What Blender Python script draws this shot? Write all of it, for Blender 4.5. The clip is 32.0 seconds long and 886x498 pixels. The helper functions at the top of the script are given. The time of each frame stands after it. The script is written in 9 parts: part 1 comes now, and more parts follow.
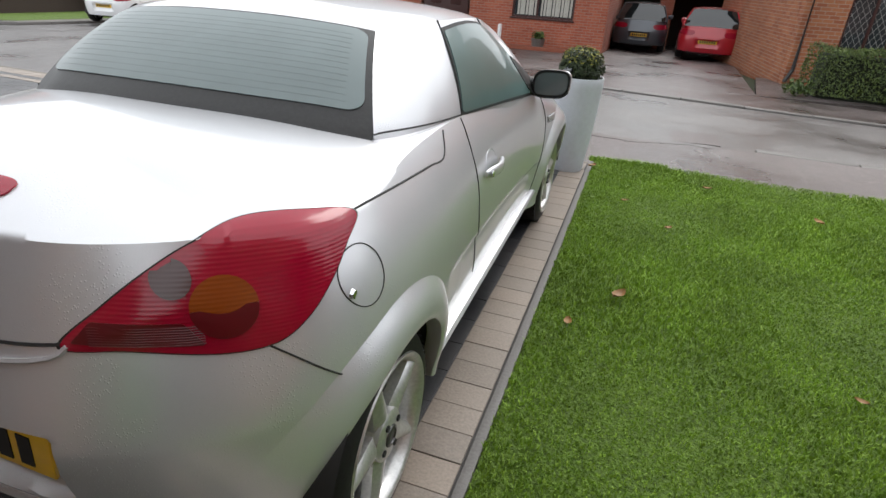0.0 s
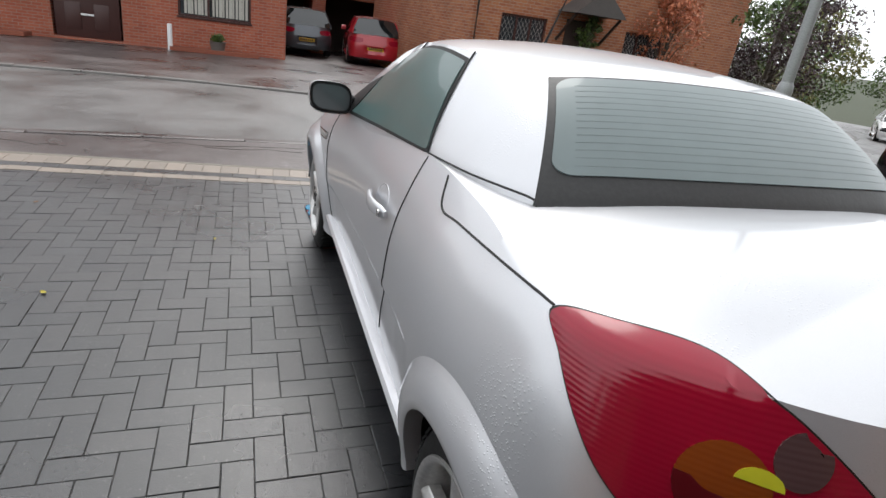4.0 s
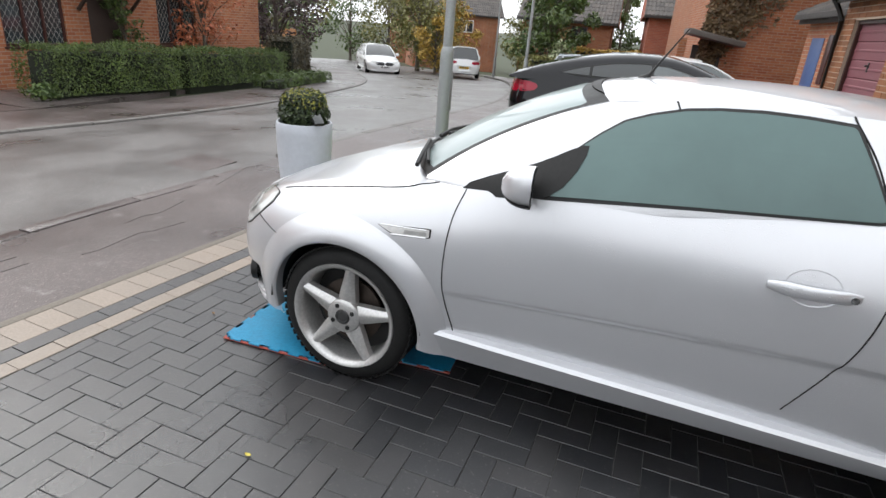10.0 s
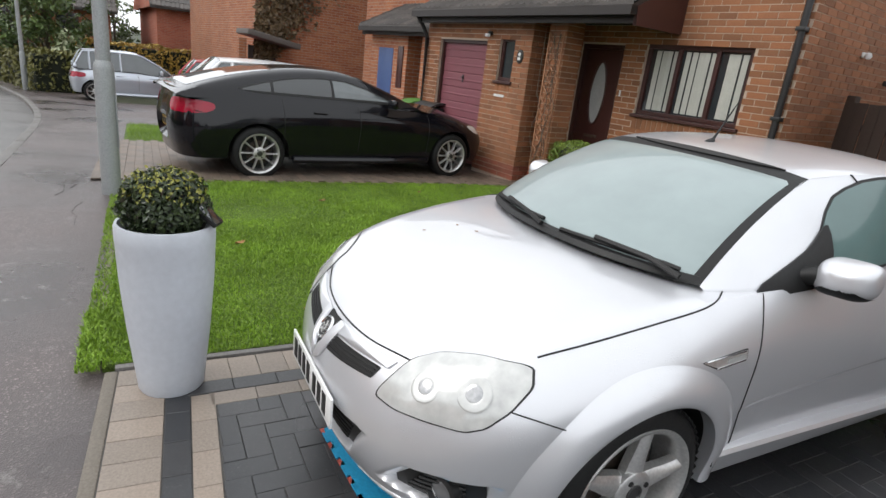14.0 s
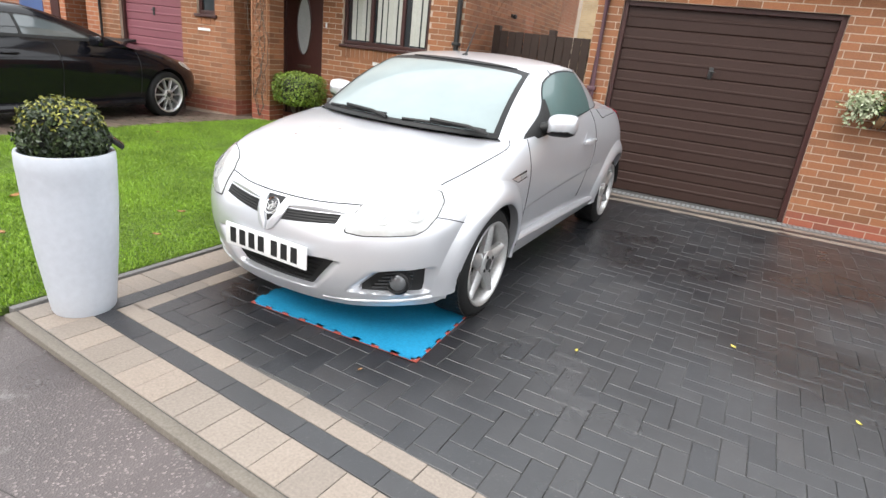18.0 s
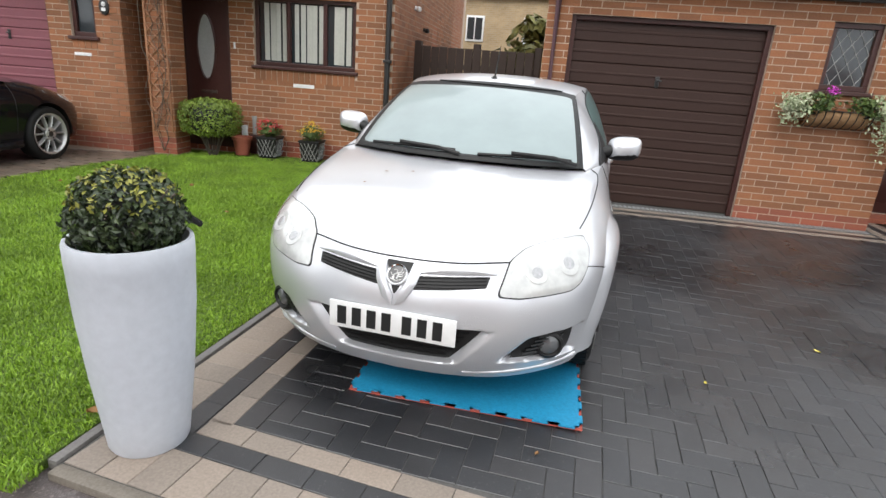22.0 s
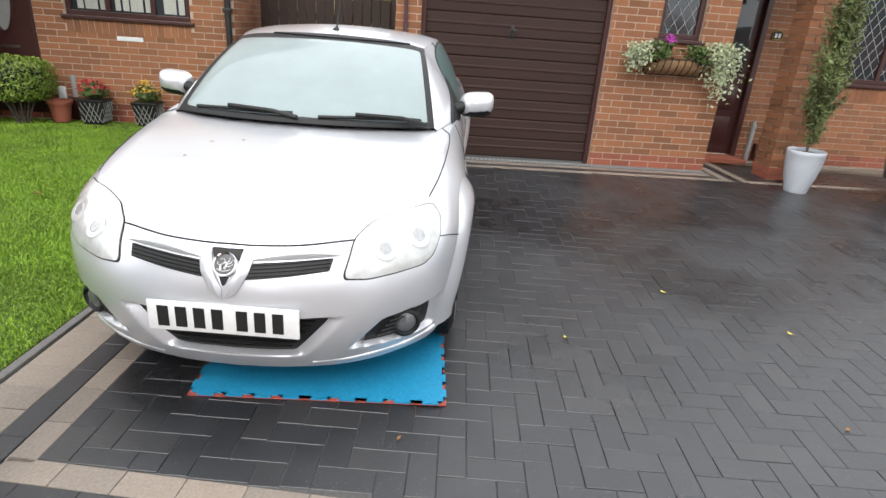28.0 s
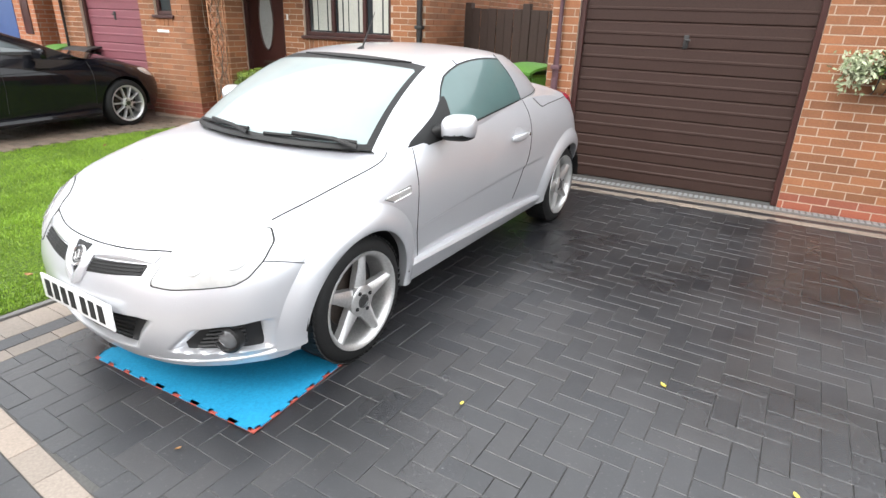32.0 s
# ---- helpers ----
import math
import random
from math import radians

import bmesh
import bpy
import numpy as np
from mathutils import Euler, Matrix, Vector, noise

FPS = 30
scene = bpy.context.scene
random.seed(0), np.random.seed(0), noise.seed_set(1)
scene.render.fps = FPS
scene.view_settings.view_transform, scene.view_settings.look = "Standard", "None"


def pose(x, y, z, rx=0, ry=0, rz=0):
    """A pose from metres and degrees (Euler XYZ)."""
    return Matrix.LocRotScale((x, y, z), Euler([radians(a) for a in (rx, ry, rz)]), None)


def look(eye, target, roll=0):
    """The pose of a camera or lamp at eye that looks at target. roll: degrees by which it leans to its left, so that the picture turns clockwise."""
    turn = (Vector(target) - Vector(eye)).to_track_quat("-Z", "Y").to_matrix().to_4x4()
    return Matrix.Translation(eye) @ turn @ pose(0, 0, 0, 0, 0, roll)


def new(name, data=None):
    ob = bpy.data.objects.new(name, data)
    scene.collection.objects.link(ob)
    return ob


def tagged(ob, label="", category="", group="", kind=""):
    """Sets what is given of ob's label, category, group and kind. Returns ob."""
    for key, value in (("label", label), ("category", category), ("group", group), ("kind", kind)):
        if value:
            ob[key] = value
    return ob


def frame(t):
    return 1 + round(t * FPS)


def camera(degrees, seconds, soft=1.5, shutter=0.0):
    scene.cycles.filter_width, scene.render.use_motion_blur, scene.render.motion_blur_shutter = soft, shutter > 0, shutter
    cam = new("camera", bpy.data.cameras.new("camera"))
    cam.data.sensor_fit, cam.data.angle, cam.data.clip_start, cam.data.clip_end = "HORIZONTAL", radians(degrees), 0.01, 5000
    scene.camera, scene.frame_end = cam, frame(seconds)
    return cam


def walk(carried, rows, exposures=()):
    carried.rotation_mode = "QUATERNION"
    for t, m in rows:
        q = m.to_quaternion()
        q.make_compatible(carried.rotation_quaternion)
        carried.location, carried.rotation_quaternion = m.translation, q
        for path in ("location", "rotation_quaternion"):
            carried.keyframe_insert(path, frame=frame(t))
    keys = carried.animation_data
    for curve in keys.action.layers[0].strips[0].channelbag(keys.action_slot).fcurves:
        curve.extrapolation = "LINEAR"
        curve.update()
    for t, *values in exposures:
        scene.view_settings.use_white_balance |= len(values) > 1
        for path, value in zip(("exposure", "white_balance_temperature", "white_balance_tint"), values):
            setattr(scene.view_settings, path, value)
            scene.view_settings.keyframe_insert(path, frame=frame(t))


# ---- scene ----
cam = camera(76.52, 32.0)
ROWS = [
    (0, 1.253, -1.075, 1.458, 17.86, -26.07, 3.55),
    (0.5, 1.081, -1.120, 1.452, 18.13, -25.56, 3.24),
    (1, 0.702, -1.223, 1.448, 18.22, -24.68, 3.46),
    (1.5, 0.385, -1.163, 1.393, 18.83, -24.26, 3.07),
    (2, 0.049, -0.999, 1.406, 21.12, -24.69, 1.61),
    (2.5, -0.378, -0.970, 1.356, 20.67, -23.88, 1.82),
    (3, -0.670, -0.865, 1.314, 13.03, -23.77, 3.53),
    (3.5, -0.895, -0.755, 1.354, 0.45, -23.98, 4.83),
    (4, -1.199, -0.760, 1.400, -21.25, -22.43, 8.46),
    (4.5, -1.458, -0.882, 1.433, -38.27, -21.80, 9.33),
    (6.5, -2.436, -0.856, 1.485, -55.65, -21.25, 5.43),
    (7, -2.548, -0.629, 1.454, -56.27, -21.46, 4.25),
    (7.5, -2.466, -0.360, 1.445, -58.13, -22.27, 4.19),
    (8, -2.481, -0.099, 1.466, -59.21, -22.84, 3.64),
    (8.5, -2.616, 0.265, 1.499, -61.14, -22.73, 3.75),
    (9, -2.495, 0.668, 1.457, -62.93, -23.06, 3.62),
    (9.5, -2.489, 1.031, 1.461, -65.10, -23.17, 4.08),
    (10, -2.613, 1.402, 1.471, -69.93, -21.56, 4.69),
    (10.5, -2.560, 1.755, 1.390, -73.79, -19.38, 4.75),
    (11, -2.473, 2.179, 1.428, -78.51, -20.72, 6.44),
    (11.5, -2.538, 2.521, 1.493, -83.55, -19.48, 5.86),
    (12, -2.242, 2.900, 1.392, -93.10, -19.04, 7.82),
    (12.5, -2.155, 3.209, 1.455, -100.29, -18.50, 8.76),
    (13, -2.132, 3.592, 1.503, -107.38, -17.99, 10.07),
    (13.5, -1.939, 3.731, 1.472, -112.36, -17.69, 8.49),
    (14, -1.759, 3.813, 1.516, -118.88, -17.74, 6.76),
    (14.5, -1.637, 4.022, 1.500, -127.22, -17.68, 7.25),
    (15, -1.669, 4.210, 1.513, -139.96, -17.97, 8.90),
    (15.5, -1.818, 4.412, 1.496, -144.75, -18.38, 8.41),
    (17.5, -1.924, 5.008, 1.397, -151.08, -19.95, 6.65),
    (18, -1.888, 5.115, 1.394, -152.28, -20.01, 6.39),
    (18.5, -1.670, 5.288, 1.355, -153.06, -19.83, 5.47),
    (19, -1.460, 5.298, 1.340, -153.50, -19.83, 4.87),
    (19.5, -1.164, 5.185, 1.343, -154.26, -19.72, 4.81),
    (20, -1.036, 5.179, 1.362, -155.00, -19.39, 4.15),
    (20.5, -0.776, 5.313, 1.348, -158.90, -18.87, 4.02),
    (21, -0.699, 5.365, 1.364, -163.19, -18.55, 4.70),
    (21.5, -0.655, 5.378, 1.383, -165.71, -18.10, 4.73),
    (22, -0.643, 5.215, 1.375, -166.39, -17.83, 4.31),
    (22.5, -0.592, 5.045, 1.426, -166.96, -17.32, 3.20),
    (23, -0.502, 5.005, 1.418, -166.71, -16.88, 2.21),
    (23.5, -0.268, 4.999, 1.405, -167.84, -16.95, 1.45),
    (24, -0.185, 4.997, 1.384, -171.87, -17.86, 2.43),
    (24.5, -0.181, 4.992, 1.369, -174.42, -18.77, 3.01),
    (26.5, -0.197, 4.983, 1.368, -180.22, -21.17, 4.46),
    (27, -0.221, 4.972, 1.371, -181.67, -21.45, 4.82),
    (27.5, -0.479, 4.996, 1.378, -181.61, -21.56, 4.44),
    (28, -0.746, 4.990, 1.397, -179.41, -21.58, 4.21),
    (28.5, -0.919, 4.755, 1.407, -178.22, -22.14, 4.29),
    (29, -1.117, 4.613, 1.433, -178.03, -22.42, 4.42),
    (29.5, -1.499, 4.576, 1.475, -175.58, -22.17, 4.67),
    (30, -1.680, 4.394, 1.472, -170.45, -22.08, 3.27),
    (30.5, -1.761, 4.267, 1.497, -167.54, -22.58, 4.93),
    (31, -2.092, 4.272, 1.503, -159.47, -22.52, 3.77),
    (31.5, -2.253, 4.265, 1.520, -151.58, -22.45, 2.01),
    (32, -2.288, 4.264, 1.517, -148.72, -22.30, 2.07),
]
# the camera's own brightening and darkening on the way
EXPOSURES = [(0, 0.84), (1, 0.68), (2, 0.37), (3, 0.70), (4, 0.72), (7, 1.26), (8, 1.01), (9, 0.91), (10, 0.94), (11, 0.92), (12, 0.81), (13, 0.73), (14, 0.75), (15, 0.77), (18, 1.49), (19, 1.45), (20, 1.20), (21, 1.09), (22, 1.05), (23, 0.95), (24, 0.81), (27, 0.92), (28, 1.19), (29, 1.25), (30, 1.58), (31, 1.76), (32, 1.75)]
walk(cam, [(t, pose(x, y, z, 90 + pitch, 0, yaw) @ pose(0, 0, 0, 0, 0, roll)) for t, x, y, z, yaw, pitch, roll in ROWS], EXPOSURES)

# ---- world, sun, exposure ----
world = bpy.data.worlds.new("overcast_sky")
scene.world = world
world.use_nodes = True
wn, wl = world.node_tree.nodes, world.node_tree.links
sky = wn.new("ShaderNodeTexSky")
sky.sky_type = "NISHITA"
sky.sun_disc = False
sky.sun_elevation, sky.sun_rotation = radians(48), radians(13)
sky.air_density, sky.dust_density, sky.ozone_density = 1.0, 4.0, 1.0
soften = wn.new("ShaderNodeHueSaturation")
soften.inputs["Saturation"].default_value = 0.22
veil = wn.new("ShaderNodeMix")
veil.data_type = "RGBA"
veil.inputs["Factor"].default_value = 0.84
veil.inputs["B"].default_value = (9.3, 9.6, 10.0, 1.0)
wl.new(sky.outputs["Color"], soften.inputs["Color"])
wl.new(soften.outputs["Color"], veil.inputs["A"])
wl.new(veil.outputs["Result"], wn["Background"].inputs["Color"])
wn["Background"].inputs["Strength"].default_value = 0.105
sun = new("sun", bpy.data.lights.new("sun", "SUN"))
sun.data.energy, sun.data.angle, sun.data.color = 0.7, radians(30), (1.0, 0.97, 0.93)
sun.matrix_world = look((0, 0, 14.8), (-3.0, -13.0, 0.0))

# ---- materials ----
def node_mat(name):
    m = bpy.data.materials.new(name)
    m.use_nodes = True
    nt = m.node_tree
    return m, nt, nt.nodes["Principled BSDF"]


def put(nt, a, b):
    nt.links.new(a, b)


def coords(nt, scale=(1, 1, 1), world_space=True):
    """Real-world coordinates in metres."""
    g = nt.nodes.new("ShaderNodeNewGeometry")
    mp = nt.nodes.new("ShaderNodeMapping")
    mp.inputs["Scale"].default_value = scale
    put(nt, g.outputs["Position"], mp.inputs["Vector"])
    return mp.outputs["Vector"]


def noise_tex(nt, vec, scale, detail=4.0, rough=0.55):
    n = nt.nodes.new("ShaderNodeTexNoise")
    n.inputs["Scale"].default_value = scale
    n.inputs["Detail"].default_value = detail
    n.inputs["Roughness"].default_value = rough
    put(nt, vec, n.inputs["Vector"])
    return n.outputs["Fac"]


def ramp(nt, fac, stops):
    r = nt.nodes.new("ShaderNodeValToRGB")
    el = r.color_ramp.elements
    while len(el) < len(stops):
        el.new(0.5)
    for e, (p, c) in zip(el, stops):
        e.position = p
        e.color = (*c, 1.0) if len(c) == 3 else c
    put(nt, fac, r.inputs["Fac"])
    return r.outputs["Color"]


def mixc(nt, fac, a, b, mode="MIX"):
    m = nt.nodes.new("ShaderNodeMix")
    m.data_type, m.blend_type = "RGBA", mode
    for key, v in (("Factor", fac), ("A", a), ("B", b)):
        if isinstance(v, (int, float)):
            m.inputs[key].default_value = v
        elif isinstance(v, tuple):
            m.inputs[key].default_value = (*v, 1.0)
        else:
            put(nt, v, m.inputs[key])
    return m.outputs["Result"]


def bump(nt, bsdf, height, strength=0.3, dist=0.01):
    b = nt.nodes.new("ShaderNodeBump")
    b.inputs["Strength"].default_value = strength
    b.inputs["Distance"].default_value = dist
    put(nt, height, b.inputs["Height"])
    put(nt, b.outputs["Normal"], bsdf.inputs["Normal"])
    return b


def grey(v):
    return (v, v, v)


def surface(name, a, b, scale=8.0, rough=(0.5, 0.7), metal=0.0, bump_s=0.15, bump_d=0.004, fine=90.0, coat=0.0, per=None, spec=0.5, vary=0.28):
    """A surface with colour between a and b at a coarse and a fine scale, roughness range and fine relief."""
    m, nt, bs = node_mat(name)
    v = coords(nt)
    big = noise_tex(nt, v, scale, 5)
    small = noise_tex(nt, v, fine, 3)
    c = mixc(nt, big, a, b)
    c = mixc(nt, 0.35, c, ramp(nt, small, [(0.3, tuple(x * 0.75 for x in a)), (0.7, tuple(min(1, x * 1.2) for x in b))]))
    if per:
        src = nt.nodes.new("ShaderNodeObjectInfo").outputs["Random"] if per == "object" else nt.nodes.new("ShaderNodeNewGeometry").outputs["Random Per Island"]
        c = mixc(nt, 1.0, c, ramp(nt, src, [(0.0, grey(1 - vary)), (0.5, grey(1.0)), (1.0, (1 + 0.8 * vary, 1 + 0.6 * vary, 1 + 0.45 * vary))]), "MULTIPLY")
    put(nt, c, bs.inputs["Base Color"])
    r = nt.nodes.new("ShaderNodeMapRange")
    r.inputs["To Min"].default_value, r.inputs["To Max"].default_value = rough
    put(nt, big, r.inputs["Value"])
    put(nt, r.outputs["Result"], bs.inputs["Roughness"])
    bs.inputs["Metallic"].default_value = metal
    bs.inputs["Coat Weight"].default_value = coat
    bs.inputs["Specular IOR Level"].default_value = spec
    if bump_s:
        bump(nt, bs, small, bump_s, bump_d)
    return m


def paint(name, col, metal=0.0, rough=0.3, coat=1.0, wet=0.35, spec=0.5):
    """Car paint with clear coat and rain beads."""
    m, nt, bs = node_mat(name)
    v = coords(nt)
    flake = noise_tex(nt, v, 900, 1)
    dirt = noise_tex(nt, v, 3.0, 6)
    c = mixc(nt, flake, tuple(x * 0.9 for x in col), tuple(min(1, x * 1.08) for x in col))
    c = mixc(nt, ramp(nt, dirt, [(0.5, grey(0.0)), (0.85, grey(0.22))]), c, tuple(x * 0.72 for x in col))
    put(nt, c, bs.inputs["Base Color"])
    bs.inputs["Metallic"].default_value, bs.inputs["Roughness"].default_value = metal, rough
    bs.inputs["Coat Weight"].default_value, bs.inputs["Coat Roughness"].default_value = coat, 0.04
    bs.inputs["Specular IOR Level"].default_value = spec
    if wet:
        vo = nt.nodes.new("ShaderNodeTexVoronoi")
        vo.inputs["Scale"].default_value = 150
        put(nt, v, vo.inputs["Vector"])
        beads = ramp(nt, vo.outputs["Distance"], [(0.0, grey(1.0)), (0.33, grey(0.0))])
        where = ramp(nt, noise_tex(nt, v, 5.0, 4), [(0.48, grey(0.0)), (0.62, grey(1.0))])
        h = mixc(nt, 1.0, beads, where, "MULTIPLY")
        bump(nt, bs, h, wet, 0.0016)
    return m


def plain(name, col, rough=0.5, metal=0.0, coat=0.0):
    m, nt, bs = node_mat(name)
    v = coords(nt)
    n = noise_tex(nt, v, 30, 4)
    put(nt, mixc(nt, n, tuple(x * 0.88 for x in col), tuple(min(1.0, x * 1.1) for x in col)), bs.inputs["Base Color"])
    bs.inputs["Roughness"].default_value, bs.inputs["Metallic"].default_value, bs.inputs["Coat Weight"].default_value = rough, metal, coat
    return m


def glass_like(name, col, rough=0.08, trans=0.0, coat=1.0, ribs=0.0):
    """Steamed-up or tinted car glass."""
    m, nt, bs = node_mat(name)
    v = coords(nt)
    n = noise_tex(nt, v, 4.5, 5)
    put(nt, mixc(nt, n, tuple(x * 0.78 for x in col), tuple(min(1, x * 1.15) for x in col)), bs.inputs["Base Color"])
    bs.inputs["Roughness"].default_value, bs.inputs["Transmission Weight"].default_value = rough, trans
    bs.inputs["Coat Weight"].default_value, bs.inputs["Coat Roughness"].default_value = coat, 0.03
    if ribs:
        w = nt.nodes.new("ShaderNodeTexWave")
        w.bands_direction = "Z"
        w.inputs["Scale"].default_value = ribs
        put(nt, v, w.inputs["Vector"])
        bump(nt, bs, w.outputs["Fac"], 0.2, 0.001)
    return m


silver = paint("silver_paint", (0.645, 0.652, 0.676), 0.58, 0.36, 0.8, 0.6)
black_paint = paint("black_paint", (0.005, 0.005, 0.007), 0.0, 0.16, 0.45, 0.2, 0.2)
white_paint = paint("white_paint", (0.78, 0.79, 0.80), 0.0, 0.3)
red_paint = paint("red_paint", (0.42, 0.008, 0.02), 0.1, 0.3)
grey_paint = paint("dark_grey_paint", (0.075, 0.085, 0.10), 0.5, 0.3)
bronze_paint = paint("olive_grey_paint", (0.19, 0.19, 0.165), 0.6, 0.3)
pale_silver = paint("pale_silver_paint", (0.50, 0.54, 0.60), 0.55, 0.33)
# panel gaps and seals; also blackens foliage cores as painted shade between leaves
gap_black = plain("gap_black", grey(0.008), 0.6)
trim_black = surface("black_plastic", grey(0.006), grey(0.012), 20, (0.4, 0.6), bump_s=0.1, spec=0.35)
rubber = surface("tyre_rubber", grey(0.007), grey(0.014), 25, (0.55, 0.75), bump_s=0.25, spec=0.3)
alloy = surface("alloy_wheel_silver", (0.50, 0.495, 0.49), (0.63, 0.625, 0.61), 14, (0.28, 0.42), 0.75, 0.05, coat=0.4)
dark_metal = surface("rusty_brake_metal", (0.05, 0.045, 0.04), (0.14, 0.10, 0.075), 20, (0.4, 0.6), 0.7)
rust_disc = surface("brown_brake_disc", (0.028, 0.022, 0.019), (0.065, 0.048, 0.038), 20, (0.4, 0.6), 0.5)
badge_grey = plain("worn_chrome_face", grey(0.10), 0.3, 0.8)
chrome = plain("chrome", grey(0.75), 0.08, 1.0)
side_glass = glass_like("misted_side_glass", (0.075, 0.135, 0.130), 0.35, 0, 0.45)
# paler than the side glass: mist, plus sky reflection put into the colour
screen_glass = glass_like("misted_sky_toned_windscreen", (0.25, 0.305, 0.305), 0.35, 0, 0.5)
rear_glass_m = glass_like("misted_rear_glass", (0.155, 0.20, 0.202), 0.4, 0, 0.35)
dark_glass = glass_like("dark_car_glass", (0.012, 0.016, 0.017), 0.05)
grey_glass = glass_like("grey_car_glass", (0.09, 0.105, 0.11), 0.08)
pane_glass = glass_like("window_pane", (0.030, 0.036, 0.040), 0.05, 0, 0.25)
headlamp = surface("hazy_headlamp_lens", (0.40, 0.41, 0.40), (0.60, 0.60, 0.58), 7, (0.12, 0.25), 0.15, 0.0, fine=18, coat=1.0)
lamp_bowl = surface("hazy_reflector_bowl", (0.43, 0.44, 0.435), (0.60, 0.60, 0.59), 30, (0.15, 0.3), 0.2, 0.0, coat=0.8)
lamp_eye = surface("hazy_lamp_eye", (0.26, 0.27, 0.28), (0.46, 0.46, 0.46), 25, (0.1, 0.2), 0.2, 0.0, coat=1.0)
tail_red = glass_like("tail_lamp_red", (0.30, 0.003, 0.022), 0.16, 0, 0.12, 40.0)
tail_dark = glass_like("tail_lamp_dark_red", (0.10, 0.002, 0.006), 0.3, 0, 0.05)
tail_amber = glass_like("tail_lamp_amber", (0.24, 0.050, 0.006), 0.15, 0, 0.4, 40.0)
tail_smoke = glass_like("tail_lamp_smoked_clear", (0.085, 0.045, 0.045), 0.2, 0, 0.15, 40.0)
heater_m = glass_like("heater_line", (0.17, 0.215, 0.216), 0.4, 0, 0.35)
border_m = surface("dirty_black_border", grey(0.012), grey(0.026), 12, (0.35, 0.55), bump_s=0.1)
fog_glass = glass_like("fog_lamp_glass", (0.10, 0.105, 0.11), 0.06)
tail_yellow = plain("bare_bulb_yellow", (0.62, 0.60, 0.03), 0.25, coat=1.0)
plate_white = plain("plate_white", (0.78, 0.78, 0.77), 0.3, coat=0.5)
plate_yellow = plain("plate_yellow", (0.75, 0.45, 0.02), 0.3, coat=0.5)
foam_blue = surface("blue_foam", (0.008, 0.19, 0.36), (0.015, 0.27, 0.47), 9, (0.45, 0.7), bump_s=0.3)
foam_red = surface("red_foam_edge", (0.30, 0.05, 0.04), (0.40, 0.09, 0.06), 9, (0.6, 0.8))
white_pot = plain("white_planter", (0.50, 0.525, 0.57), 0.5)
def paving(name, a, b, per):
    """Worn concrete block, wet in broad patches, with pale grit in its face."""
    m, nt, bs = node_mat(name)
    v = coords(nt)
    big, mid, fine = noise_tex(nt, v, 0.9, 4), noise_tex(nt, v, 6.0, 5), noise_tex(nt, v, 260.0, 3)
    src = nt.nodes.new("ShaderNodeObjectInfo").outputs["Random"] if per == "object" else nt.nodes.new("ShaderNodeNewGeometry").outputs["Random Per Island"]
    c = mixc(nt, mid, a, b)
    c = mixc(nt, 1.0, c, ramp(nt, src, [(0.0, (0.70, 0.72, 0.76)), (0.5, (1.0, 0.99, 0.98)), (1.0, (1.30, 1.22, 1.15))]), "MULTIPLY")
    grit = nt.nodes.new("ShaderNodeTexVoronoi")
    grit.inputs["Scale"].default_value = 190
    put(nt, v, grit.inputs["Vector"])
    c = mixc(nt, ramp(nt, grit.outputs["Color"], [(0.86, grey(0.0)), (0.97, grey(0.6))]), c, (0.15, 0.146, 0.142))
    wet = ramp(nt, big, [(0.40, grey(0.0)), (0.60, grey(1.0))])
    c = mixc(nt, 1.0, c, ramp(nt, wet, [(0.0, grey(1.12)), (1.0, grey(0.72))]), "MULTIPLY")
    put(nt, c, bs.inputs["Base Color"])
    put(nt, ramp(nt, wet, [(0.0, grey(0.44)), (1.0, grey(0.27))]), bs.inputs["Roughness"])
    bs.inputs["Specular IOR Level"].default_value = 0.85
    bump(nt, bs, mixc(nt, 0.5, fine, mid), 0.55, 0.004)
    return m


charcoal_block = paving("charcoal_block", (0.0155, 0.016, 0.018), (0.031, 0.032, 0.0355), "object")
charcoal_stuff = paving("charcoal_blocks", (0.0155, 0.016, 0.018), (0.031, 0.032, 0.0355), "island")
buff_block = surface("buff_block", (0.195, 0.16, 0.13), (0.285, 0.24, 0.20), 5, (0.35, 0.55), bump_s=0.4, bump_d=0.003, per="object", vary=0.13)
joint_sand = surface("joint_sand", (0.045, 0.044, 0.042), (0.10, 0.096, 0.09), 14, (0.7, 0.9), bump_s=0.4)
joint_dark = surface("dark_crack", (0.035, 0.031, 0.029), (0.06, 0.054, 0.05), 9, (0.6, 0.8))
mortar = surface("mortar", (0.40, 0.31, 0.235), (0.54, 0.43, 0.34), 10, (0.8, 0.95), bump_s=0.4)
brick_near = surface("orange_brick", (0.200, 0.076, 0.033), (0.310, 0.135, 0.062), 3.5, (0.75, 0.92), bump_s=0.5, bump_d=0.004, per="object")
brick_rest = surface("orange_bricks", (0.200, 0.076, 0.033), (0.310, 0.135, 0.062), 3.5, (0.75, 0.92), bump_s=0.5, bump_d=0.004, per="island")
brick_red = surface("red_plinth_bricks", (0.21, 0.060, 0.034), (0.30, 0.095, 0.055), 4, (0.75, 0.92), bump_s=0.5, bump_d=0.004, per="island")
brown_pvc = surface("brown_door_panel", (0.031, 0.0155, 0.0115), (0.044, 0.0225, 0.0175), 3, (0.5, 0.65), bump_s=0.12, spec=0.3)
maroon = surface("maroon_garage_door", (0.17, 0.052, 0.068), (0.23, 0.075, 0.09), 2.5, (0.45, 0.6), bump_s=0.12)
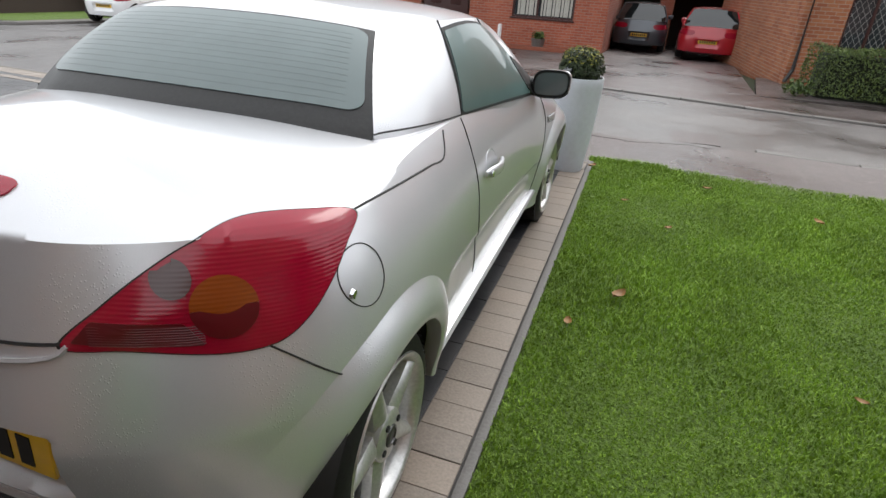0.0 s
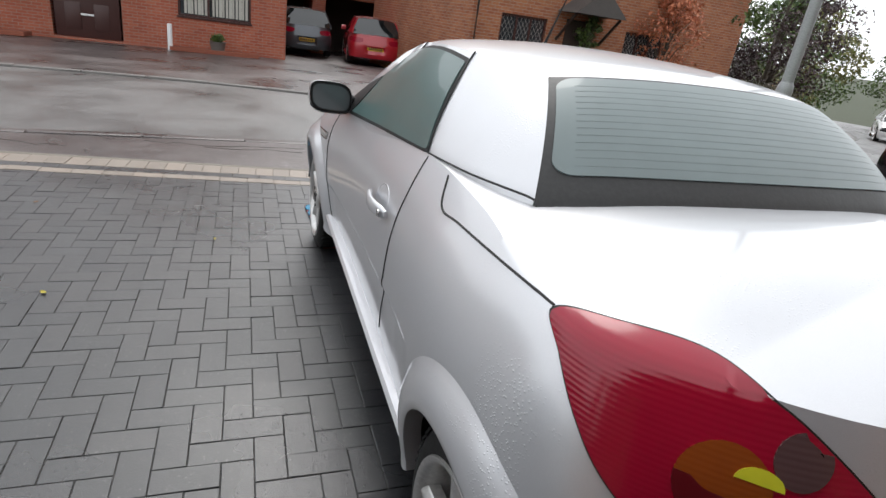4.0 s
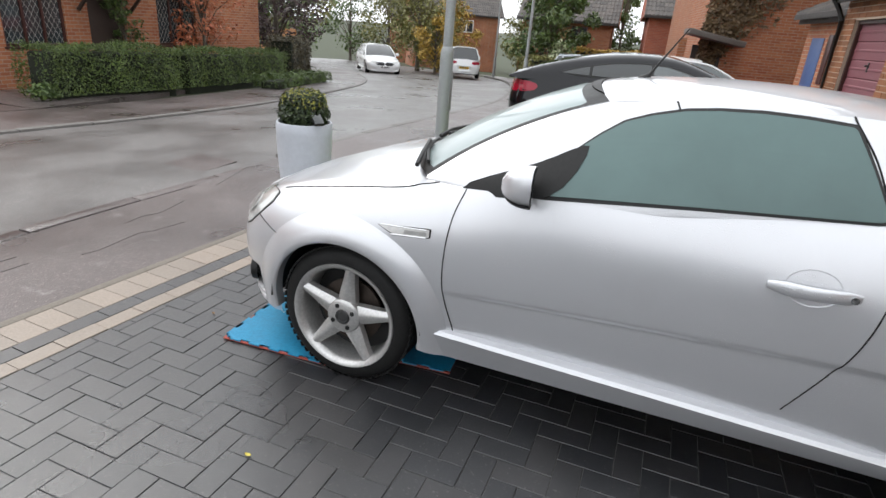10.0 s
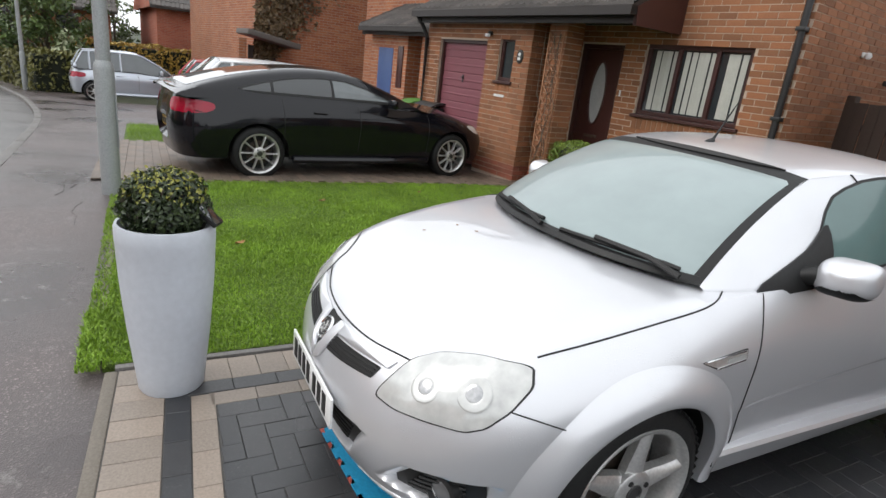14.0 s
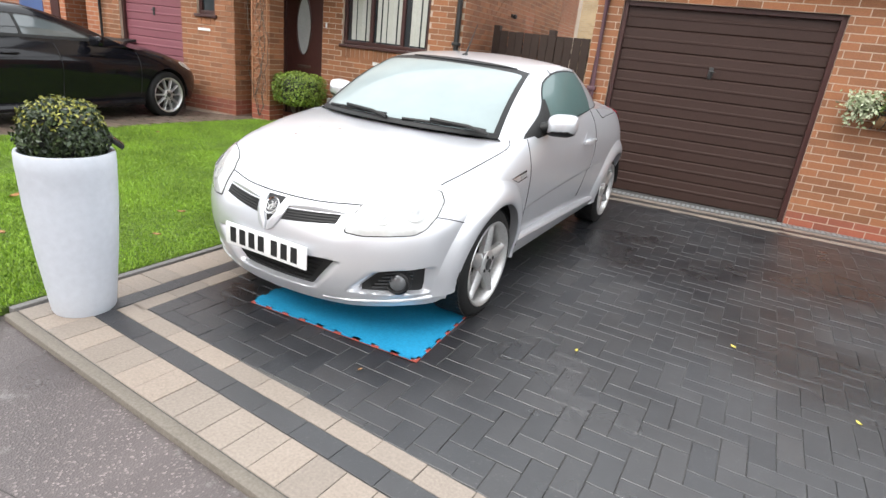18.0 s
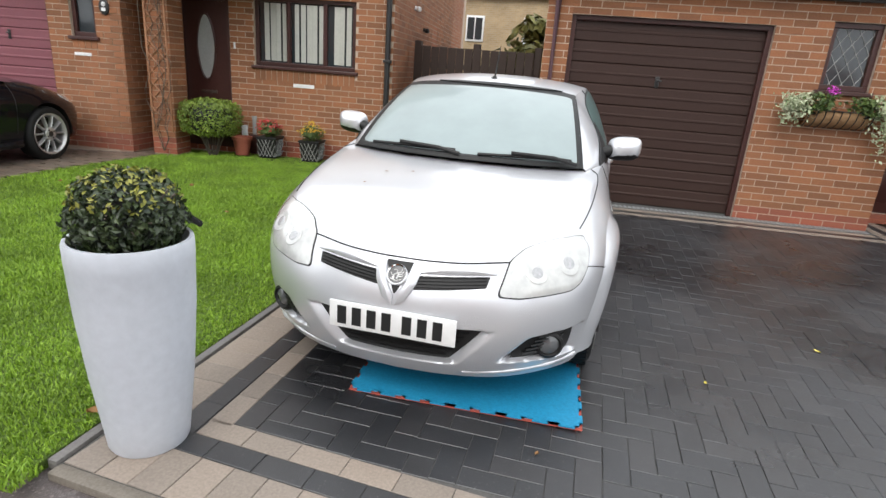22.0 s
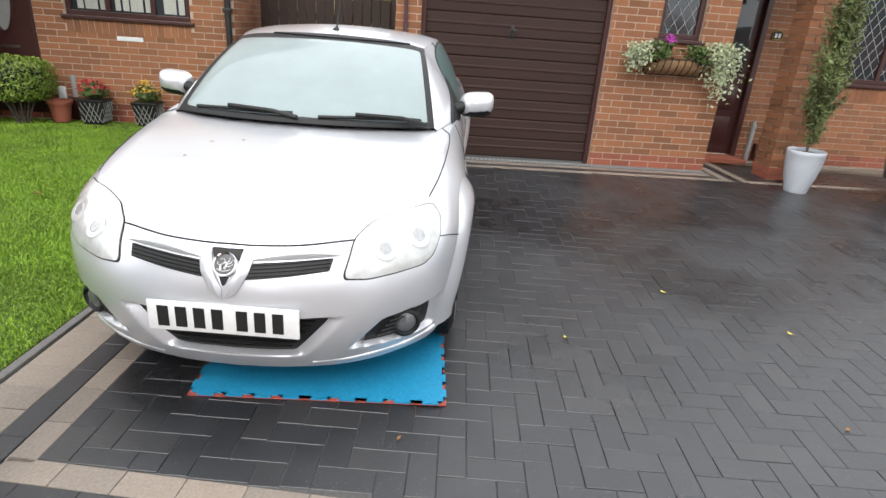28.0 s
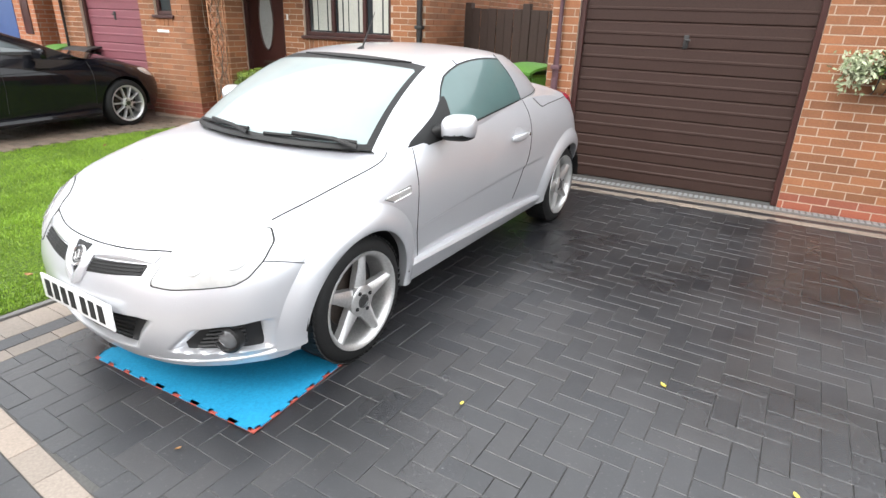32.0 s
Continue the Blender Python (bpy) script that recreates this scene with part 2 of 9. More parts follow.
frame_brown = surface("mahogany_frame", (0.035, 0.012, 0.010), (0.06, 0.020, 0.016), 9, (0.3, 0.45), bump_s=0.08)
dark_wood = surface("dark_stained_wood", (0.022, 0.013, 0.010), (0.048, 0.028, 0.020), 5, (0.6, 0.8), bump_s=0.4)
trellis_wood = surface("trellis_wood", (0.27, 0.12, 0.06), (0.38, 0.19, 0.10), 9, (0.6, 0.8), bump_s=0.3)
orange_fence = surface("orange_fence_wood", (0.42, 0.17, 0.05), (0.55, 0.25, 0.08), 2, (0.6, 0.8), bump_s=0.3)
roof_tile = surface("grey_brown_roof_tile", (0.055, 0.05, 0.048), (0.11, 0.098, 0.09), 4, (0.6, 0.85), bump_s=0.3, per="island")
# fascias' own colour; also painted darkness for house insides and a doorway
fascia_and_inside_black = surface("dark_fascia_and_unlit_inside", (0.014, 0.011, 0.010), (0.03, 0.023, 0.020), 6, (0.4, 0.6))
purple_pipe = surface("plum_drainpipe", (0.085, 0.04, 0.05), (0.12, 0.06, 0.07), 6, (0.4, 0.6))
black_pipe = surface("black_drainpipe", grey(0.012), grey(0.022), 6, (0.35, 0.5))
net_curtain = surface("white_blind", (0.36, 0.36, 0.32), (0.52, 0.51, 0.46), 6, (0.8, 0.95))
galv = surface("galvanised_steel", (0.25, 0.265, 0.27), (0.38, 0.395, 0.40), 5, (0.45, 0.65), 0.35)
grey_plastic = surface("grey_plastic", (0.25, 0.25, 0.24), (0.36, 0.36, 0.35), 8, (0.4, 0.6))
white_plastic = plain("white_plastic", grey(0.72), 0.4)
terracotta = surface("terracotta", (0.26, 0.07, 0.04), (0.36, 0.11, 0.065), 9, (0.65, 0.85), bump_s=0.3)
bin_green = surface("green_bin_plastic", (0.05, 0.16, 0.02), (0.09, 0.24, 0.035), 6, (0.4, 0.6))
bin_black = surface("black_bin_plastic", grey(0.015), grey(0.03), 6, (0.4, 0.6))
soil = surface("dark_soil", (0.018, 0.012, 0.008), (0.045, 0.03, 0.02), 25, (0.85, 0.95), bump_s=0.8, bump_d=0.02)
mossy_edge = surface("mossy_edging", (0.105, 0.090, 0.070), (0.20, 0.175, 0.145), 9, (0.5, 0.75), bump_s=0.5)
kerb_stone = surface("kerb_concrete", (0.10, 0.094, 0.088), (0.17, 0.16, 0.15), 6, (0.45, 0.7), bump_s=0.4)
coir = surface("coir_liner", (0.30, 0.17, 0.08), (0.42, 0.26, 0.13), 40, (0.8, 0.95), bump_s=0.6)
bark = surface("tree_bark", (0.06, 0.05, 0.04), (0.13, 0.105, 0.08), 20, (0.8, 0.95), bump_s=0.7, bump_d=0.01)


def leaf_mat(name, a, b, rough=0.5):
    m, nt, bs = node_mat(name)
    g = nt.nodes.new("ShaderNodeNewGeometry")
    c = mixc(nt, g.outputs["Random Per Island"], a, b)
    v = mixc(nt, 1.0, c, ramp(nt, noise_tex(nt, coords(nt), 2.2, 3), [(0.3, grey(0.7)), (0.75, grey(1.25))]), "MULTIPLY")
    put(nt, v, bs.inputs["Base Color"])
    bs.inputs["Roughness"].default_value = rough
    bs.inputs["Subsurface Weight"].default_value = 0.0
    return m


leaf_box = leaf_mat("box_ball_leaf", (0.012, 0.022, 0.010), (0.05, 0.075, 0.022), 0.4)
leaf_yellow = leaf_mat("box_new_leaf", (0.16, 0.17, 0.025), (0.28, 0.27, 0.04))
leaf_shrub = leaf_mat("bright_shrub_leaf", (0.085, 0.15, 0.018), (0.24, 0.32, 0.04))
leaf_hedge = leaf_mat("privet_hedge_leaf", (0.032, 0.060, 0.012), (0.13, 0.185, 0.035))
leaf_brown_hedge = leaf_mat("brown_hedge_leaf", (0.045, 0.035, 0.018), (0.10, 0.085, 0.04))
leaf_tree = leaf_mat("green_tree_leaf", (0.03, 0.06, 0.012), (0.10, 0.15, 0.03))
leaf_olive = leaf_mat("olive_tree_leaf", (0.09, 0.095, 0.02), (0.20, 0.19, 0.05))
leaf_gold = leaf_mat("golden_tree_leaf", (0.26, 0.16, 0.02), (0.44, 0.29, 0.04))
leaf_purple = leaf_mat("purple_tree_leaf", (0.028, 0.014, 0.016), (0.07, 0.035, 0.036))
leaf_orange = leaf_mat("orange_tree_leaf", (0.36, 0.085, 0.035), (0.52, 0.19, 0.09))
leaf_conifer = leaf_mat("conifer_leaf", (0.075, 0.105, 0.028), (0.20, 0.23, 0.08))
leaf_variegated = leaf_mat("variegated_leaf", (0.22, 0.28, 0.13), (0.55, 0.58, 0.40))
leaf_ivy = leaf_mat("brown_creeper_leaf", (0.075, 0.045, 0.02), (0.17, 0.11, 0.05))
petal_red = leaf_mat("red_petal", (0.45, 0.02, 0.03), (0.62, 0.07, 0.08))
petal_yellow = leaf_mat("yellow_petal", (0.60, 0.32, 0.03), (0.72, 0.5, 0.05))
petal_magenta = leaf_mat("magenta_petal", (0.50, 0.03, 0.42), (0.62, 0.08, 0.55))
petal_pink = leaf_mat("pink_petal", (0.60, 0.25, 0.28), (0.70, 0.40, 0.42))
dead_leaf = leaf_mat("fallen_leaf", (0.16, 0.055, 0.02), (0.36, 0.20, 0.06))
leaf_pale_yellow = leaf_mat("fallen_yellow_leaf", (0.50, 0.42, 0.05), (0.62, 0.52, 0.10))


def wet_asphalt(name, a, b, puddle=0.5, gravel=140.0, lichen=0.0):
    """Worn asphalt, wet in patches, with pale chippings."""
    m, nt, bs = node_mat(name)
    v = coords(nt)
    big, mid = noise_tex(nt, v, 0.7, 5), noise_tex(nt, v, 7, 5)
    chip = nt.nodes.new("ShaderNodeTexVoronoi")
    chip.inputs["Scale"].default_value = gravel
    put(nt, v, chip.inputs["Vector"])
    c = mixc(nt, mid, a, b)
    stones = ramp(nt, chip.outputs["Color"], [(0.72, grey(0.0)), (0.95, grey(0.7))])
    c = mixc(nt, stones, c, tuple(min(1, x * 3.0) for x in b))
    wet = ramp(nt, big, [(puddle - 0.16, grey(0.0)), (puddle + 0.14, grey(1.0))])
    c = mixc(nt, wet, c, tuple(x * 0.72 for x in a))
    if lichen:
        c = mixc(nt, ramp(nt, noise_tex(nt, v, 5.5, 6, 0.7), [(0.60, grey(0.0)), (0.72, grey(lichen))]), c, (0.24, 0.225, 0.215))
    put(nt, c, bs.inputs["Base Color"])
    put(nt, ramp(nt, wet, [(0.0, grey(0.5)), (1.0, grey(0.22))]), bs.inputs["Roughness"])
    bump(nt, bs, chip.outputs["Distance"], 0.4, 0.004)
    return m


road_m = wet_asphalt("road_asphalt", (0.095, 0.090, 0.088), (0.150, 0.142, 0.138), 0.55)
path_m = wet_asphalt("path_asphalt", (0.078, 0.064, 0.062), (0.128, 0.106, 0.102), 0.52, lichen=0.75)


def ground_mat():
    m, nt, bs = node_mat("lawn_ground")
    v = coords(nt)
    c = mixc(nt, noise_tex(nt, v, 1.6, 5), (0.075, 0.14, 0.010), (0.14, 0.23, 0.018))
    c = mixc(nt, ramp(nt, noise_tex(nt, v, 45, 4), [(0.35, grey(0.0)), (0.7, grey(0.7))]), c, (0.035, 0.06, 0.008))
    put(nt, c, bs.inputs["Base Color"])
    bs.inputs["Roughness"].default_value = 0.85
    bump(nt, bs, noise_tex(nt, v, 70, 4), 1.0, 0.03)
    return m


lawn_m = ground_mat()
rough_grass = surface("rough_field", (0.022, 0.03, 0.012), (0.05, 0.06, 0.025), 0.8, (0.8, 0.95), bump_s=0.4)
blade_m = leaf_mat("grass_blade", (0.112, 0.215, 0.012), (0.27, 0.425, 0.034), 0.55)


def far_brick(name, a, b, joint):
    """Brickwork seen from across a street."""
    m, nt, bs = node_mat(name)
    tc = nt.nodes.new("ShaderNodeTexCoord")
    sep = nt.nodes.new("ShaderNodeSeparateXYZ")
    put(nt, tc.outputs["Object"], sep.inputs["Vector"])
    add = nt.nodes.new("ShaderNodeMath")
    add.operation = "ADD"
    put(nt, sep.outputs["X"], add.inputs[0])
    put(nt, sep.outputs["Y"], add.inputs[1])
    com = nt.nodes.new("ShaderNodeCombineXYZ")
    put(nt, add.outputs["Value"], com.inputs["X"])
    put(nt, sep.outputs["Z"], com.inputs["Y"])
    br = nt.nodes.new("ShaderNodeTexBrick")
    for k, val in (("Scale", 1.0), ("Brick Width", 0.225), ("Row Height", 0.075), ("Mortar Size", 0.007), ("Bias", 0.0)):
        br.inputs[k].default_value = val
    br.inputs["Color1"].default_value, br.inputs["Color2"].default_value, br.inputs["Mortar"].default_value = (*a, 1), (*b, 1), (*joint, 1)
    put(nt, com.outputs["Vector"], br.inputs["Vector"])
    c = mixc(nt, 1.0, br.outputs["Color"], ramp(nt, noise_tex(nt, tc.outputs["Object"], 1.1, 5), [(0.3, grey(0.82)), (0.7, grey(1.1))]), "MULTIPLY")
    put(nt, c, bs.inputs["Base Color"])
    bs.inputs["Roughness"].default_value = 0.88
    bump(nt, bs, br.outputs["Fac"], -0.5, 0.006)
    return m


brick_far = far_brick("far_orange_brick", (0.27, 0.085, 0.038), (0.36, 0.135, 0.06), (0.33, 0.24, 0.18))
brick_far_red = far_brick("far_red_brick", (0.30, 0.075, 0.042), (0.38, 0.11, 0.06), (0.31, 0.2, 0.16))

# ---- shape helpers ----
def mesh_of(name, bm, material, smooth=True):
    me = bpy.data.meshes.new(name)
    bm.normal_update()
    bm.to_mesh(me)
    bm.free()
    me.materials.append(material)
    if smooth:
        me.shade_smooth()
        me.set_sharp_from_angle(angle=radians(38))
    return me


def part(name, bm, material, parent, label="", smooth=True):
    ob = new(name, mesh_of(name, bm, material, smooth))
    ob.parent = parent
    if label:
        ob["label"] = label
    return ob


def thing(name, label, category, at=(0, 0, 0), yaw=0.0, group="", kind=""):
    e = new(name)
    e.empty_display_size = 0.2
    e.matrix_world = pose(*at, 0, 0, yaw)
    return tagged(e, label, category, group, kind)


def solo(name, bm, material, label, category, at=(0, 0, 0), yaw=0.0, group="", kind="", smooth=True):
    ob = new(name, mesh_of(name, bm, material, smooth))
    ob.matrix_world = pose(*at, 0, 0, yaw)
    return tagged(ob, label, category, group, kind)


def B():
    return bmesh.new()


def box(bm, x0, x1, y0, y1, z0, z1, bevel=0.0, m=None):
    vs = bmesh.ops.create_cube(bm, size=1.0)["verts"]
    for v in vs:
        v.co = Vector(((x0 + x1) / 2 + v.co.x * (x1 - x0), (y0 + y1) / 2 + v.co.y * (y1 - y0), (z0 + z1) / 2 + v.co.z * (z1 - z0)))
    if bevel:
        es = list({e for v in vs for e in v.link_edges})
        r = bmesh.ops.bevel(bm, geom=es, offset=bevel, segments=2, affect="EDGES", profile=0.5)
        vs = list({v for f in r["faces"] for v in f.verts})
    if m is not None:
        for v in vs:
            v.co = m @ v.co
    return bm


def lathe(bm, profile, n=32, m=Matrix(), cap=True):
    """Turn (radius, height) pairs round z."""
    rings = []
    for r, z in profile:
        rings.append([bm.verts.new(m @ Vector((r * math.cos(2 * math.pi * k / n), r * math.sin(2 * math.pi * k / n), z))) for k in range(n)])
    for a, b in zip(rings, rings[1:]):
        for k in range(n):
            bm.faces.new((a[k], a[(k + 1) % n], b[(k + 1) % n], b[k]))
    if cap:
        if profile[0][0] > 1e-4:
            bm.faces.new(rings[0][::-1])
        if profile[-1][0] > 1e-4:
            bm.faces.new(rings[-1])
    return bm


def tube(bm, pts, r, n=8, cap=True, r_end=None):
    """A round tube along points."""
    pts = [Vector(p) for p in pts]
    rings = []
    up = Vector((0.0137, 0.021, 1.0))
    for i, p in enumerate(pts):
        d = (pts[min(i + 1, len(pts) - 1)] - pts[max(i - 1, 0)]).normalized()
        a = d.cross(up)
        if a.length < 1e-3:
            a = d.cross(Vector((1, 0.1, 0)))
        a.normalize()
        b = d.cross(a)
        rr = r if r_end is None else r + (r_end - r) * i / max(1, len(pts) - 1)
        rings.append([bm.verts.new(p + rr * (math.cos(2 * math.pi * k / n) * a + math.sin(2 * math.pi * k / n) * b)) for k in range(n)])
    for a, b in zip(rings, rings[1:]):
        for k in range(n):
            bm.faces.new((a[k], a[(k + 1) % n], b[(k + 1) % n], b[k]))
    if cap:
        bm.faces.new(rings[0][::-1])
        bm.faces.new(rings[-1])
    return bm


def grid(bm, rows, close_u=False):
    """Faces over a grid of points."""
    vs = [[bm.verts.new(p) for p in row] for row in rows]
    for a, b in zip(vs, vs[1:]):
        k = len(a)
        for i in range(k if close_u else k - 1):
            bm.faces.new((a[i], a[(i + 1) % k], b[(i + 1) % k], b[i]))
    return vs


def prism(bm, outline, z0, z1, m=Matrix()):
    """An upright solid over a plan outline, counter-clockwise."""
    lo = [bm.verts.new(m @ Vector((x, y, z0))) for x, y in outline]
    hi = [bm.verts.new(m @ Vector((x, y, z1))) for x, y in outline]
    n = len(outline)
    bm.faces.new(lo[::-1])
    bm.faces.new(hi)
    for i in range(n):
        bm.faces.new((lo[i], lo[(i + 1) % n], hi[(i + 1) % n], hi[i]))
    return bm


def spline(keys, n):
    """Catmull-Rom through keys, rows of numbers, resampled evenly by length of the first two or three values."""
    k = np.array(keys, float)
    t = np.arange(len(k))
    fine = np.linspace(0, len(k) - 1, 40 * len(k))
    out = []
    for u in fine:
        i = min(int(u), len(k) - 2)
        f = u - i
        p1, p2 = k[i], k[i + 1]
        p0 = k[i - 1] if i > 0 else 2 * p1 - p2
        p3 = k[i + 2] if i + 2 < len(k) else 2 * p2 - p1
        out.append(0.5 * (2 * p1 + (p2 - p0) * f + (2 * p0 - 5 * p1 + 4 * p2 - p3) * f * f + (3 * p1 - p0 - 3 * p2 + p3) * f ** 3))
    out = np.array(out)
    w = min(3, out.shape[1])
    s = np.r_[0, np.cumsum(np.linalg.norm(np.diff(out[:, :w], axis=0), axis=1))]
    want = np.linspace(0, s[-1], n)
    return np.stack([np.interp(want, s, out[:, c]) for c in range(out.shape[1])], 1)


def raw(name, verts, faces, material, smooth=False):
    me = bpy.data.meshes.new(name)
    me.from_pydata(verts, [], faces)
    me.materials.append(material)
    if smooth:
        me.shade_smooth()
    me.update()
    return me


def leaves(points, normals, size, jitter=0.35, seed=1, long=1.6):
    """Vertices and faces of many small folded leaves at the points."""
    rng = np.random.default_rng(seed)
    n = len(points)
    nm = np.array(normals) + rng.normal(0, jitter, (n, 3))
    nm /= np.linalg.norm(nm, axis=1)[:, None] + 1e-9
    a = np.cross(nm, rng.normal(0, 1, (n, 3)))
    a /= np.linalg.norm(a, axis=1)[:, None] + 1e-9
    b = np.cross(nm, a)
    s = size * rng.uniform(0.65, 1.3, n)[:, None]
    p = np.array(points)
    tip, base = p + a * s * long / 2, p - a * s * long / 2
    l, r = p + b * s * 0.42 + nm * s * 0.14, p - b * s * 0.42 + nm * s * 0.14
    verts = np.stack([base, r, tip, l], 1).reshape(-1, 3)
    f = np.arange(n)[:, None] * 4
    faces = np.concatenate([f + [0, 1, 2], f + [0, 2, 3]])
    return verts, faces


def leaf_part(name, pts, nms, size, material, parent, seed=1, jitter=0.35, label="", long=1.6):
    v, f = leaves(pts, nms, size, jitter, seed, long)
    ob = new(name, raw(name, v.tolist(), f.tolist(), material))
    ob.parent = parent
    ob["kind"] = "stuff"
    if label:
        ob["label"] = label
    return ob

# ---- ground, road, paths ----
def gz(x, y):
    """The land falls gently away from the drive."""
    d = math.hypot(x, y - 2.5)
    return -0.044 * max(0.0, min(d, 70.0) - 5.5)


def drape(bm, lift):
    for v in bm.verts:
        v.co.z = gz(v.co.x, v.co.y) + lift


def sheet(name, outline, z, material, thick=0.12, kind="structure"):
    """A flat bed with an upright rim."""
    bm = B()
    prism(bm, outline, z - thick, z)
    bmesh.ops.triangulate(bm, faces=[f for f in bm.faces if len(f.verts) > 4])
    for v in bm.verts:
        v.co.z += gz(v.co.x, v.co.y)
    ob = new(name, mesh_of(name, bm, material, False))
    ob["kind"] = kind
    return ob


NEAR_KERB = [(-60, 2.6), (-30, 3.6), (-12, 4.5), (-8, 4.85), (-4, 5.1), (0, 5.4), (4, 5.3), (8, 5.45), (11.5, 5.7), (15.2, 6.3), (20, 7.4), (28, 9.8), (34, 13.2), (40, 19), (48, 32)]
FAR_KERB = [(-10.6, 34), (-10.3, 16.5), (-9.4, 12.8), (-7.9, 10.8), (-6, 9.8), (-3.5, 9.5), (-1.4, 9.2), (1, 8.7), (4, 8.5), (7.3, 8.95), (12.3, 10.3), (16, 11.7), (20, 14), (26, 18.5), (33, 26), (40, 38)]
SIDE_KERB = [(-60, 9.5), (-25, 10.6), (-18.5, 11.4), (-16.9, 12.6), (-17.2, 17), (-19.5, 24), (-25, 40)]
near_k = spline(NEAR_KERB, 110)[:, :2]
far_k = spline(FAR_KERB, 100)[:, :2]
side_k = spline(SIDE_KERB, 70)[:, :2]

bm = B()
rings = [0.5, 4, 5.5, 8, 11, 15, 20, 28, 40, 55, 70, 120, 400, 1500]
grid(bm, [[(r * math.cos(a), 2.5 + r * math.sin(a), 0) for a in np.linspace(0, 2 * math.pi, 73)[:-1]] for r in rings], True)
drape(bm, -0.16)
ground = new("ground", mesh_of("ground", bm, rough_grass, True))
ground["kind"] = "structure"


def band(name, a, b, lift_a, lift_b, material, n=6):
    """A draped strip between two lines of the same count."""
    bm = B()
    rows = []
    for p, q in zip(a, b):
        rows.append([(p[0] + (q[0] - p[0]) * s, p[1] + (q[1] - p[1]) * s, gz(p[0] + (q[0] - p[0]) * s, p[1] + (q[1] - p[1]) * s) + lift_a + (lift_b - lift_a) * s) for s in np.linspace(0, 1, n)])
    grid(bm, rows)
    bmesh.ops.recalc_face_normals(bm, faces=bm.faces)
    if sum(f.normal.z for f in bm.faces) < 0:
        bmesh.ops.reverse_faces(bm, faces=bm.faces)
    ob = new(name, mesh_of(name, bm, material, False))
    ob["kind"] = "structure"
    return ob


def resample(pts, n):
    pts = np.array(pts)
    s = np.r_[0, np.cumsum(np.linalg.norm(np.diff(pts, axis=0), axis=1))]
    w = np.linspace(0, s[-1], n)
    return np.stack([np.interp(w, s, pts[:, c]) for c in (0, 1)], 1)


# main road: between the near kerb and the far side (side road mouth bridged), then the side road
far_edge = np.concatenate([side_k[side_k[:, 1] < 11.6], far_k[far_k[:, 1] < 11.0][:0], far_k[int(np.argmin(np.abs(far_k[:, 1] - 10.6) + (far_k[:, 0] > 0) * 9)):]])
road = band("road", resample(near_k, 140), resample(far_edge, 140), -0.07, -0.07, road_m, 14)
k0 = int(np.argmin(np.abs(far_k[:, 1] - 10.6) + (far_k[:, 0] > 0) * 9))
band("side_road", resample(side_k[side_k[:, 1] > 11.0], 40), resample(far_k[:k0 + 1][::-1], 40), -0.066, -0.066, road_m, 8)


def kerb_line(name, pts, side, top=0.02, width=0.125, label=""):
    """A kerb of stones 0.9 m long beside a line; the drop shows on the road side."""
    t = tagged(new(name), label, "kerb", kind="structure")
    pts = np.array(pts)
    s = np.r_[0, np.cumsum(np.linalg.norm(np.diff(pts, axis=0), axis=1))]
    for k in range(int(s[-1] / 0.92)):
        a, b = ([np.interp(q, s, pts[:, c]) for c in (0, 1)] for q in (k * 0.92 + 0.006, k * 0.92 + 0.914))
        d = Vector((b[0] - a[0], b[1] - a[1], gz(*b) - gz(*a)))
        if a[0] ** 2 + (a[1] - 4) ** 2 > 34 ** 2:
            continue
        m = Matrix.Translation((a[0], a[1], gz(*a))) @ d.to_track_quat("X", "Z").to_matrix().to_4x4()
        low = -0.045 if (name == "kerb_near" and -9.5 < a[0] < 1.6) or False else (-0.038 if name == "kerb_far" else top)
        bm = B()
        y0, y1 = (0, width) if side > 0 else (-width, 0)
        box(bm, 0, d.length, y0, y1, -0.14, low + random.uniform(-0.004, 0.004), 0.012, m)
        part("kerb_stone", bm, kerb_stone if low > 0 or name == "kerb_far" else path_m, t)
    return t


kerb_line("kerb_near", near_k, -1, label="worn concrete kerb between road and pavement")
kerb_line("kerb_far", far_k, 1, label="worn concrete kerb on the far side of the road")
kerb_line("kerb_side", side_k, 1, label="concrete kerb of the side road")


def front_line(x):
    return 4.03 - 0.055 * x if x < 0.95 else 4.09 - 0.008 * (x - 0.95)


a = [p for p in near_k if -40 < p[0] < 36]
inner = [(x, y - 0.125) for x, y in a]
outer = [(x, front_line(x) if x < 18 else y - 1.9) for x, y in a]
bm = B()
rows = []
for (x, y), (_, b) in zip(inner, outer):
    drop = -0.055 if -9.5 < x < 1.6 else 0.015
    rows.append([(x, y, gz(x, y) + drop), (x, b + (y - b) * 0.6, gz(x, b) + min(0.0, drop * 0.65)), (x, b + 0.02, gz(x, b) + min(0.0, drop * 0.5)), (x, b - 0.25, gz(x, b) + min(-0.004, drop * 0.5))])
grid(bm, rows)
bmesh.ops.recalc_face_normals(bm, faces=bm.faces)
pavement_near = new("pavement_near", mesh_of("pavement_near", bm, path_m, False))
pavement_near["kind"] = "structure"


def offset(pts, w):
    out = []
    for i in range(len(pts)):
        d = pts[min(i + 1, len(pts) - 1)] - pts[max(i - 1, 0)]
        d = d / np.linalg.norm(d)
        out.append(pts[i] + np.array([-d[1], d[0]]) * w)
    return np.array(out)


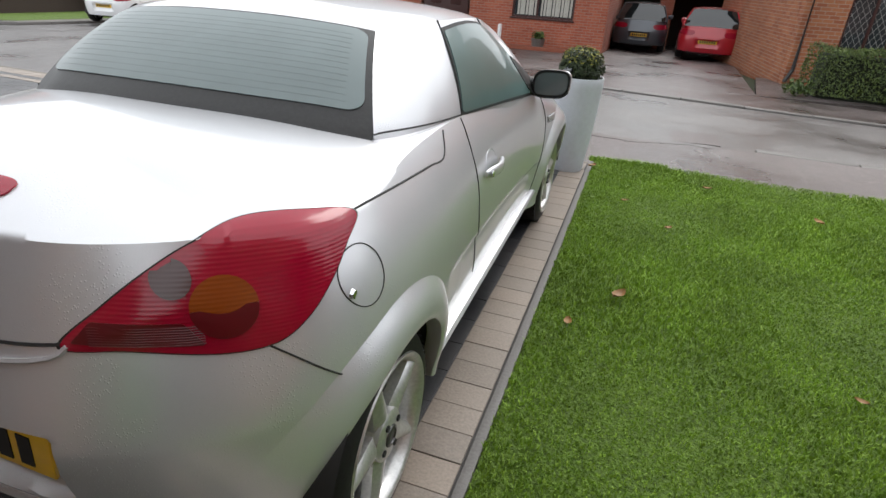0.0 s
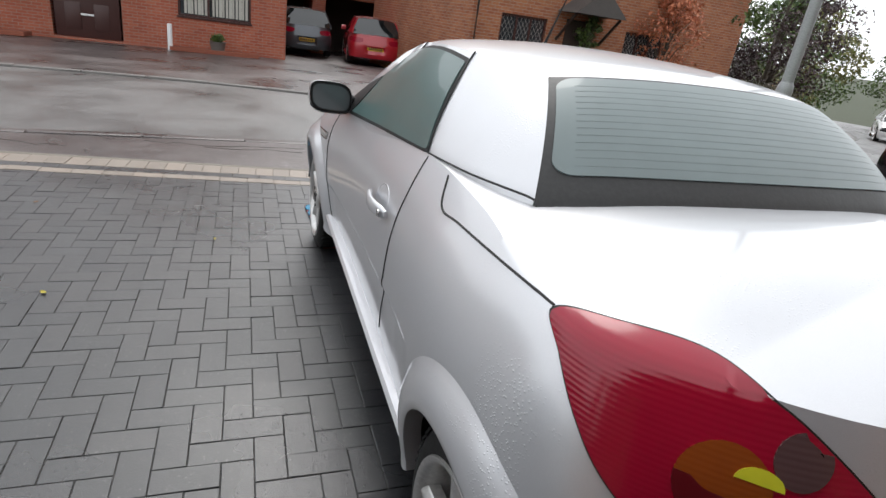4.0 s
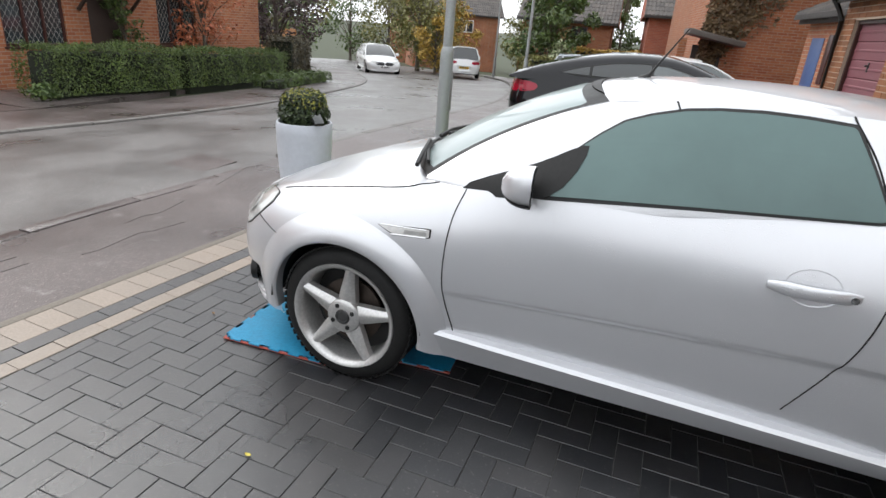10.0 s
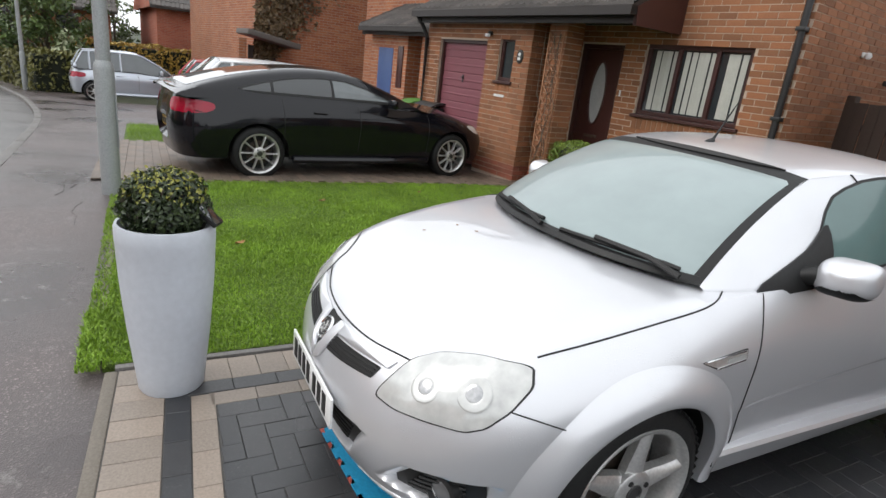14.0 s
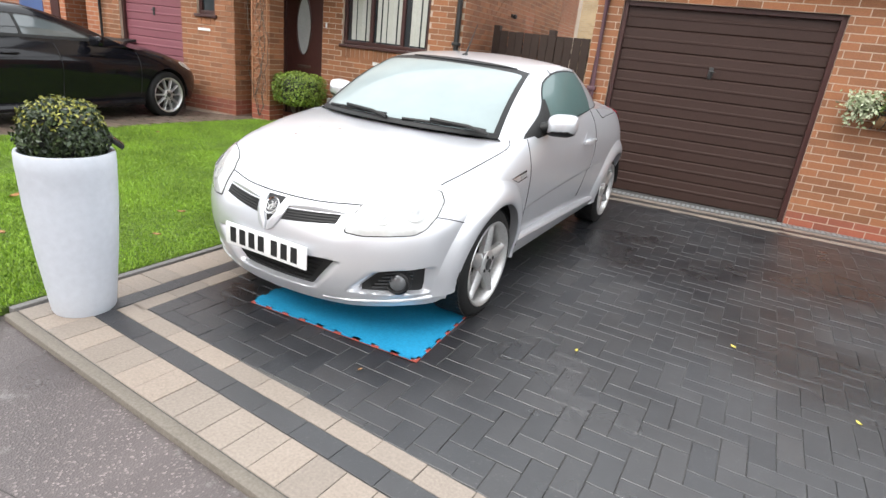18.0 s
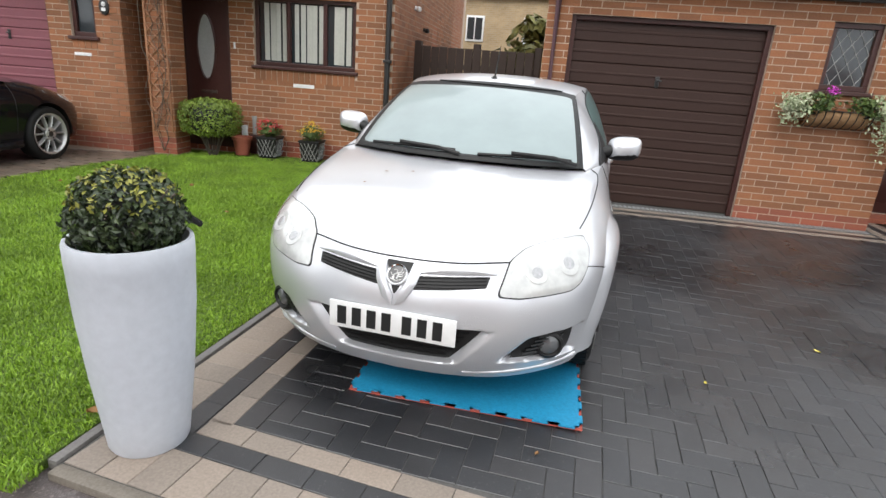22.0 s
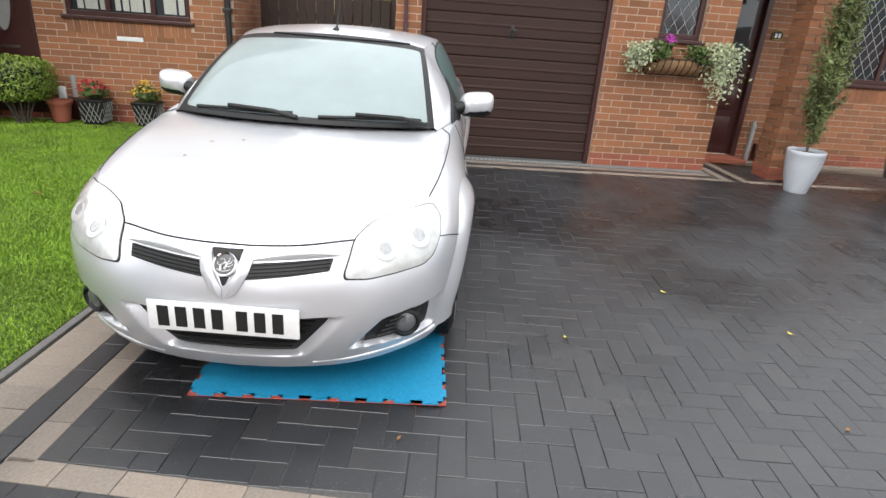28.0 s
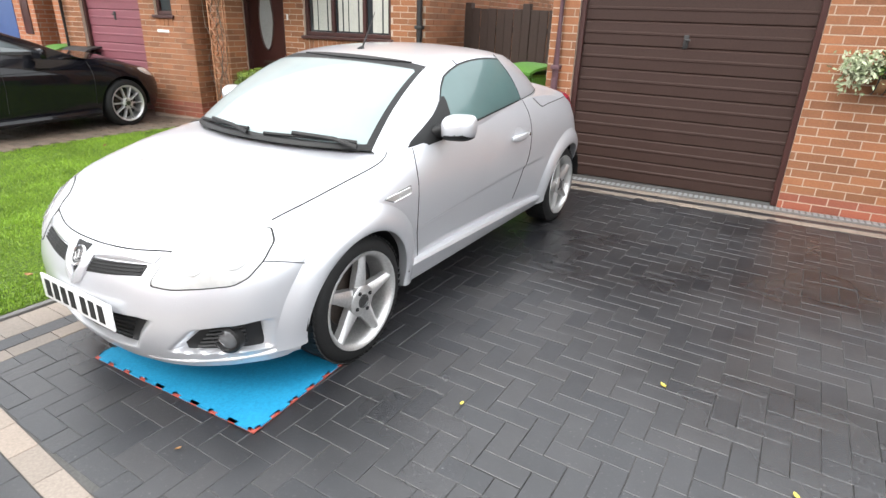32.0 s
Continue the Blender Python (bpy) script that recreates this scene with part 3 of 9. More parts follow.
band("pavement_far", offset(far_k, 0.125), offset(far_k, 1.75), -0.042, -0.036, path_m, 4)
band("pavement_side", offset(side_k, 0.125), offset(side_k, 1.2), 0.015, 0.015, path_m, 4)
band("side_verge", offset(side_k, 1.2), offset(side_k, 6.5), 0.014, 0.02, lawn_m, 4)

# patched strips of the path
sheet("worn_gutter_strip", [(-9.0, 5.35), (2.2, 5.62), (2.2, 6.15), (-9.0, 5.9)], -0.062, path_m, 0.02)
# dark tarmac cracks
crack = tagged(new("path_cracks"), "thin dark cracks in the wet path", "crack", kind="structure")
for k in range(14):
    x, y = random.uniform(-5.5, 8.0), random.uniform(4.35, 5.05)
    pts = []
    for _ in range(random.randint(5, 10)):
        pts.append((x, y, gz(x, y) + 0.0015))
        x += random.uniform(0.08, 0.24)
        y += random.uniform(-0.07, 0.07)
    bm = B()
    tube(bm, pts, 0.0022, 4)
    part("crack", bm, joint_dark, crack)

sheet("drive_across", [(-0.6, 10.5), (3.2, 10.3), (4.6, 31), (-0.6, 31)], -0.034, path_m)
sheet("front_plot_across", [(-10.0, 13.2), (-8.0, 11.6), (-5.5, 11.1), (-0.6, 10.9), (-0.6, 17.2), (-10.0, 17.2)], -0.035, path_m)
sheet("plot_beside_far_house", [(3.2, 10.3), (24, 17.5), (24, 22), (3.8, 14.5)], -0.033, path_m)

# lawn beds on the near side
sheet("lawn", [(0.985, -2.3), (5.0, -1.9), (4.92, 4.03), (0.99, 4.045)], 0.012, lawn_m)
sheet("flower_bed_soil", [(1.9, -2.35), (4.75, -2.0), (4.6, -1.55), (1.9, -1.85)], 0.022, soil, 0.05)
sheet("neighbour_drive", [(4.92, -2.6), (8.4, -2.2), (8.4, 4.15), (4.92, 4.17)], 0.004, joint_sand)
sheet("neighbour_lawn", [(8.4, -2.2), (11.3, -1.9), (11.3, 4.15), (8.4, 4.13)], 0.012, lawn_m)
sheet("far_neighbour_drive", [(11.3, -2.6), (18.0, -2.2), (18.0, 4.5), (11.3, 4.12)], 0.004, path_m)
sheet("back_path", [(-0.2, -8.0), (2.2, -8.0), (2.05, -1.3), (0.985, -1.6), (-0.2, -1.4)], 0.0, path_m)

# ---- the silver coupe on the drive; rear axle at y = 0, nose towards +y ----
from mathutils.bvhtree import BVHTree

hero = thing("coupe_car", "silver two-seat folding-roof coupe, wet, standing on a dark block drive", "car")

# half plan from the tail to the nose: x, y, bottom z, bottom inset, widest z, shoulder z, shoulder inset, spine y, spine z
PLAN = [
    (0.000, -0.598, 0.315, 0.10, 0.60, 0.982, 0.128, -0.300, 1.072),
    (0.180, -0.591, 0.31, 0.10, 0.60, 0.983, 0.128, -0.290, 1.073),
    (0.380, -0.556, 0.285, 0.095, 0.60, 0.986, 0.130, -0.265, 1.075),
    (0.572, -0.472, 0.245, 0.085, 0.61, 0.990, 0.138, -0.210, 1.078),
    (0.722, -0.338, 0.212, 0.06, 0.63, 0.994, 0.134, -0.120, 1.082),
    (0.794, -0.190, 0.205, 0.05, 0.65, 0.990, 0.104, -0.030, 1.085),
    (0.815, 0.000, 0.22, 0.04, 0.67, 0.990, 0.090, 0.090, 1.088),
    (0.812, 0.300, 0.25, 0.055, 0.70, 1.026, 0.108, 0.300, 1.080),
    (0.799, 0.740, 0.27, 0.062, 0.71, 1.036, 0.094, 0.740, 1.060),
    (0.791, 1.250, 0.27, 0.064, 0.70, 1.000, 0.064, 1.250, 1.020),
    (0.792, 1.750, 0.27, 0.062, 0.69, 0.956, 0.042, 1.750, 0.975),
    (0.800, 2.100, 0.25, 0.055, 0.68, 0.920, 0.084, 2.150, 0.958),
    (0.818, 2.490, 0.23, 0.04, 0.64, 0.872, 0.141, 2.520, 0.902),
    (0.800, 2.740, 0.21, 0.045, 0.58, 0.822, 0.142, 2.800, 0.836),
    (0.757, 2.920, 0.20, 0.05, 0.54, 0.778, 0.128, 2.950, 0.785),
    (0.682, 3.055, 0.20, 0.06, 0.50, 0.742, 0.126, 3.030, 0.754),
    (0.552, 3.172, 0.19, 0.07, 0.47, 0.706, 0.124, 3.085, 0.728),
    (0.400, 3.252, 0.18, 0.08, 0.45, 0.678, 0.116, 3.125, 0.706),
    (0.200, 3.302, 0.18, 0.08, 0.44, 0.662, 0.100, 3.155, 0.692),
    (0.000, 3.318, 0.18, 0.08, 0.44, 0.656, 0.092, 3.165, 0.688),
]
NU, NV, NW = 380, 84, 14


def body_rows(plan, nu, nv, nw, dents=True):
    k = spline(plan, nu)
    rows = []
    for i, (x, y, zb, ib, zm, zs, ins, ysp, zsp) in enumerate(k):
        d = k[min(i + 1, nu - 1), :2] - k[max(i - 1, 0), :2]
        d = d / np.linalg.norm(d)
        if i == 0 or i == nu - 1:
            d = np.array([1.0 if i == 0 else -1.0, 0.0])
        n = np.array([-d[1], d[0]])
        row = []
        tail = min(1, max(0, (-0.12 - y) / 0.25))
        deck = min(1, max(0, (0.9 - y) / 0.4)) * (1 - tail)
        for v in np.linspace(0, 1, nv):
            z = zb + (zs - zb) * v
            off = ins * max(0, (z - zm) / (zs - zm)) ** (2.3 - 1.0 * tail) if z > zm else ib * ((zm - z) / (zm - zb)) ** 2
            # soft pressed crease along the door
            zc = 0.535 + (2.04 - y) * 0.0566
            ends = min(1, max(0, (y - 0.40) / 0.2)) * min(1, max(0, (2.10 - y) / 0.2)) if x > 0.7 else 0
            below = min(1, max(0, (zc - z) / 0.018)) * min(1, max(0, 1 - (zc - z) / 0.30))
            off += 0.014 * ends * below
            # recess that holds the rear plate
            if y < 0:
                off += 0.075 * min(1, max(0, (0.34 - x) / 0.04)) * min(1, max(0, (z - 0.42) / 0.03)) * min(1, max(0, (0.635 - z) / 0.03))
            # front bumper: the intakes sink behind two slanting ribs
            if dents and y > 2.85 and z < 0.46:
                x_in = 0.290 + (z - 0.30) * 0.80
                inner = min(1, max(0, (x_in + 0.012 - x) / 0.055)) * min(1, max(0, (0.424 - z) / 0.014)) * min(1, max(0, (z - 0.248) / 0.014))
                x_out = 0.452 + (z - 0.30) * 0.95
                top = 0.392 + 0.10 * (x - 0.53)
                outer = min(1, max(0, (x - x_out + 0.010) / 0.050)) * min(1, max(0, (0.742 - x) / 0.030)) * min(1, max(0, (top - z) / 0.014)) * min(1, max(0, (z - 0.268) / 0.014))
                off += 0.050 * inner + 0.044 * outer
            p = np.array([x, y]) + n * off
            row.append((max(p[0], 0.0) if i not in (0, nu - 1) else 0.0, p[1], z))
        sx, sy, sz = row[-1]
        for w in np.linspace(0, 1, nw)[1:]:
            rise = 1 - (1 - w) ** (2.0 - 0.75 * tail + 1.3 * deck)
            row.append((sx * (1 - w), sy + (ysp - sy) * w, sz + (zsp - sz) * rise))
        rows.append(row)
    return rows


def mirror_x(bm):
    geom = bm.verts[:] + bm.edges[:] + bm.faces[:]
    bmesh.ops.mirror(bm, geom=geom, axis="X", merge_dist=0.0005)
    bmesh.ops.remove_doubles(bm, verts=bm.verts, dist=0.0006)
    bmesh.ops.recalc_face_normals(bm, faces=bm.faces)


body_points = body_rows(PLAN, NU, NV, NW)
bm = B()
grid(bm, body_points)
bmesh.ops.remove_doubles(bm, verts=bm.verts, dist=0.0004)
mirror_x(bm)
# the shell without holes serves to lay lamps, seams and trim on
shell = BVHTree.FromBMesh(bm)
flat = B()
grid(flat, body_rows(PLAN, 160, 40, 8, False))
mirror_x(flat)
hull = BVHTree.FromBMesh(flat)
flat.free()
HUB_F, HUB_R, ARCH = 2.491, 0.0, 0.345


def cut_arches(bm, hubs, r, zc, xmin):
    dead = []
    for f in bm.faces:
        c = f.calc_center_median()
        if abs(c.x) > xmin and c.z < zc + r + 0.01 and any((c.y - h) ** 2 + (max(0, c.z - zc)) ** 2 < r * r for h in hubs):
            dead.append(f)
    bmesh.ops.delete(bm, geom=dead, context="FACES")
    for v in bm.verts:
        if v.is_boundary and abs(v.co.x) > xmin and v.co.z < zc + r + 0.06:
            for h in hubs:
                d = Vector((v.co.y - h, max(0.0, v.co.z - zc)))
                if 0.001 < d.length < r + 0.05:
                    d = d.normalized() * r
                    v.co.y = h + d.x
                    if v.co.z > zc:
                        v.co.z = zc + d.y


cut_arches(bm, (HUB_F, HUB_R), ARCH, 0.305, 0.5)
part("body", bm, silver, hero, "silver metallic body with water beads")


def hit_shell(tree, origin, way):
    p, n, _, _ = tree.ray_cast(Vector(origin), Vector(way))
    return p, n


def lay(tree, pts, way, off):
    """Points cast along way on to the shell, raised by off."""
    out = []
    last = None
    for p in pts:
        q, n = hit_shell(tree, Vector(p) - Vector(way) * 3.0, way)
        if q is None:
            q, n = tree.find_nearest(Vector(p))[:2]
        if n.dot(Vector(way)) > 0:
            n = -n
        out.append(q + n * off)
    return out


def patch(tree, outline, way, off, rings=6, edge=0.006, smooth_n=10, bulge=0.0):
    """A thin shaped piece on the shell: outline points (near the surface) splined, with a rim that turns down."""
    o = [Vector(p) for p in outline]
    loop = []
    n = len(o)
    for i in range(n):
        p0, p1, p2, p3 = o[i - 1], o[i], o[(i + 1) % n], o[(i + 2) % n]
        for s in range(max(0, smooth_n)):
            f = s / smooth_n
            loop.append(0.5 * (2 * p1 + (p2 - p0) * f + (2 * p0 - 5 * p1 + 4 * p2 - p3) * f * f + (3 * p1 - p0 - 3 * p2 + p3) * f ** 3) if smooth_n > 1 else p1)
    if smooth_n < 0:
        # straight edges with small rounded corners
        cuts = 5 if smooth_n == -1 else 2
        loop = [o[i] + (o[(i + 1) % n] - o[i]) * (k / cuts) for i in range(n) for k in range(cuts)]
        for _ in range(2):
            loop = [a + (b - a) * f for a, b in zip(loop, loop[1:] + loop[:1]) for f in (0.25, 0.75)]
    c = sum(loop, Vector()) / len(loop)
    bm = B()
    prev = [bm.verts.new(p) for p in lay(tree, loop, way, -edge)]
    first = None
    for k in range(rings):
        s = 1 - k / rings
        h = off + bulge * (1 - s * s)
        ring = [bm.verts.new(p) for p in lay(tree, [c + (p - c) * s for p in loop], way, h)]
        for i in range(len(loop)):
            j = (i + 1) % len(loop)
            bm.faces.new((prev[i], prev[j], ring[j], ring[i]))
        prev = ring
    mid = bm.verts.new(lay(tree, [c], way, off + bulge)[0])
    for i in range(len(loop)):
        bm.faces.new((prev[i], prev[(i + 1) % len(loop)], mid))
    bmesh.ops.recalc_face_normals(bm, faces=bm.faces)
    return bm


def flip(pts):
    return [(-x, y, z) for x, y, z in pts]


def seam(name, tree, pts, way, r=0.0024, n=40, parent=None, mat=None, lift=0.0008, label=""):
    """A panel gap drawn as a thin dark cord let into the shell."""
    k = spline(pts, n)
    bm = B()
    tube(bm, lay(tree, [tuple(p[:3]) for p in k], way, lift), r, 5)
    return part(name, bm, mat or gap_black, parent or hero, label)


# wheel arches with a flared band
def arch(hub, side):
    bm = B()
    rows = []
    a0, a1 = (-8, 190)
    for a in np.linspace(a0, a1, 44):
        row = []
        ca, sa = math.cos(radians(a)), math.sin(radians(a))
        for rr, lift in ((ARCH + 0.112, 0.0005), (ARCH + 0.098, 0.007), (ARCH + 0.075, 0.020), (ARCH + 0.045, 0.029), (ARCH + 0.018, 0.032), (ARCH + 0.003, 0.030)):
            y, z = hub + rr * ca, 0.305 + rr * sa
            q, n = hit_shell(shell, (side * 2.0, y, max(z, 0.275)), (-side, 0, 0))
            if q is None:
                q, n = shell.find_nearest(Vector((side * 0.8, y, z)))[:2]
            row.append((q.x + side * lift, y, max(z, 0.2)))
        x0 = row[-1][0]
        row.append((x0 - side * 0.006, hub + (ARCH - 0.004) * ca, 0.305 + (ARCH - 0.004) * sa))
        row.append((x0 - side * 0.055, hub + (ARCH - 0.002) * ca, 0.305 + (ARCH - 0.002) * sa))
        rows.append(row)
    grid(bm, rows)
    bmesh.ops.recalc_face_normals(bm, faces=bm.faces)
    return bm


for side in (-1, 1):
    for hub in (HUB_F, HUB_R):
        part("wheel_arch", arch(hub, side), silver, hero)
        bm = B()
        # dark inner liner
        rows = []
        for a in np.linspace(2, 178, 22):
            ca, sa = math.cos(radians(a)), math.sin(radians(a))
            rows.append([(side * x, hub + (ARCH + 0.012) * ca, 0.305 + (ARCH + 0.012) * sa) for x in (0.80, 0.6, 0.45)])
        grid(bm, rows)
        box(bm, *sorted((side * 0.44, side * 0.452)), hub - 0.36, hub + 0.36, 0.2, 0.66)
        part("arch_liner", bm, gap_black, hero)

# floor pan
bm = B()
box(bm, -0.60, 0.60, -0.28, 2.84, 0.2, 0.27)
box(bm, -0.42, 0.42, -0.40, 2.95, 0.24, 0.6)
part("underbody", bm, gap_black, hero)

# side skirts
for side in (-1, 1):
    bm = B()
    rows = []
    for y in np.linspace(0.36, 2.135, 30):
        f = (y - 0.36) / 1.775
        e = min(1, (y - 0.36) / 0.05, (2.135 - y) / 0.05)
        top = 0.318 + 0.042 * f
        rows.append([(side * x, y, z) for x, z in ((0.700, top + 0.004), (0.758, top), (0.770 + 0.008 * e, top - 0.007), (0.777 + 0.010 * e, top - 0.022), (0.774, top - 0.055), (0.745, 0.225), (0.66, 0.205))])
    grid(bm, rows)
    bmesh.ops.recalc_face_normals(bm, faces=bm.faces)
    part("side_skirt", bm, silver, hero)

# ---- cabin: screens, roof, pillars ----
def surf(bottom, top, n, m, bulge, along=None):
    """A ruled surface between two splined curves, pushed out by bulge along its middle."""
    b, t = spline(bottom, n), spline(top, n)
    rows = []
    for k in range(m):
        s = k / (m - 1)
        row = []
        for p, q in zip(b, t):
            c = p + (q - p) * s
            row.append(c + np.array(along) * bulge * 4 * s * (1 - s) if along is not None else c)
        rows.append([tuple(c) for c in row])
    return rows


def half(pts):
    """The whole symmetric curve from its right half, centre last."""
    return [(-x, y, z) for x, y, z in pts] + [p for p in pts[-2::-1]]


WS_LOW = half([(0.632, 2.215, 0.930), (0.50, 2.305, 0.932), (0.27, 2.385, 0.936), (0.0, 2.412, 0.938)])
WS_TOP = half([(0.520, 1.592, 1.272), (0.42, 1.628, 1.290), (0.22, 1.662, 1.304), (0.0, 1.674, 1.309)])
ROOF_REAR = half([(0.470, 0.565, 1.292), (0.36, 0.535, 1.306), (0.18, 0.515, 1.317), (0.0, 0.508, 1.320)])
RG_LOW = half([(0.604, 0.272, 1.060), (0.46, 0.225, 1.078), (0.24, 0.195, 1.086), (0.0, 0.185, 1.089)])

ws_rows = surf(WS_LOW, WS_TOP, 48, 26, 0.035, (0, 0.45, 0.9))
rg_rows = surf(ROOF_REAR, RG_LOW, 48, 22, 0.022, (0, -0.6, 0.8))


def glazing(rows, u0, u1, v0, v1, off):
    """A pane over part of a grid of points, lifted by off, with its rim turned down."""
    g = np.array(rows)
    nrm = np.cross(np.gradient(g, axis=1), np.gradient(g, axis=0))
    nrm /= np.linalg.norm(nrm, axis=2)[:, :, None]
    if nrm[len(rows) // 2, len(rows[0]) // 2, 2] < 0:
        nrm = -nrm
    out = []
    for j in range(v0, v1 + 1):
        edge_j = min(j - v0, v1 - j)
        row = []
        for i in range(u0, u1 + 1):
            e = min(edge_j, i - u0, u1 - i)
            row.append(tuple(g[j, i] + nrm[j, i] * (off if e > 0 else -0.002)))
        out.append(row)
    bm = B()
    grid(bm, out)
    bmesh.ops.recalc_face_normals(bm, faces=bm.faces)
    return bm


bm = B()
grid(bm, ws_rows)
bmesh.ops.recalc_face_normals(bm, faces=bm.faces)
screen_tree = BVHTree.FromBMesh(bm)
part("windscreen_surround", bm, trim_black, hero, "black windscreen surround")
bm = B()
skirt = [(x, y - 0.022, z - 0.028) for x, y, z in rg_rows[-1]]
grid(bm, rg_rows + [skirt])
bmesh.ops.recalc_face_normals(bm, faces=bm.faces)
rear_tree = BVHTree.FromBMesh(bm)
part("rear_screen_surround", bm, border_m, hero, "black border of the rear screen")

# roof skin between the screens; its rails rise to the middle of the roof
rows = []
front, back = spline(WS_TOP, 33), spline(ROOF_REAR, 33)
for s in np.linspace(0, 1, 26):
    row = []
    for i in range(33):
        p = front[i] + (back[i] - front[i]) * s
        e = abs(i - 16) / 16
        crown = 0.047 * (4 * s * (1 - s)) ** 0.8
        wide = 1 + (0.575 / max(0.3, abs(front[0][0] + (back[0][0] - front[0][0]) * s)) - 1) * min(1, 4 * s * (1 - s)) * 0.9
        row.append((p[0] * wide, p[1], p[2] + crown * (1 - 0.38 * e * e)))
    rows.append(row)
bm = B()
grid(bm, rows)
bmesh.ops.recalc_face_normals(bm, faces=bm.faces)
roof_rows = rows
part("roof", bm, silver, hero, "silver hard folding roof")

# sides of the cabin: belt to roof rail
rail = np.array([r[32] for r in roof_rows])
pillar = [r[-1] for r in ws_rows]


def rail_at(y):
    k = np.argsort(rail[:, 1])
    return tuple(np.interp(y, rail[k, 1], rail[k, c]) for c in range(3))


PAIRS = [((0.645, 2.212, 0.922), pillar[0]), ((0.705, 2.05, 0.932), pillar[6]), ((0.738, 1.90, 0.940), pillar[12]), ((0.752, 1.75, 0.950), pillar[19]), ((0.750, 1.60, 0.963), rail_at(1.592))]
PAIRS += [((0.746, 1.42, 0.979), rail_at(1.42)), ((0.738, 1.25, 0.995), rail_at(1.25)), ((0.722, 1.0, 1.014), rail_at(1.06)), ((0.706, 0.74, 1.032), rail_at(0.88)), ((0.690, 0.60, 1.040), rail_at(0.75)), ((0.660, 0.42, 1.050), rail_at(0.63)), ((0.606, 0.268, 1.056), rail_at(0.565))]
for side in (-1, 1):
    cols = spline([tuple(a) + tuple(b) for a, b in PAIRS], 100)
    hind = np.array([r[-1] for r in rg_rows])[::-1]
    rows = []
    for k in range(-1, 11):
        s = max(0, k) / 10
        row = []
        for i, c in enumerate(cols):
            u = i / 99
            q = c[:3] + (c[3:] - c[:3]) * s
            q[0] += 0.020 * 4 * s * (1 - s) * min(1, u * 4)
            e = max(0, (u - 0.86) / 0.14) ** 2
            h = np.array([np.interp(s, np.linspace(0, 1, len(hind)), hind[:, d]) for d in range(3)])
            q = q * (1 - e) + h * e
            if k < 0:
                q = q + np.array([0.004, 0, -0.035])
            row.append((side * q[0], q[1], q[2]))
        rows.append(row)
    bm = B()
    grid(bm, rows)
    bmesh.ops.recalc_face_normals(bm, faces=bm.faces)
    tree = BVHTree.FromBMesh(bm)
    part("cabin_side", bm, silver, hero)
    GLASS = [(0.76, 1.765, 0.958), (0.74, 1.25, 1.005), (0.70, 0.742, 1.040), (0.64, 0.805, 1.165), (0.57, 0.868, 1.278), (0.57, 1.0, 1.286), (0.57, 1.12, 1.288), (0.57, 1.24, 1.282), (0.57, 1.34, 1.270), (0.58, 1.44, 1.246), (0.58, 1.52, 1.215), (0.61, 1.59, 1.168), (0.65, 1.66, 1.110)]
    g = [(side * x, y, z) for x, y, z in GLASS]
    way = (-side, 0, -0.25)
    grown = [(x, 1.22 + (y - 1.22) * 1.022, 1.13 + (z - 1.13) * 1.085) for x, y, z in g]
    gl = part("side_window", patch(tree, grown, way, 0.003, 3, 0.004, -1), gap_black, hero, "black window seal")
    part("pane", patch(tree, g, way, 0.006, 5, 0.001, -1), side_glass, gl, "misted teal side glass")
    # quarter panel at the mirror
    tri = [(side * 0.70, 2.035, 0.925), (side * 0.75, 1.72, 0.955), (side * 0.64, 1.62, 1.125), (side * 0.66, 1.78, 1.045)]
    part("mirror_sail", patch(tree, tri, way, 0.009, 3, 0.004, 4), trim_black, hero, "black mirror triangle")
    seam("roof_gap", tree, [(side * 0.70, 0.735, 1.035), (side * 0.62, 0.80, 1.19), (side * 0.56, 0.868, 1.30), (side * 0.5, 0.88, 1.33)], way, 0.0026, 24, lift=0.002)
    seam("pillar_gap", tree, [(side * 0.575, 1.36, 1.275), (side * 0.565, 1.372, 1.30), (side * 0.55, 1.38, 1.33)], way, 0.003, 8, lift=0.002)
    seam("belt_gap", tree, [(side * 0.705, 0.74, 1.036), (side * 0.672, 0.50, 1.049), (side * 0.612, 0.27, 1.064)], way, 0.003, 20, lift=0.001)

part("windscreen", glazing(ws_rows, 1, 46, 1, 23, 0.004), screen_glass, hero, "misted wet windscreen glass, its colour paled for the sky's reflection")
band_pts = []
for f in np.linspace(0, 1, 14):
    x = 0.32 - 0.76 * f
    band_pts.append((x, 1.663 - 0.26 * x * x, 1.3))
for f in np.linspace(0, 1, 14):
    x = -0.44 + 0.76 * f
    band_pts.append((x, 1.663 - 0.26 * x * x + 0.050 * math.sin(math.pi * f) ** 0.6 + 0.004, 1.3))
part("screen_band", patch(screen_tree, band_pts, (0, 0, -1), 0.0062, 4, 0.001, 1), gap_black, hero, "black shade band at the top of the windscreen")
rg_pts = []
ring_uv = []
for cu, cv, a0 in ((20.2, 6.2, 0), (-20.2, 6.2, 90), (-20.2, -6.2, 180), (20.2, -6.2, 270)):
    ring_uv += [(cu + 2.4 * math.cos(radians(a0 + 11.25 * k)), cv + 2.4 * math.sin(radians(a0 + 11.25 * k))) for k in range(9)]
full_uv = []
for (a, b), (c, d) in zip(ring_uv, ring_uv[1:] + ring_uv[:1]):
    m_ = max(1, int(math.hypot(c - a, d - b) / 1.2))
    full_uv += [(a + (c - a) * k / m_, b + (d - b) * k / m_) for k in range(m_)]
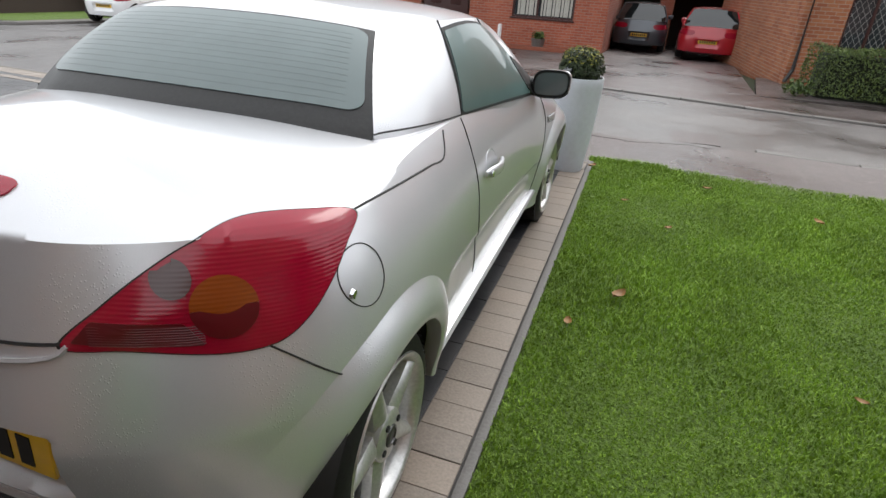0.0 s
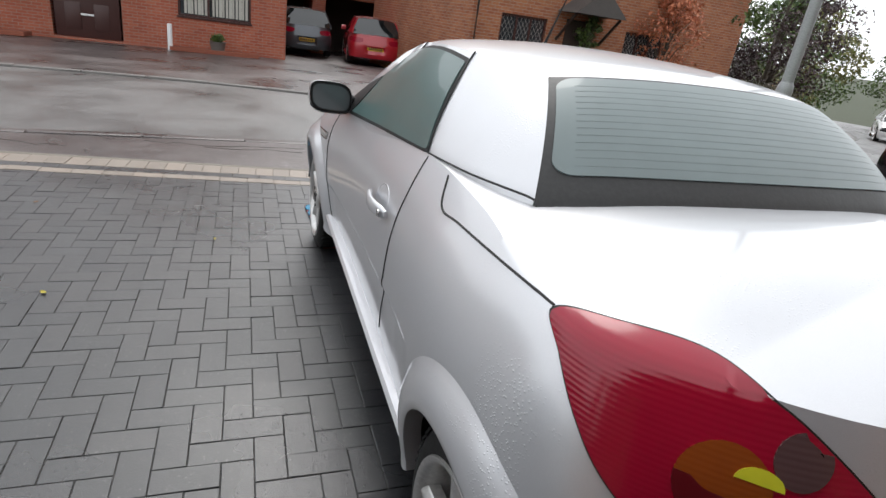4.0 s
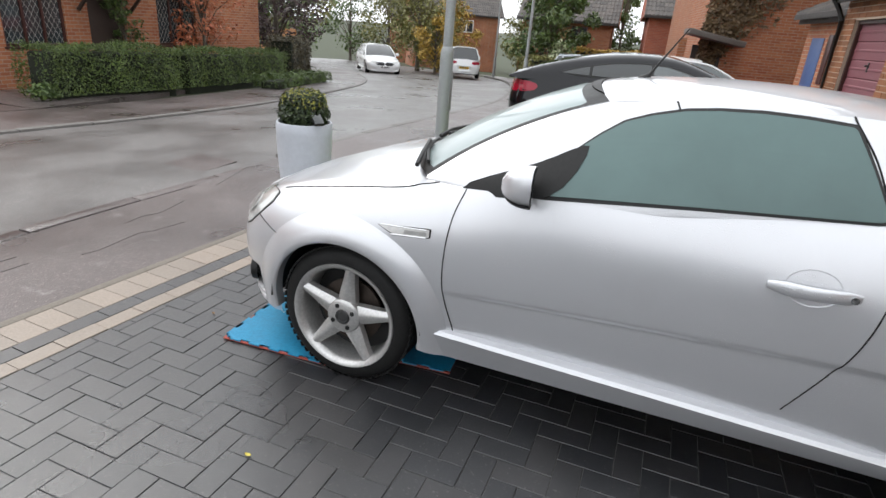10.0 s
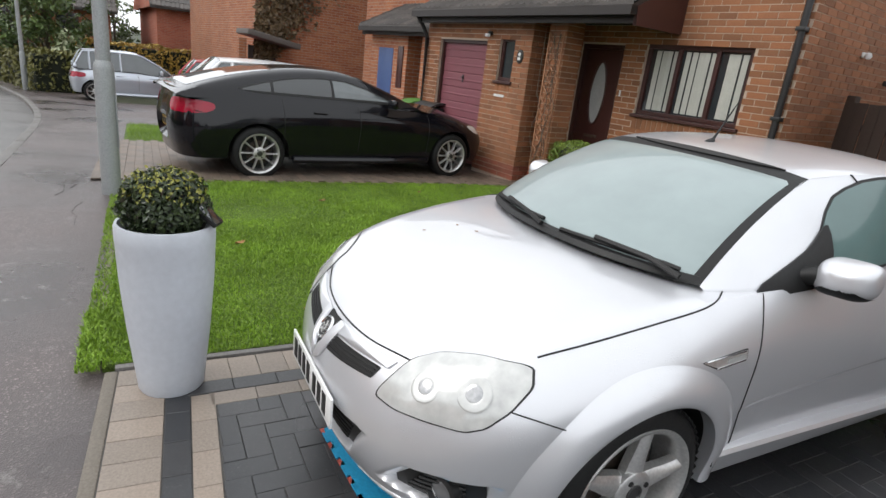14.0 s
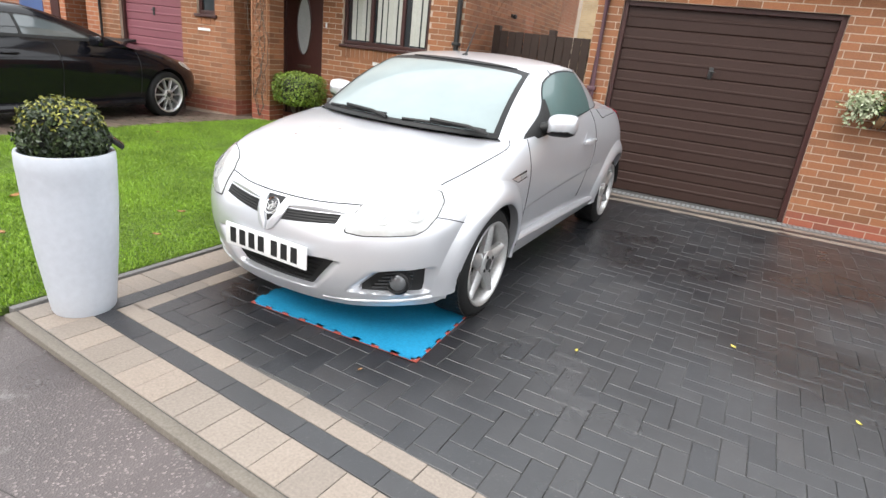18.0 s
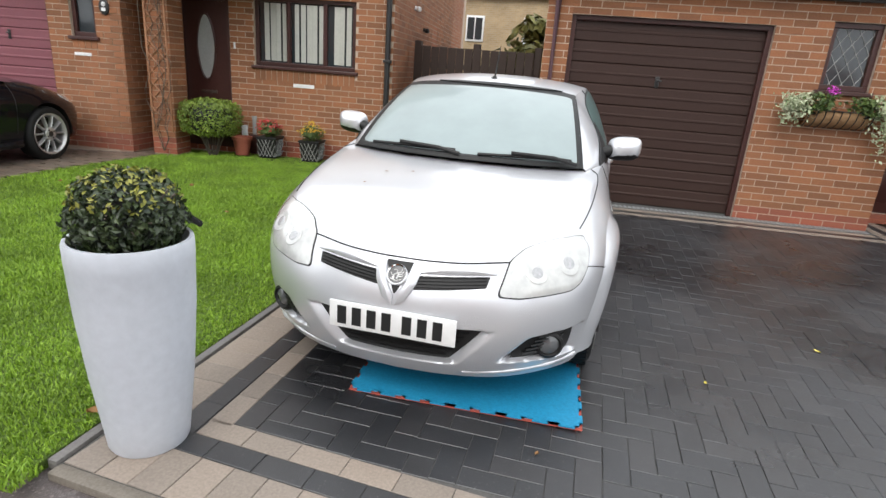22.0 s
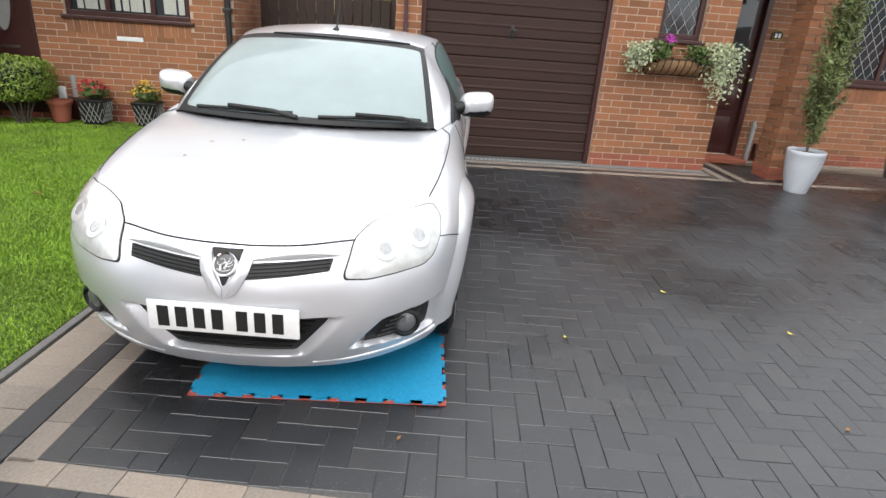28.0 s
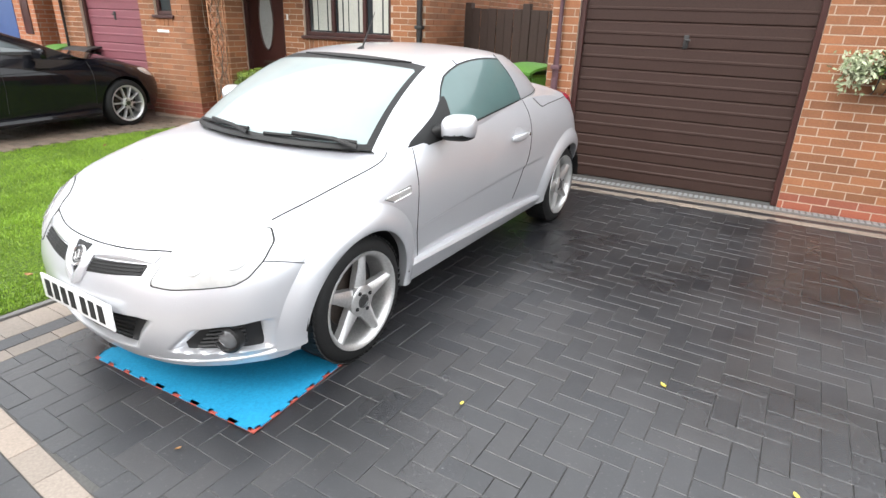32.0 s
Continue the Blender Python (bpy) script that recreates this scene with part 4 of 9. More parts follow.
for cu, cv in full_uv:
    ui, vj = 23.5 + cu, 9.3 + cv
    i, j = int(ui), int(vj)
    q = [np.array(rg_rows[b][a_]) for b in (j, j + 1) for a_ in (i, i + 1)]
    fu, fv = ui - i, vj - j
    rg_pts.append(tuple((q[0] * (1 - fu) + q[1] * fu) * (1 - fv) + (q[2] * (1 - fu) + q[3] * fu) * fv))
rg = part("rear_window", patch(rear_tree, rg_pts, (0, 0.6, -0.8), 0.004, 12, 0.001, 1), rear_glass_m, hero, "misted rear glass with heater lines")
gl_rows = np.array(rg_rows)
for k in range(13):
    s = 2.6 + 14.0 * k / 12
    j = int(s)
    a = gl_rows[j, 3:45] + (gl_rows[j + 1, 3:45] - gl_rows[j, 3:45]) * (s - j)
    bm = B()
    tube(bm, [tuple(q + np.array([0, -0.0020, 0.0026])) for q in a], 0.0013, 5)
    part("heater_line", bm, heater_m, rg)

# aerial
aerial = part("aerial", lathe(B(), [(0.03, 0), (0.026, 0.012), (0.012, 0.03), (0.006, 0.04), (0.0045, 0.1), (0.002, 0.26), (0.0, 0.262)], 12, pose(0.0, 1.52, 1.318, 32, 0, 0)), trim_black, hero, "black roof aerial")

# ---- seams ----
L, R = (1, 0, 0), (-1, 0, 0)
for side, way in ((-1, L), (1, R)):
    q = lambda pts: [(side * x, y, z) for x, y, z in pts]
    seam("door_gap_front", shell, q([(0.8, 2.015, 0.94), (0.8, 2.050, 0.80), (0.8, 2.06, 0.56), (0.8, 2.01, 0.36)]), way)
    seam("door_gap_rear", shell, q([(0.8, 0.715, 1.03), (0.8, 0.695, 0.90), (0.8, 0.735, 0.66), (0.8, 0.86, 0.39)]), way)
    seam("bumper_gap_rear", shell, q([(0.8, -0.338, 0.805), (0.8, -0.27, 0.72), (0.8, -0.20, 0.655)]), way, 0.0024, 12)
    seam("bumper_gap_front", shell, q([(0.706, 2.983, 0.653), (0.774, 2.894, 0.633), (0.817, 2.785, 0.598)]), way, 0.0024, 12)
    dn = (0, 0, -1)
    seam("bonnet_gap", shell, q([(0.66, 2.13, 0.92), (0.71, 2.25, 0.897), (0.704, 2.484, 0.854), (0.683, 2.70, 0.81), (0.655, 2.86, 0.773)]), (-side * 0.5, 0, -0.86), 0.003)
    seam("boot_gap", shell, q([(0.710, 0.539, 1.03), (0.75, 0.458, 0.977), (0.746, 0.347, 0.979), (0.736, 0.133, 0.986), (0.719, -0.059, 0.989)]), (-side * 0.7, 0, -0.7), 0.003)
seam("bonnet_edge", shell, half([(0.414, 3.135, 0.672), (0.213, 3.20, 0.657), (0.0, 3.222, 0.655)]), (0, -0.6, -0.8), 0.0032, 50)

# scuttle under the windscreen and wipers
bm = B()
b, t = spline(half([(0.625, 2.21, 0.936), (0.50, 2.308, 0.938), (0.27, 2.392, 0.941), (0.0, 2.42, 0.942)]), 30), spline(half([(0.60, 2.19, 0.956), (0.47, 2.285, 0.958), (0.25, 2.365, 0.963), (0.0, 2.39, 0.964)]), 30)
grid(bm, [[tuple(p) for p in b], [tuple((p + q) / 2 + np.array([0, 0, 0.008])) for p, q in zip(b, t)], [tuple(p) for p in t]])
part("scuttle", bm, trim_black, hero, "black scuttle panel below the windscreen")
for x0, x1, dy in ((0.02, 0.50, 0.0), (-0.56, -0.10, 0.0)):
    bm = B()
    pts = []
    for s in np.linspace(0, 1, 12):
        x = x0 + (x1 - x0) * s
        y = 2.412 - 0.43 * x * x - 0.030 - 0.012 * (1 - s)
        pts.append((x, y, 0.995))
    pts = lay(screen_tree, pts, (0, 0, -1), 0.014)
    tube(bm, pts, 0.0085, 6)
    w = part("wiper", bm, trim_black, hero, "black wiper blade")
    bm = B()
    tube(bm, [Vector(pts[0]) + Vector((-0.03, 0.035, -0.012)), Vector(pts[2]) + Vector((0, 0.022, 0.008)), Vector(pts[7]) + Vector((0, 0.006, 0.016))], 0.010, 6)
    part("wiper_arm", bm, trim_black, w)

# ---- lamps ----
HEAD = [(0.390, 3.231, 0.562), (0.413, 3.131, 0.676), (0.462, 3.055, 0.714), (0.548, 2.985, 0.740), (0.668, 2.885, 0.754), (0.706, 2.908, 0.712), (0.713, 2.975, 0.655), (0.696, 3.038, 0.604), (0.660, 3.078, 0.577), (0.570, 3.150, 0.567), (0.475, 3.203, 0.557)]
for side in (-1, 1):
    h = [(side * x, y, z) for x, y, z in HEAD]
    way = Vector((-side * 0.45, -0.8, -0.35)).normalized()
    rim = [((p[0] - side * 0.555) * 1.035 + side * 0.555, (p[1] - 3.04) * 1.035 + 3.04, (p[2] - 0.66) * 1.04 + 0.66) for p in h]
    hl = part("headlamp", patch(shell, rim, way, 0.002, 3, 0.006, -2), gap_black, hero, "black headlamp gap")
    part("lens", patch(shell, h, way, 0.005, 6, 0.002, -2, 0.010), headlamp, hl, "hazy clear headlamp lens")
    for cx, cy, cz, r in ((0.628, 3.035, 0.668, 0.052), (0.512, 3.115, 0.634, 0.046)):
        c, nn = hit_shell(shell, Vector((side * cx, cy, cz)) - way * 2, way)
        nn = -nn if nn.dot(way) > 0 else nn
        mm = Matrix.Translation(c + nn * 0.004) @ nn.to_track_quat("Z", "Y").to_matrix().to_4x4()
        rf = part("reflector", lathe(B(), [(r, 0.0076), (r * 0.96, 0.0092), (r * 0.9, 0.0096), (r * 0.8, 0.0098), (r * 0.52, 0.0100), (r * 0.50, 0.0098)], 32, mm, False), headlamp, hl, "silvery lamp bowl behind the lens")
        part("bulb_cap", lathe(B(), [(r * 0.52, 0.0094), (r * 0.46, 0.0104), (r * 0.3, 0.0110), (0.0, 0.0112)], 24, mm, False), lamp_eye, rf)

TAIL = [(0.723, -0.070, 0.986), (0.644, -0.15, 1.004), (0.581, -0.25, 1.011), (0.534, -0.34, 0.988), (0.489, -0.402, 0.95), (0.436, -0.468, 0.892), (0.380, -0.524, 0.820), (0.50, -0.484, 0.818), (0.643, -0.404, 0.802), (0.707, -0.339, 0.805), (0.737, -0.278, 0.838), (0.746, -0.208, 0.890), (0.740, -0.137, 0.944)]
for side in (-1, 1):
    h = [(side * x, y, z) for x, y, z in TAIL]
    way = Vector((-side * 0.75, 0.62, -0.25)).normalized()
    c0 = Vector((side * 0.62, -0.3, 0.90))
    rim = [tuple(c0 + (Vector(p) - c0) * 1.025) for p in h]
    tl = part("tail_lamp", patch(shell, rim, way, 0.002, 3, 0.006, 8), gap_black, hero, "black tail lamp gap")
    lens = patch(shell, h, way, 0.005, 7, 0.002, 8, 0.012)
    lens_tree = BVHTree.FromBMesh(lens)
    part("lens", lens, tail_red, tl, "red tail lamp lens" + (" with a hole broken in it" if side < 0 else ""))

    def dot(cx, cy, cz, r, mat, name, squash=1.0, off=0.0030, half_of=None):
        c = Vector((side * cx, cy, cz))
        a = way.cross(Vector((0, 0, 1))).normalized()
        b = a.cross(way)
        angs = np.linspace(0, 2 * math.pi, 25)[:-1] if half_of is None else np.linspace(half_of, half_of + math.pi, 14)
        o = [c + a * (r * math.cos(t)) + b * (r * squash * math.sin(t)) for t in angs]
        bm = patch(lens_tree, [tuple(p) for p in o], way, off, 3, 0.0005, 1)
        return part(name, bm, mat, tl)

    dot(0.526, -0.397, 0.936, 0.034, tail_smoke, "reversing_lamp", 1.1)
    dot(0.62, -0.372, 0.885, 0.060, tail_amber, "indicator_lamp")
    dot(0.62, -0.372, 0.885, 0.060, tail_dark, "fog_lamp", off=0.0042, half_of=math.pi)
    band_o = [(0.390, -0.515, 0.827), (0.418, -0.489, 0.866), (0.50, -0.47, 0.868), (0.575, -0.43, 0.866), (0.60, -0.41, 0.818), (0.50, -0.475, 0.824)]
    part("lens_band", patch(lens_tree, [(side * x, y, z) for x, y, z in band_o], way, 0.0010, 3, 0.0005, -1), tail_dark, tl, "darker ribbed lower lens")
    for k in range(8):
        z = 0.824 + 0.005 * k
        bm = B()
        tube(bm, lay(lens_tree, [(side * x, y, z) for x, y in ((0.42, -0.50), (0.50, -0.47), (0.58, -0.43), (0.60, -0.41))], way, 0.0016), 0.0011, 4)
        part("lens_rib", bm, tail_dark, tl)
    if side < 0:
        dot(0.578, -0.388, 0.900, 0.030, tail_yellow, "broken_hole", 0.7, 0.0052, 0.0)

BL_ = []
for k in range(40):
    a = 2 * math.pi * k / 40
    cx, sy = np.sign(math.cos(a)) * abs(math.cos(a)) ** 0.4, np.sign(math.sin(a)) * abs(math.sin(a)) ** 0.6
    BL_.append((0.138 * cx, -0.376 - 0.012 * (1 - cx * cx) + 0.033 * sy, 1.05))
part("high_brake_lamp", patch(shell, BL_, (0, 0.3, -0.95), 0.004, 5, 0.002, 1, 0.004), tail_red, hero, "red high brake lamp")


def roundel(name, c, way, r, tree, label):
    """A round chrome badge with a plain raised shape."""
    p, n = hit_shell(tree, Vector(c) - Vector(way) * 2, way)
    n = n if n.dot(Vector(way)) < 0 else -n
    mm = Matrix.Translation(p) @ n.to_track_quat("Z", "Y").to_matrix().to_4x4()
    bm = lathe(B(), [(r, 0), (r, 0.008), (r * 0.93, 0.012), (r * 0.82, 0.010), (r * 0.80, 0.006)], 32, mm, False)
    b = part(name, bm, chrome, hero, label)
    part("badge_face", lathe(B(), [(r * 0.81, 0.005), (0, 0.006)], 32, mm, False), badge_grey, b)
    bm = B()
    curls = (((-0.55, -0.42), (0.0, -0.55), (0.5, -0.38)), ((-0.25, -0.45), (-0.28, -0.1), (0.0, 0.15), (-0.12, 0.42), (-0.4, 0.35)), ((0.05, -0.4), (0.12, -0.1), (0.02, 0.2)), ((0.0, 0.1), (0.3, 0.25), (0.35, 0.55)), ((0.08, 0.0), (0.4, 0.08), (0.56, 0.36)), ((0.1, -0.15), (0.4, -0.14), (0.62, 0.05)), ((-0.22, -0.05), (-0.5, -0.08), (-0.6, 0.12)))
    for k, c2 in enumerate(curls):
        pts2 = spline([(x_ * r, y_ * r, 0.0075) for x_, y_ in c2], 10)
        tube(bm, [mm @ Vector(tuple(p_)) for p_ in pts2], r * (0.10 if k in (1, 2) else 0.06), 6, True, r * 0.03)
    part("badge_shape", bm, alloy, b)
    return b


roundel("rear_badge", (0, -0.49, 0.962), (0, 1, -0.1), 0.058, shell, "round chrome badge")
part("boot_lock", lathe(B(), [(0.019, 0), (0.019, 0.006), (0.012, 0.008), (0, 0.008)], 20, Matrix.Translation((0, -0.583, 0.785)) @ pose(0, 0, 0, 90, 0, 0)), silver, hero)
seam("boot_lower_gap", shell, half([(0.378, -0.5, 0.823), (0.33, -0.5, 0.812), (0.2, -0.5, 0.803), (0.0, -0.5, 0.800)]), (0, 1, 0), 0.004, 40)
seam("bumper_top_edge", shell, half([(0.364, -0.5, 0.813), (0.33, -0.5, 0.788), (0.2, -0.5, 0.768), (0.0, -0.5, 0.761)]), (0, 1, 0), 0.006, 40, mat=silver, lift=0.003)
for k, (w, hh) in enumerate(((0.022, 0.02), (0.01, 0.02), (0.022, 0.02), (0.022, 0.02), (0.022, 0.02))):
    x = -0.35 + 0.03 * k
    q = lay(shell, [(x, -0.5, 0.836 - 0.002 * k)], (0, 1, 0), 0.003)[0]
    bm = B()
    box(bm, q.x, q.x + w, q.y - 0.003, q.y + 0.012, q.z, q.z + hh * 0.75)
    part("model_badge", bm, chrome, hero)
# fuel flap on the right-hand flank
ff = [(0.8, -0.12 + 0.066 * math.cos(t), 0.867 + 0.066 * math.sin(t)) for t in np.linspace(0, 2 * math.pi, 25)[:-1]]
seam("fuel_flap", shell, ff + [ff[0]], R, 0.0015, 60)
part("flap_catch", lathe(B(), [(0.012, 0), (0.01, 0.008), (0, 0.01)], 12, Matrix.Translation(lay(shell, [(0.8, -0.168, 0.845)], R, 0.0)[0]) @ pose(0, 0, 0, 0, 90, 0)), chrome, hero)

# door handles
for side in (-1, 1):
    way = (-side, 0, 0)
    dish = [(side * 0.8, 0.892 + 0.078 * math.cos(t), 0.832 + 0.056 * math.sin(t)) for t in np.linspace(0, 2 * math.pi, 21)[:-1]]
    dh = part("door_handle", patch(shell, dish, way, 0.0015, 4, 0.001, 1, -0.016), silver, hero, "recess behind the door handle")
    bm = B()
    p0, p1 = lay(shell, [(side * 0.8, 1.015, 0.824), (side * 0.8, 0.770, 0.832)], way, 0.0)
    mid = [p0 + (p1 - p0) * s + Vector((side * (0.012 + 0.022 * math.sin(math.pi * s)), 0, 0)) for s in np.linspace(0, 1, 12)]
    rows = []
    for q, f in zip(mid, np.linspace(0, 1, 12)):
        k = min(1.0, 0.55 + 3.0 * min(f, 1 - f))
        rows.append([q + Vector((side * 0.010 * math.cos(t) * k, 0, 0.021 * np.sign(math.sin(t)) * abs(math.sin(t)) ** 0.7 * k)) for t in np.linspace(0, 2 * math.pi, 15)[:-1]])
    rings_ = grid(bm, rows, True)
    bm.faces.new(rings_[0])
    bm.faces.new(rings_[-1][::-1])
    bmesh.ops.recalc_face_normals(bm, faces=bm.faces)
    part("grip", bm, silver, dh)
    part("lock", lathe(B(), [(0.011, 0), (0.011, 0.004), (0, 0.005)], 14, Matrix.Translation(mid[-2] + Vector((side * 0.012, 0, 0))) @ pose(0, 0, 0, 0, 90 * side, 0)), chrome, dh)
    # side vent behind the front wheel
    v = [(side * 0.822, 2.335, 0.752), (side * 0.822, 2.125, 0.768), (side * 0.832, 2.125, 0.738), (side * 0.833, 2.265, 0.727)]
    part("vent_edge", patch(shell, [(x, 2.23 + (y - 2.23) * 1.06, 0.748 + (z - 0.748) * 1.22) for x, y, z in v], way, 0.0015, 3, 0.001, -1), gap_black, hero)
    sv = part("side_vent", patch(shell, v, way, 0.004, 3, 0.001, -1), alloy, hero, "bright side vent with a repeater")
    for zz in (0.7605, 0.7325):
        bm = B()
        tube(bm, lay(shell, [(side * 0.8, 2.325 - 0.19 * f - (0.05 * (1 - f) if zz < 0.74 else 0), zz - 0.006 + 0.010 * f) for f in np.linspace(0, 1, 6)], way, 0.006), 0.0028, 5)
        part("vent_bar", bm, chrome, sv)
    part("repeater", patch(shell, [(side * 0.8, 2.225, 0.750), (side * 0.8, 2.135, 0.757), (side * 0.8, 2.135, 0.742), (side * 0.8, 2.225, 0.736)], way, 0.007, 3, 0.001, -1), grey_plastic, sv)
    # mirror
    mm = pose(side * 0.846, 1.80, 1.006, 0, 0, -side * 8)
    bm = B()
    rows = []
    for s in np.linspace(0, 1, 10):
        y = 0.10 * s
        k = math.sqrt(max(0.0, 1 - (s * 0.96) ** 2.6))
        rows.append([mm @ Vector((0.094 * k * np.sign(math.cos(t)) * abs(math.cos(t)) ** 0.6, y - 0.045, 0.066 * k * np.sign(math.sin(t)) * abs(math.sin(t)) ** 0.6 + 0.012 * side * math.cos(t) * k)) for t in np.linspace(0, 2 * math.pi, 29)[:-1]])
    grid(bm, rows, True)
    bm.faces.new([v for v in bm.verts][-28:])
    bmesh.ops.recalc_face_normals(bm, faces=bm.faces)
    mi = part("door_mirror", bm, silver, hero, "silver door mirror with a black base")
    low_rows = []
    for s in np.linspace(0, 1, 10):
        k = 1.035 * math.sqrt(max(0.0, 1 - (s * 0.96) ** 2.6))
        low_rows.append([mm @ Vector((0.094 * k * np.sign(math.cos(t)) * abs(math.cos(t)) ** 0.6, 0.10 * s - 0.046, 0.067 * k * np.sign(math.sin(t)) * abs(math.sin(t)) ** 0.6 + 0.012 * side * math.cos(t) * k)) for t in np.linspace(math.pi + 0.62, 2 * math.pi - 0.62, 17)])
    bm = B()
    grid(bm, low_rows)
    bmesh.ops.recalc_face_normals(bm, faces=bm.faces)
    part("mirror_base", bm, trim_black, mi)
    bm = B()
    ring = [mm @ Vector((0.092 * np.sign(math.cos(t)) * abs(math.cos(t)) ** 0.6, -0.047, 0.064 * np.sign(math.sin(t)) * abs(math.sin(t)) ** 0.6 + 0.012 * side * math.cos(t))) for t in np.linspace(0, 2 * math.pi, 29)[:-1]]
    bm.faces.new([bm.verts.new(p) for p in ring])
    part("mirror_rim", bm, trim_black, mi)
    bm = B()
    ring = [mm @ Vector((0.082 * np.sign(math.cos(t)) * abs(math.cos(t)) ** 0.6, -0.049, 0.053 * np.sign(math.sin(t)) * abs(math.sin(t)) ** 0.6 + 0.012 * side * math.cos(t))) for t in np.linspace(0, 2 * math.pi, 29)[:-1]]
    bm.faces.new([bm.verts.new(p) for p in ring])
    part("mirror_glass", bm, grey_glass, mi)
    bm = B()
    tube(bm, [(side * 0.70, 1.83, 0.965), (side * 0.75, 1.81, 0.985), (side * 0.80, 1.80, 1.0)], 0.030, 10, True, 0.036)
    part("mirror_arm", bm, trim_black, mi)

# ---- front: grille, badge, plate, lower intake, fog lamps ----
FR = (0, -1, 0)


def slot(name, pts, off=0.003, mat=gap_black, label="", way=FR, parent=None, n=-1):
    return part(name, patch(shell, pts, way, off, 4, 0.001, n), mat, parent or hero, label)


for side in (-1, 1):
    sg = slot("upper_grille", [(side * 0.068, 3.288, 0.556), (side * 0.085, 3.26, 0.607), (side * 0.22, 3.24, 0.616), (side * 0.352, 3.20, 0.624), (side * 0.344, 3.23, 0.587), (side * 0.22, 3.25, 0.572)], label="black slatted upper grille")
    for k in range(4):
        bm = B()
        tube(bm, lay(shell, [(side * (0.08 + 0.26 * s), 3.3, 0.569 + 0.0105 * k + 0.020 * s) for s in np.linspace(0, 1, 10)], FR, 0.006), 0.003, 5)
        part("slat", bm, trim_black, sg)
    part("grille_bar", patch(shell, [(side * 0.07, 3.3, 0.612), (side * 0.075, 3.3, 0.646), (side * 0.22, 3.3, 0.650), (side * 0.385, 3.2, 0.655), (side * 0.375, 3.2, 0.630), (side * 0.22, 3.3, 0.621)], FR, 0.008, 4, 0.004, -1, 0.012), silver, hero)
    part("grille_vee", patch(shell, [(side * 0.055, 3.3, 0.645), (side * 0.098, 3.3, 0.640), (side * 0.080, 3.3, 0.575), (side * 0.045, 3.3, 0.515), (side * 0.004, 3.3, 0.492), (side * 0.004, 3.3, 0.530), (side * 0.035, 3.3, 0.575)], FR, 0.010, 4, 0.004, -1, 0.010), silver, hero)
slot("grille_centre", [(-0.058, 3.3, 0.645), (0.058, 3.3, 0.645), (0.0, 3.3, 0.53)], 0.004, trim_black)
roundel("front_badge", (0, 3.3, 0.600), FR, 0.044, shell, "round chrome grille badge")


def sunk(u0, u1, z0, z1, way, depth, side=1.0, nu=24, nz=8):
    """A dark panel that follows the bumper at a depth below its skin."""
    bm = B()
    rows = []
    for z in np.linspace(z0, z1, nz):
        rows.append(lay(hull, [(side * (u0 + (u1 - u0) * f), 3.1, z) for f in np.linspace(0, 1, nu)], way, -depth))
    grid(bm, rows)
    bmesh.ops.recalc_face_normals(bm, faces=bm.faces)
    return bm


lg = part("lower_grille", sunk(-0.40, 0.40, 0.234, 0.436, FR, 0.032), gap_black, hero, "black lower intake")
for k in range(6):
    bm = B()
    z = 0.272 + 0.024 * k
    w = 0.215 + 0.0175 * k
    tube(bm, lay(hull, [(w * f, 3.3, z) for f in np.linspace(-1, 1, 20)], FR, -0.026), 0.0042, 5)
    part("slat", bm, trim_black, lg)
for side in (-1, 1):
    way = Vector((-side * 0.5, -0.85, 0)).normalized()
    fg = part("fog_intake", sunk(0.42, 0.77, 0.252, 0.425, way, 0.028, side), gap_black, hero, "black ribbed fog lamp intake")
    for k in range(5):
        bm = B()
        tube(bm, lay(hull, [(side * (0.475 + 0.018 * k + (0.225 - 0.018 * k) * f), 3.1, 0.290 + 0.020 * k + 0.012 * f) for f in np.linspace(0, 1, 10)], way, -0.022), 0.0048, 5)
        part("rib", bm, trim_black, fg)
    c = lay(hull, [(side * 0.612, 3.09, 0.325)], way, -0.020)[0]
    mm = Matrix.Translation(c) @ Vector((side * 0.35, 0.93, 0)).to_track_quat("Z", "Y").to_matrix().to_4x4()
    fl = part("fog_surround", lathe(B(), [(0.062, -0.02), (0.058, 0.010), (0.047, 0.016), (0.041, 0.006)], 28, mm, False), trim_black, fg)
    part("fog_lens", lathe(B(), [(0.043, 0.004), (0.03, 0.014), (0.0, 0.018)], 24, mm, False), fog_glass, fg, "dark glass fog lamp lens")
    # front lip wing
    bm = B()
    tube(bm, lay(hull, [(side * x, y, z) for x, y, z in ((0.30, 3.26, 0.205), (0.425, 3.23, 0.212), (0.50, 3.2, 0.220), (0.62, 3.1, 0.230), (0.72, 3.0, 0.240), (0.765, 2.9, 0.25))], way, -0.002), 0.006, 10, True, 0.017)
    part("bumper_lip", bm, silver, hero)


def number_plate(y, z, face, colour, tilt, name="number_plate"):
    """A plate whose characters are plain bars."""
    mm = pose(0, y, z, tilt, 0, 0 if face > 0 else 180)
    bm = B()
    box(bm, -0.26, 0.26, -0.004, 0.006, -0.0555, 0.0555, 0.003, mm)
    p = part(name, bm, colour, hero, "white number plate" if face > 0 else "yellow number plate")
    for k in range(7):
        x = 0.183 - 0.062 * k - (0.022 if k > 3 else 0)
        bm = B()
        box(bm, x + 0.004, x + 0.042, 0.006, 0.0085, -0.038, 0.038, 0, mm)
        part("plate_bar", bm, gap_black, p)
    return p


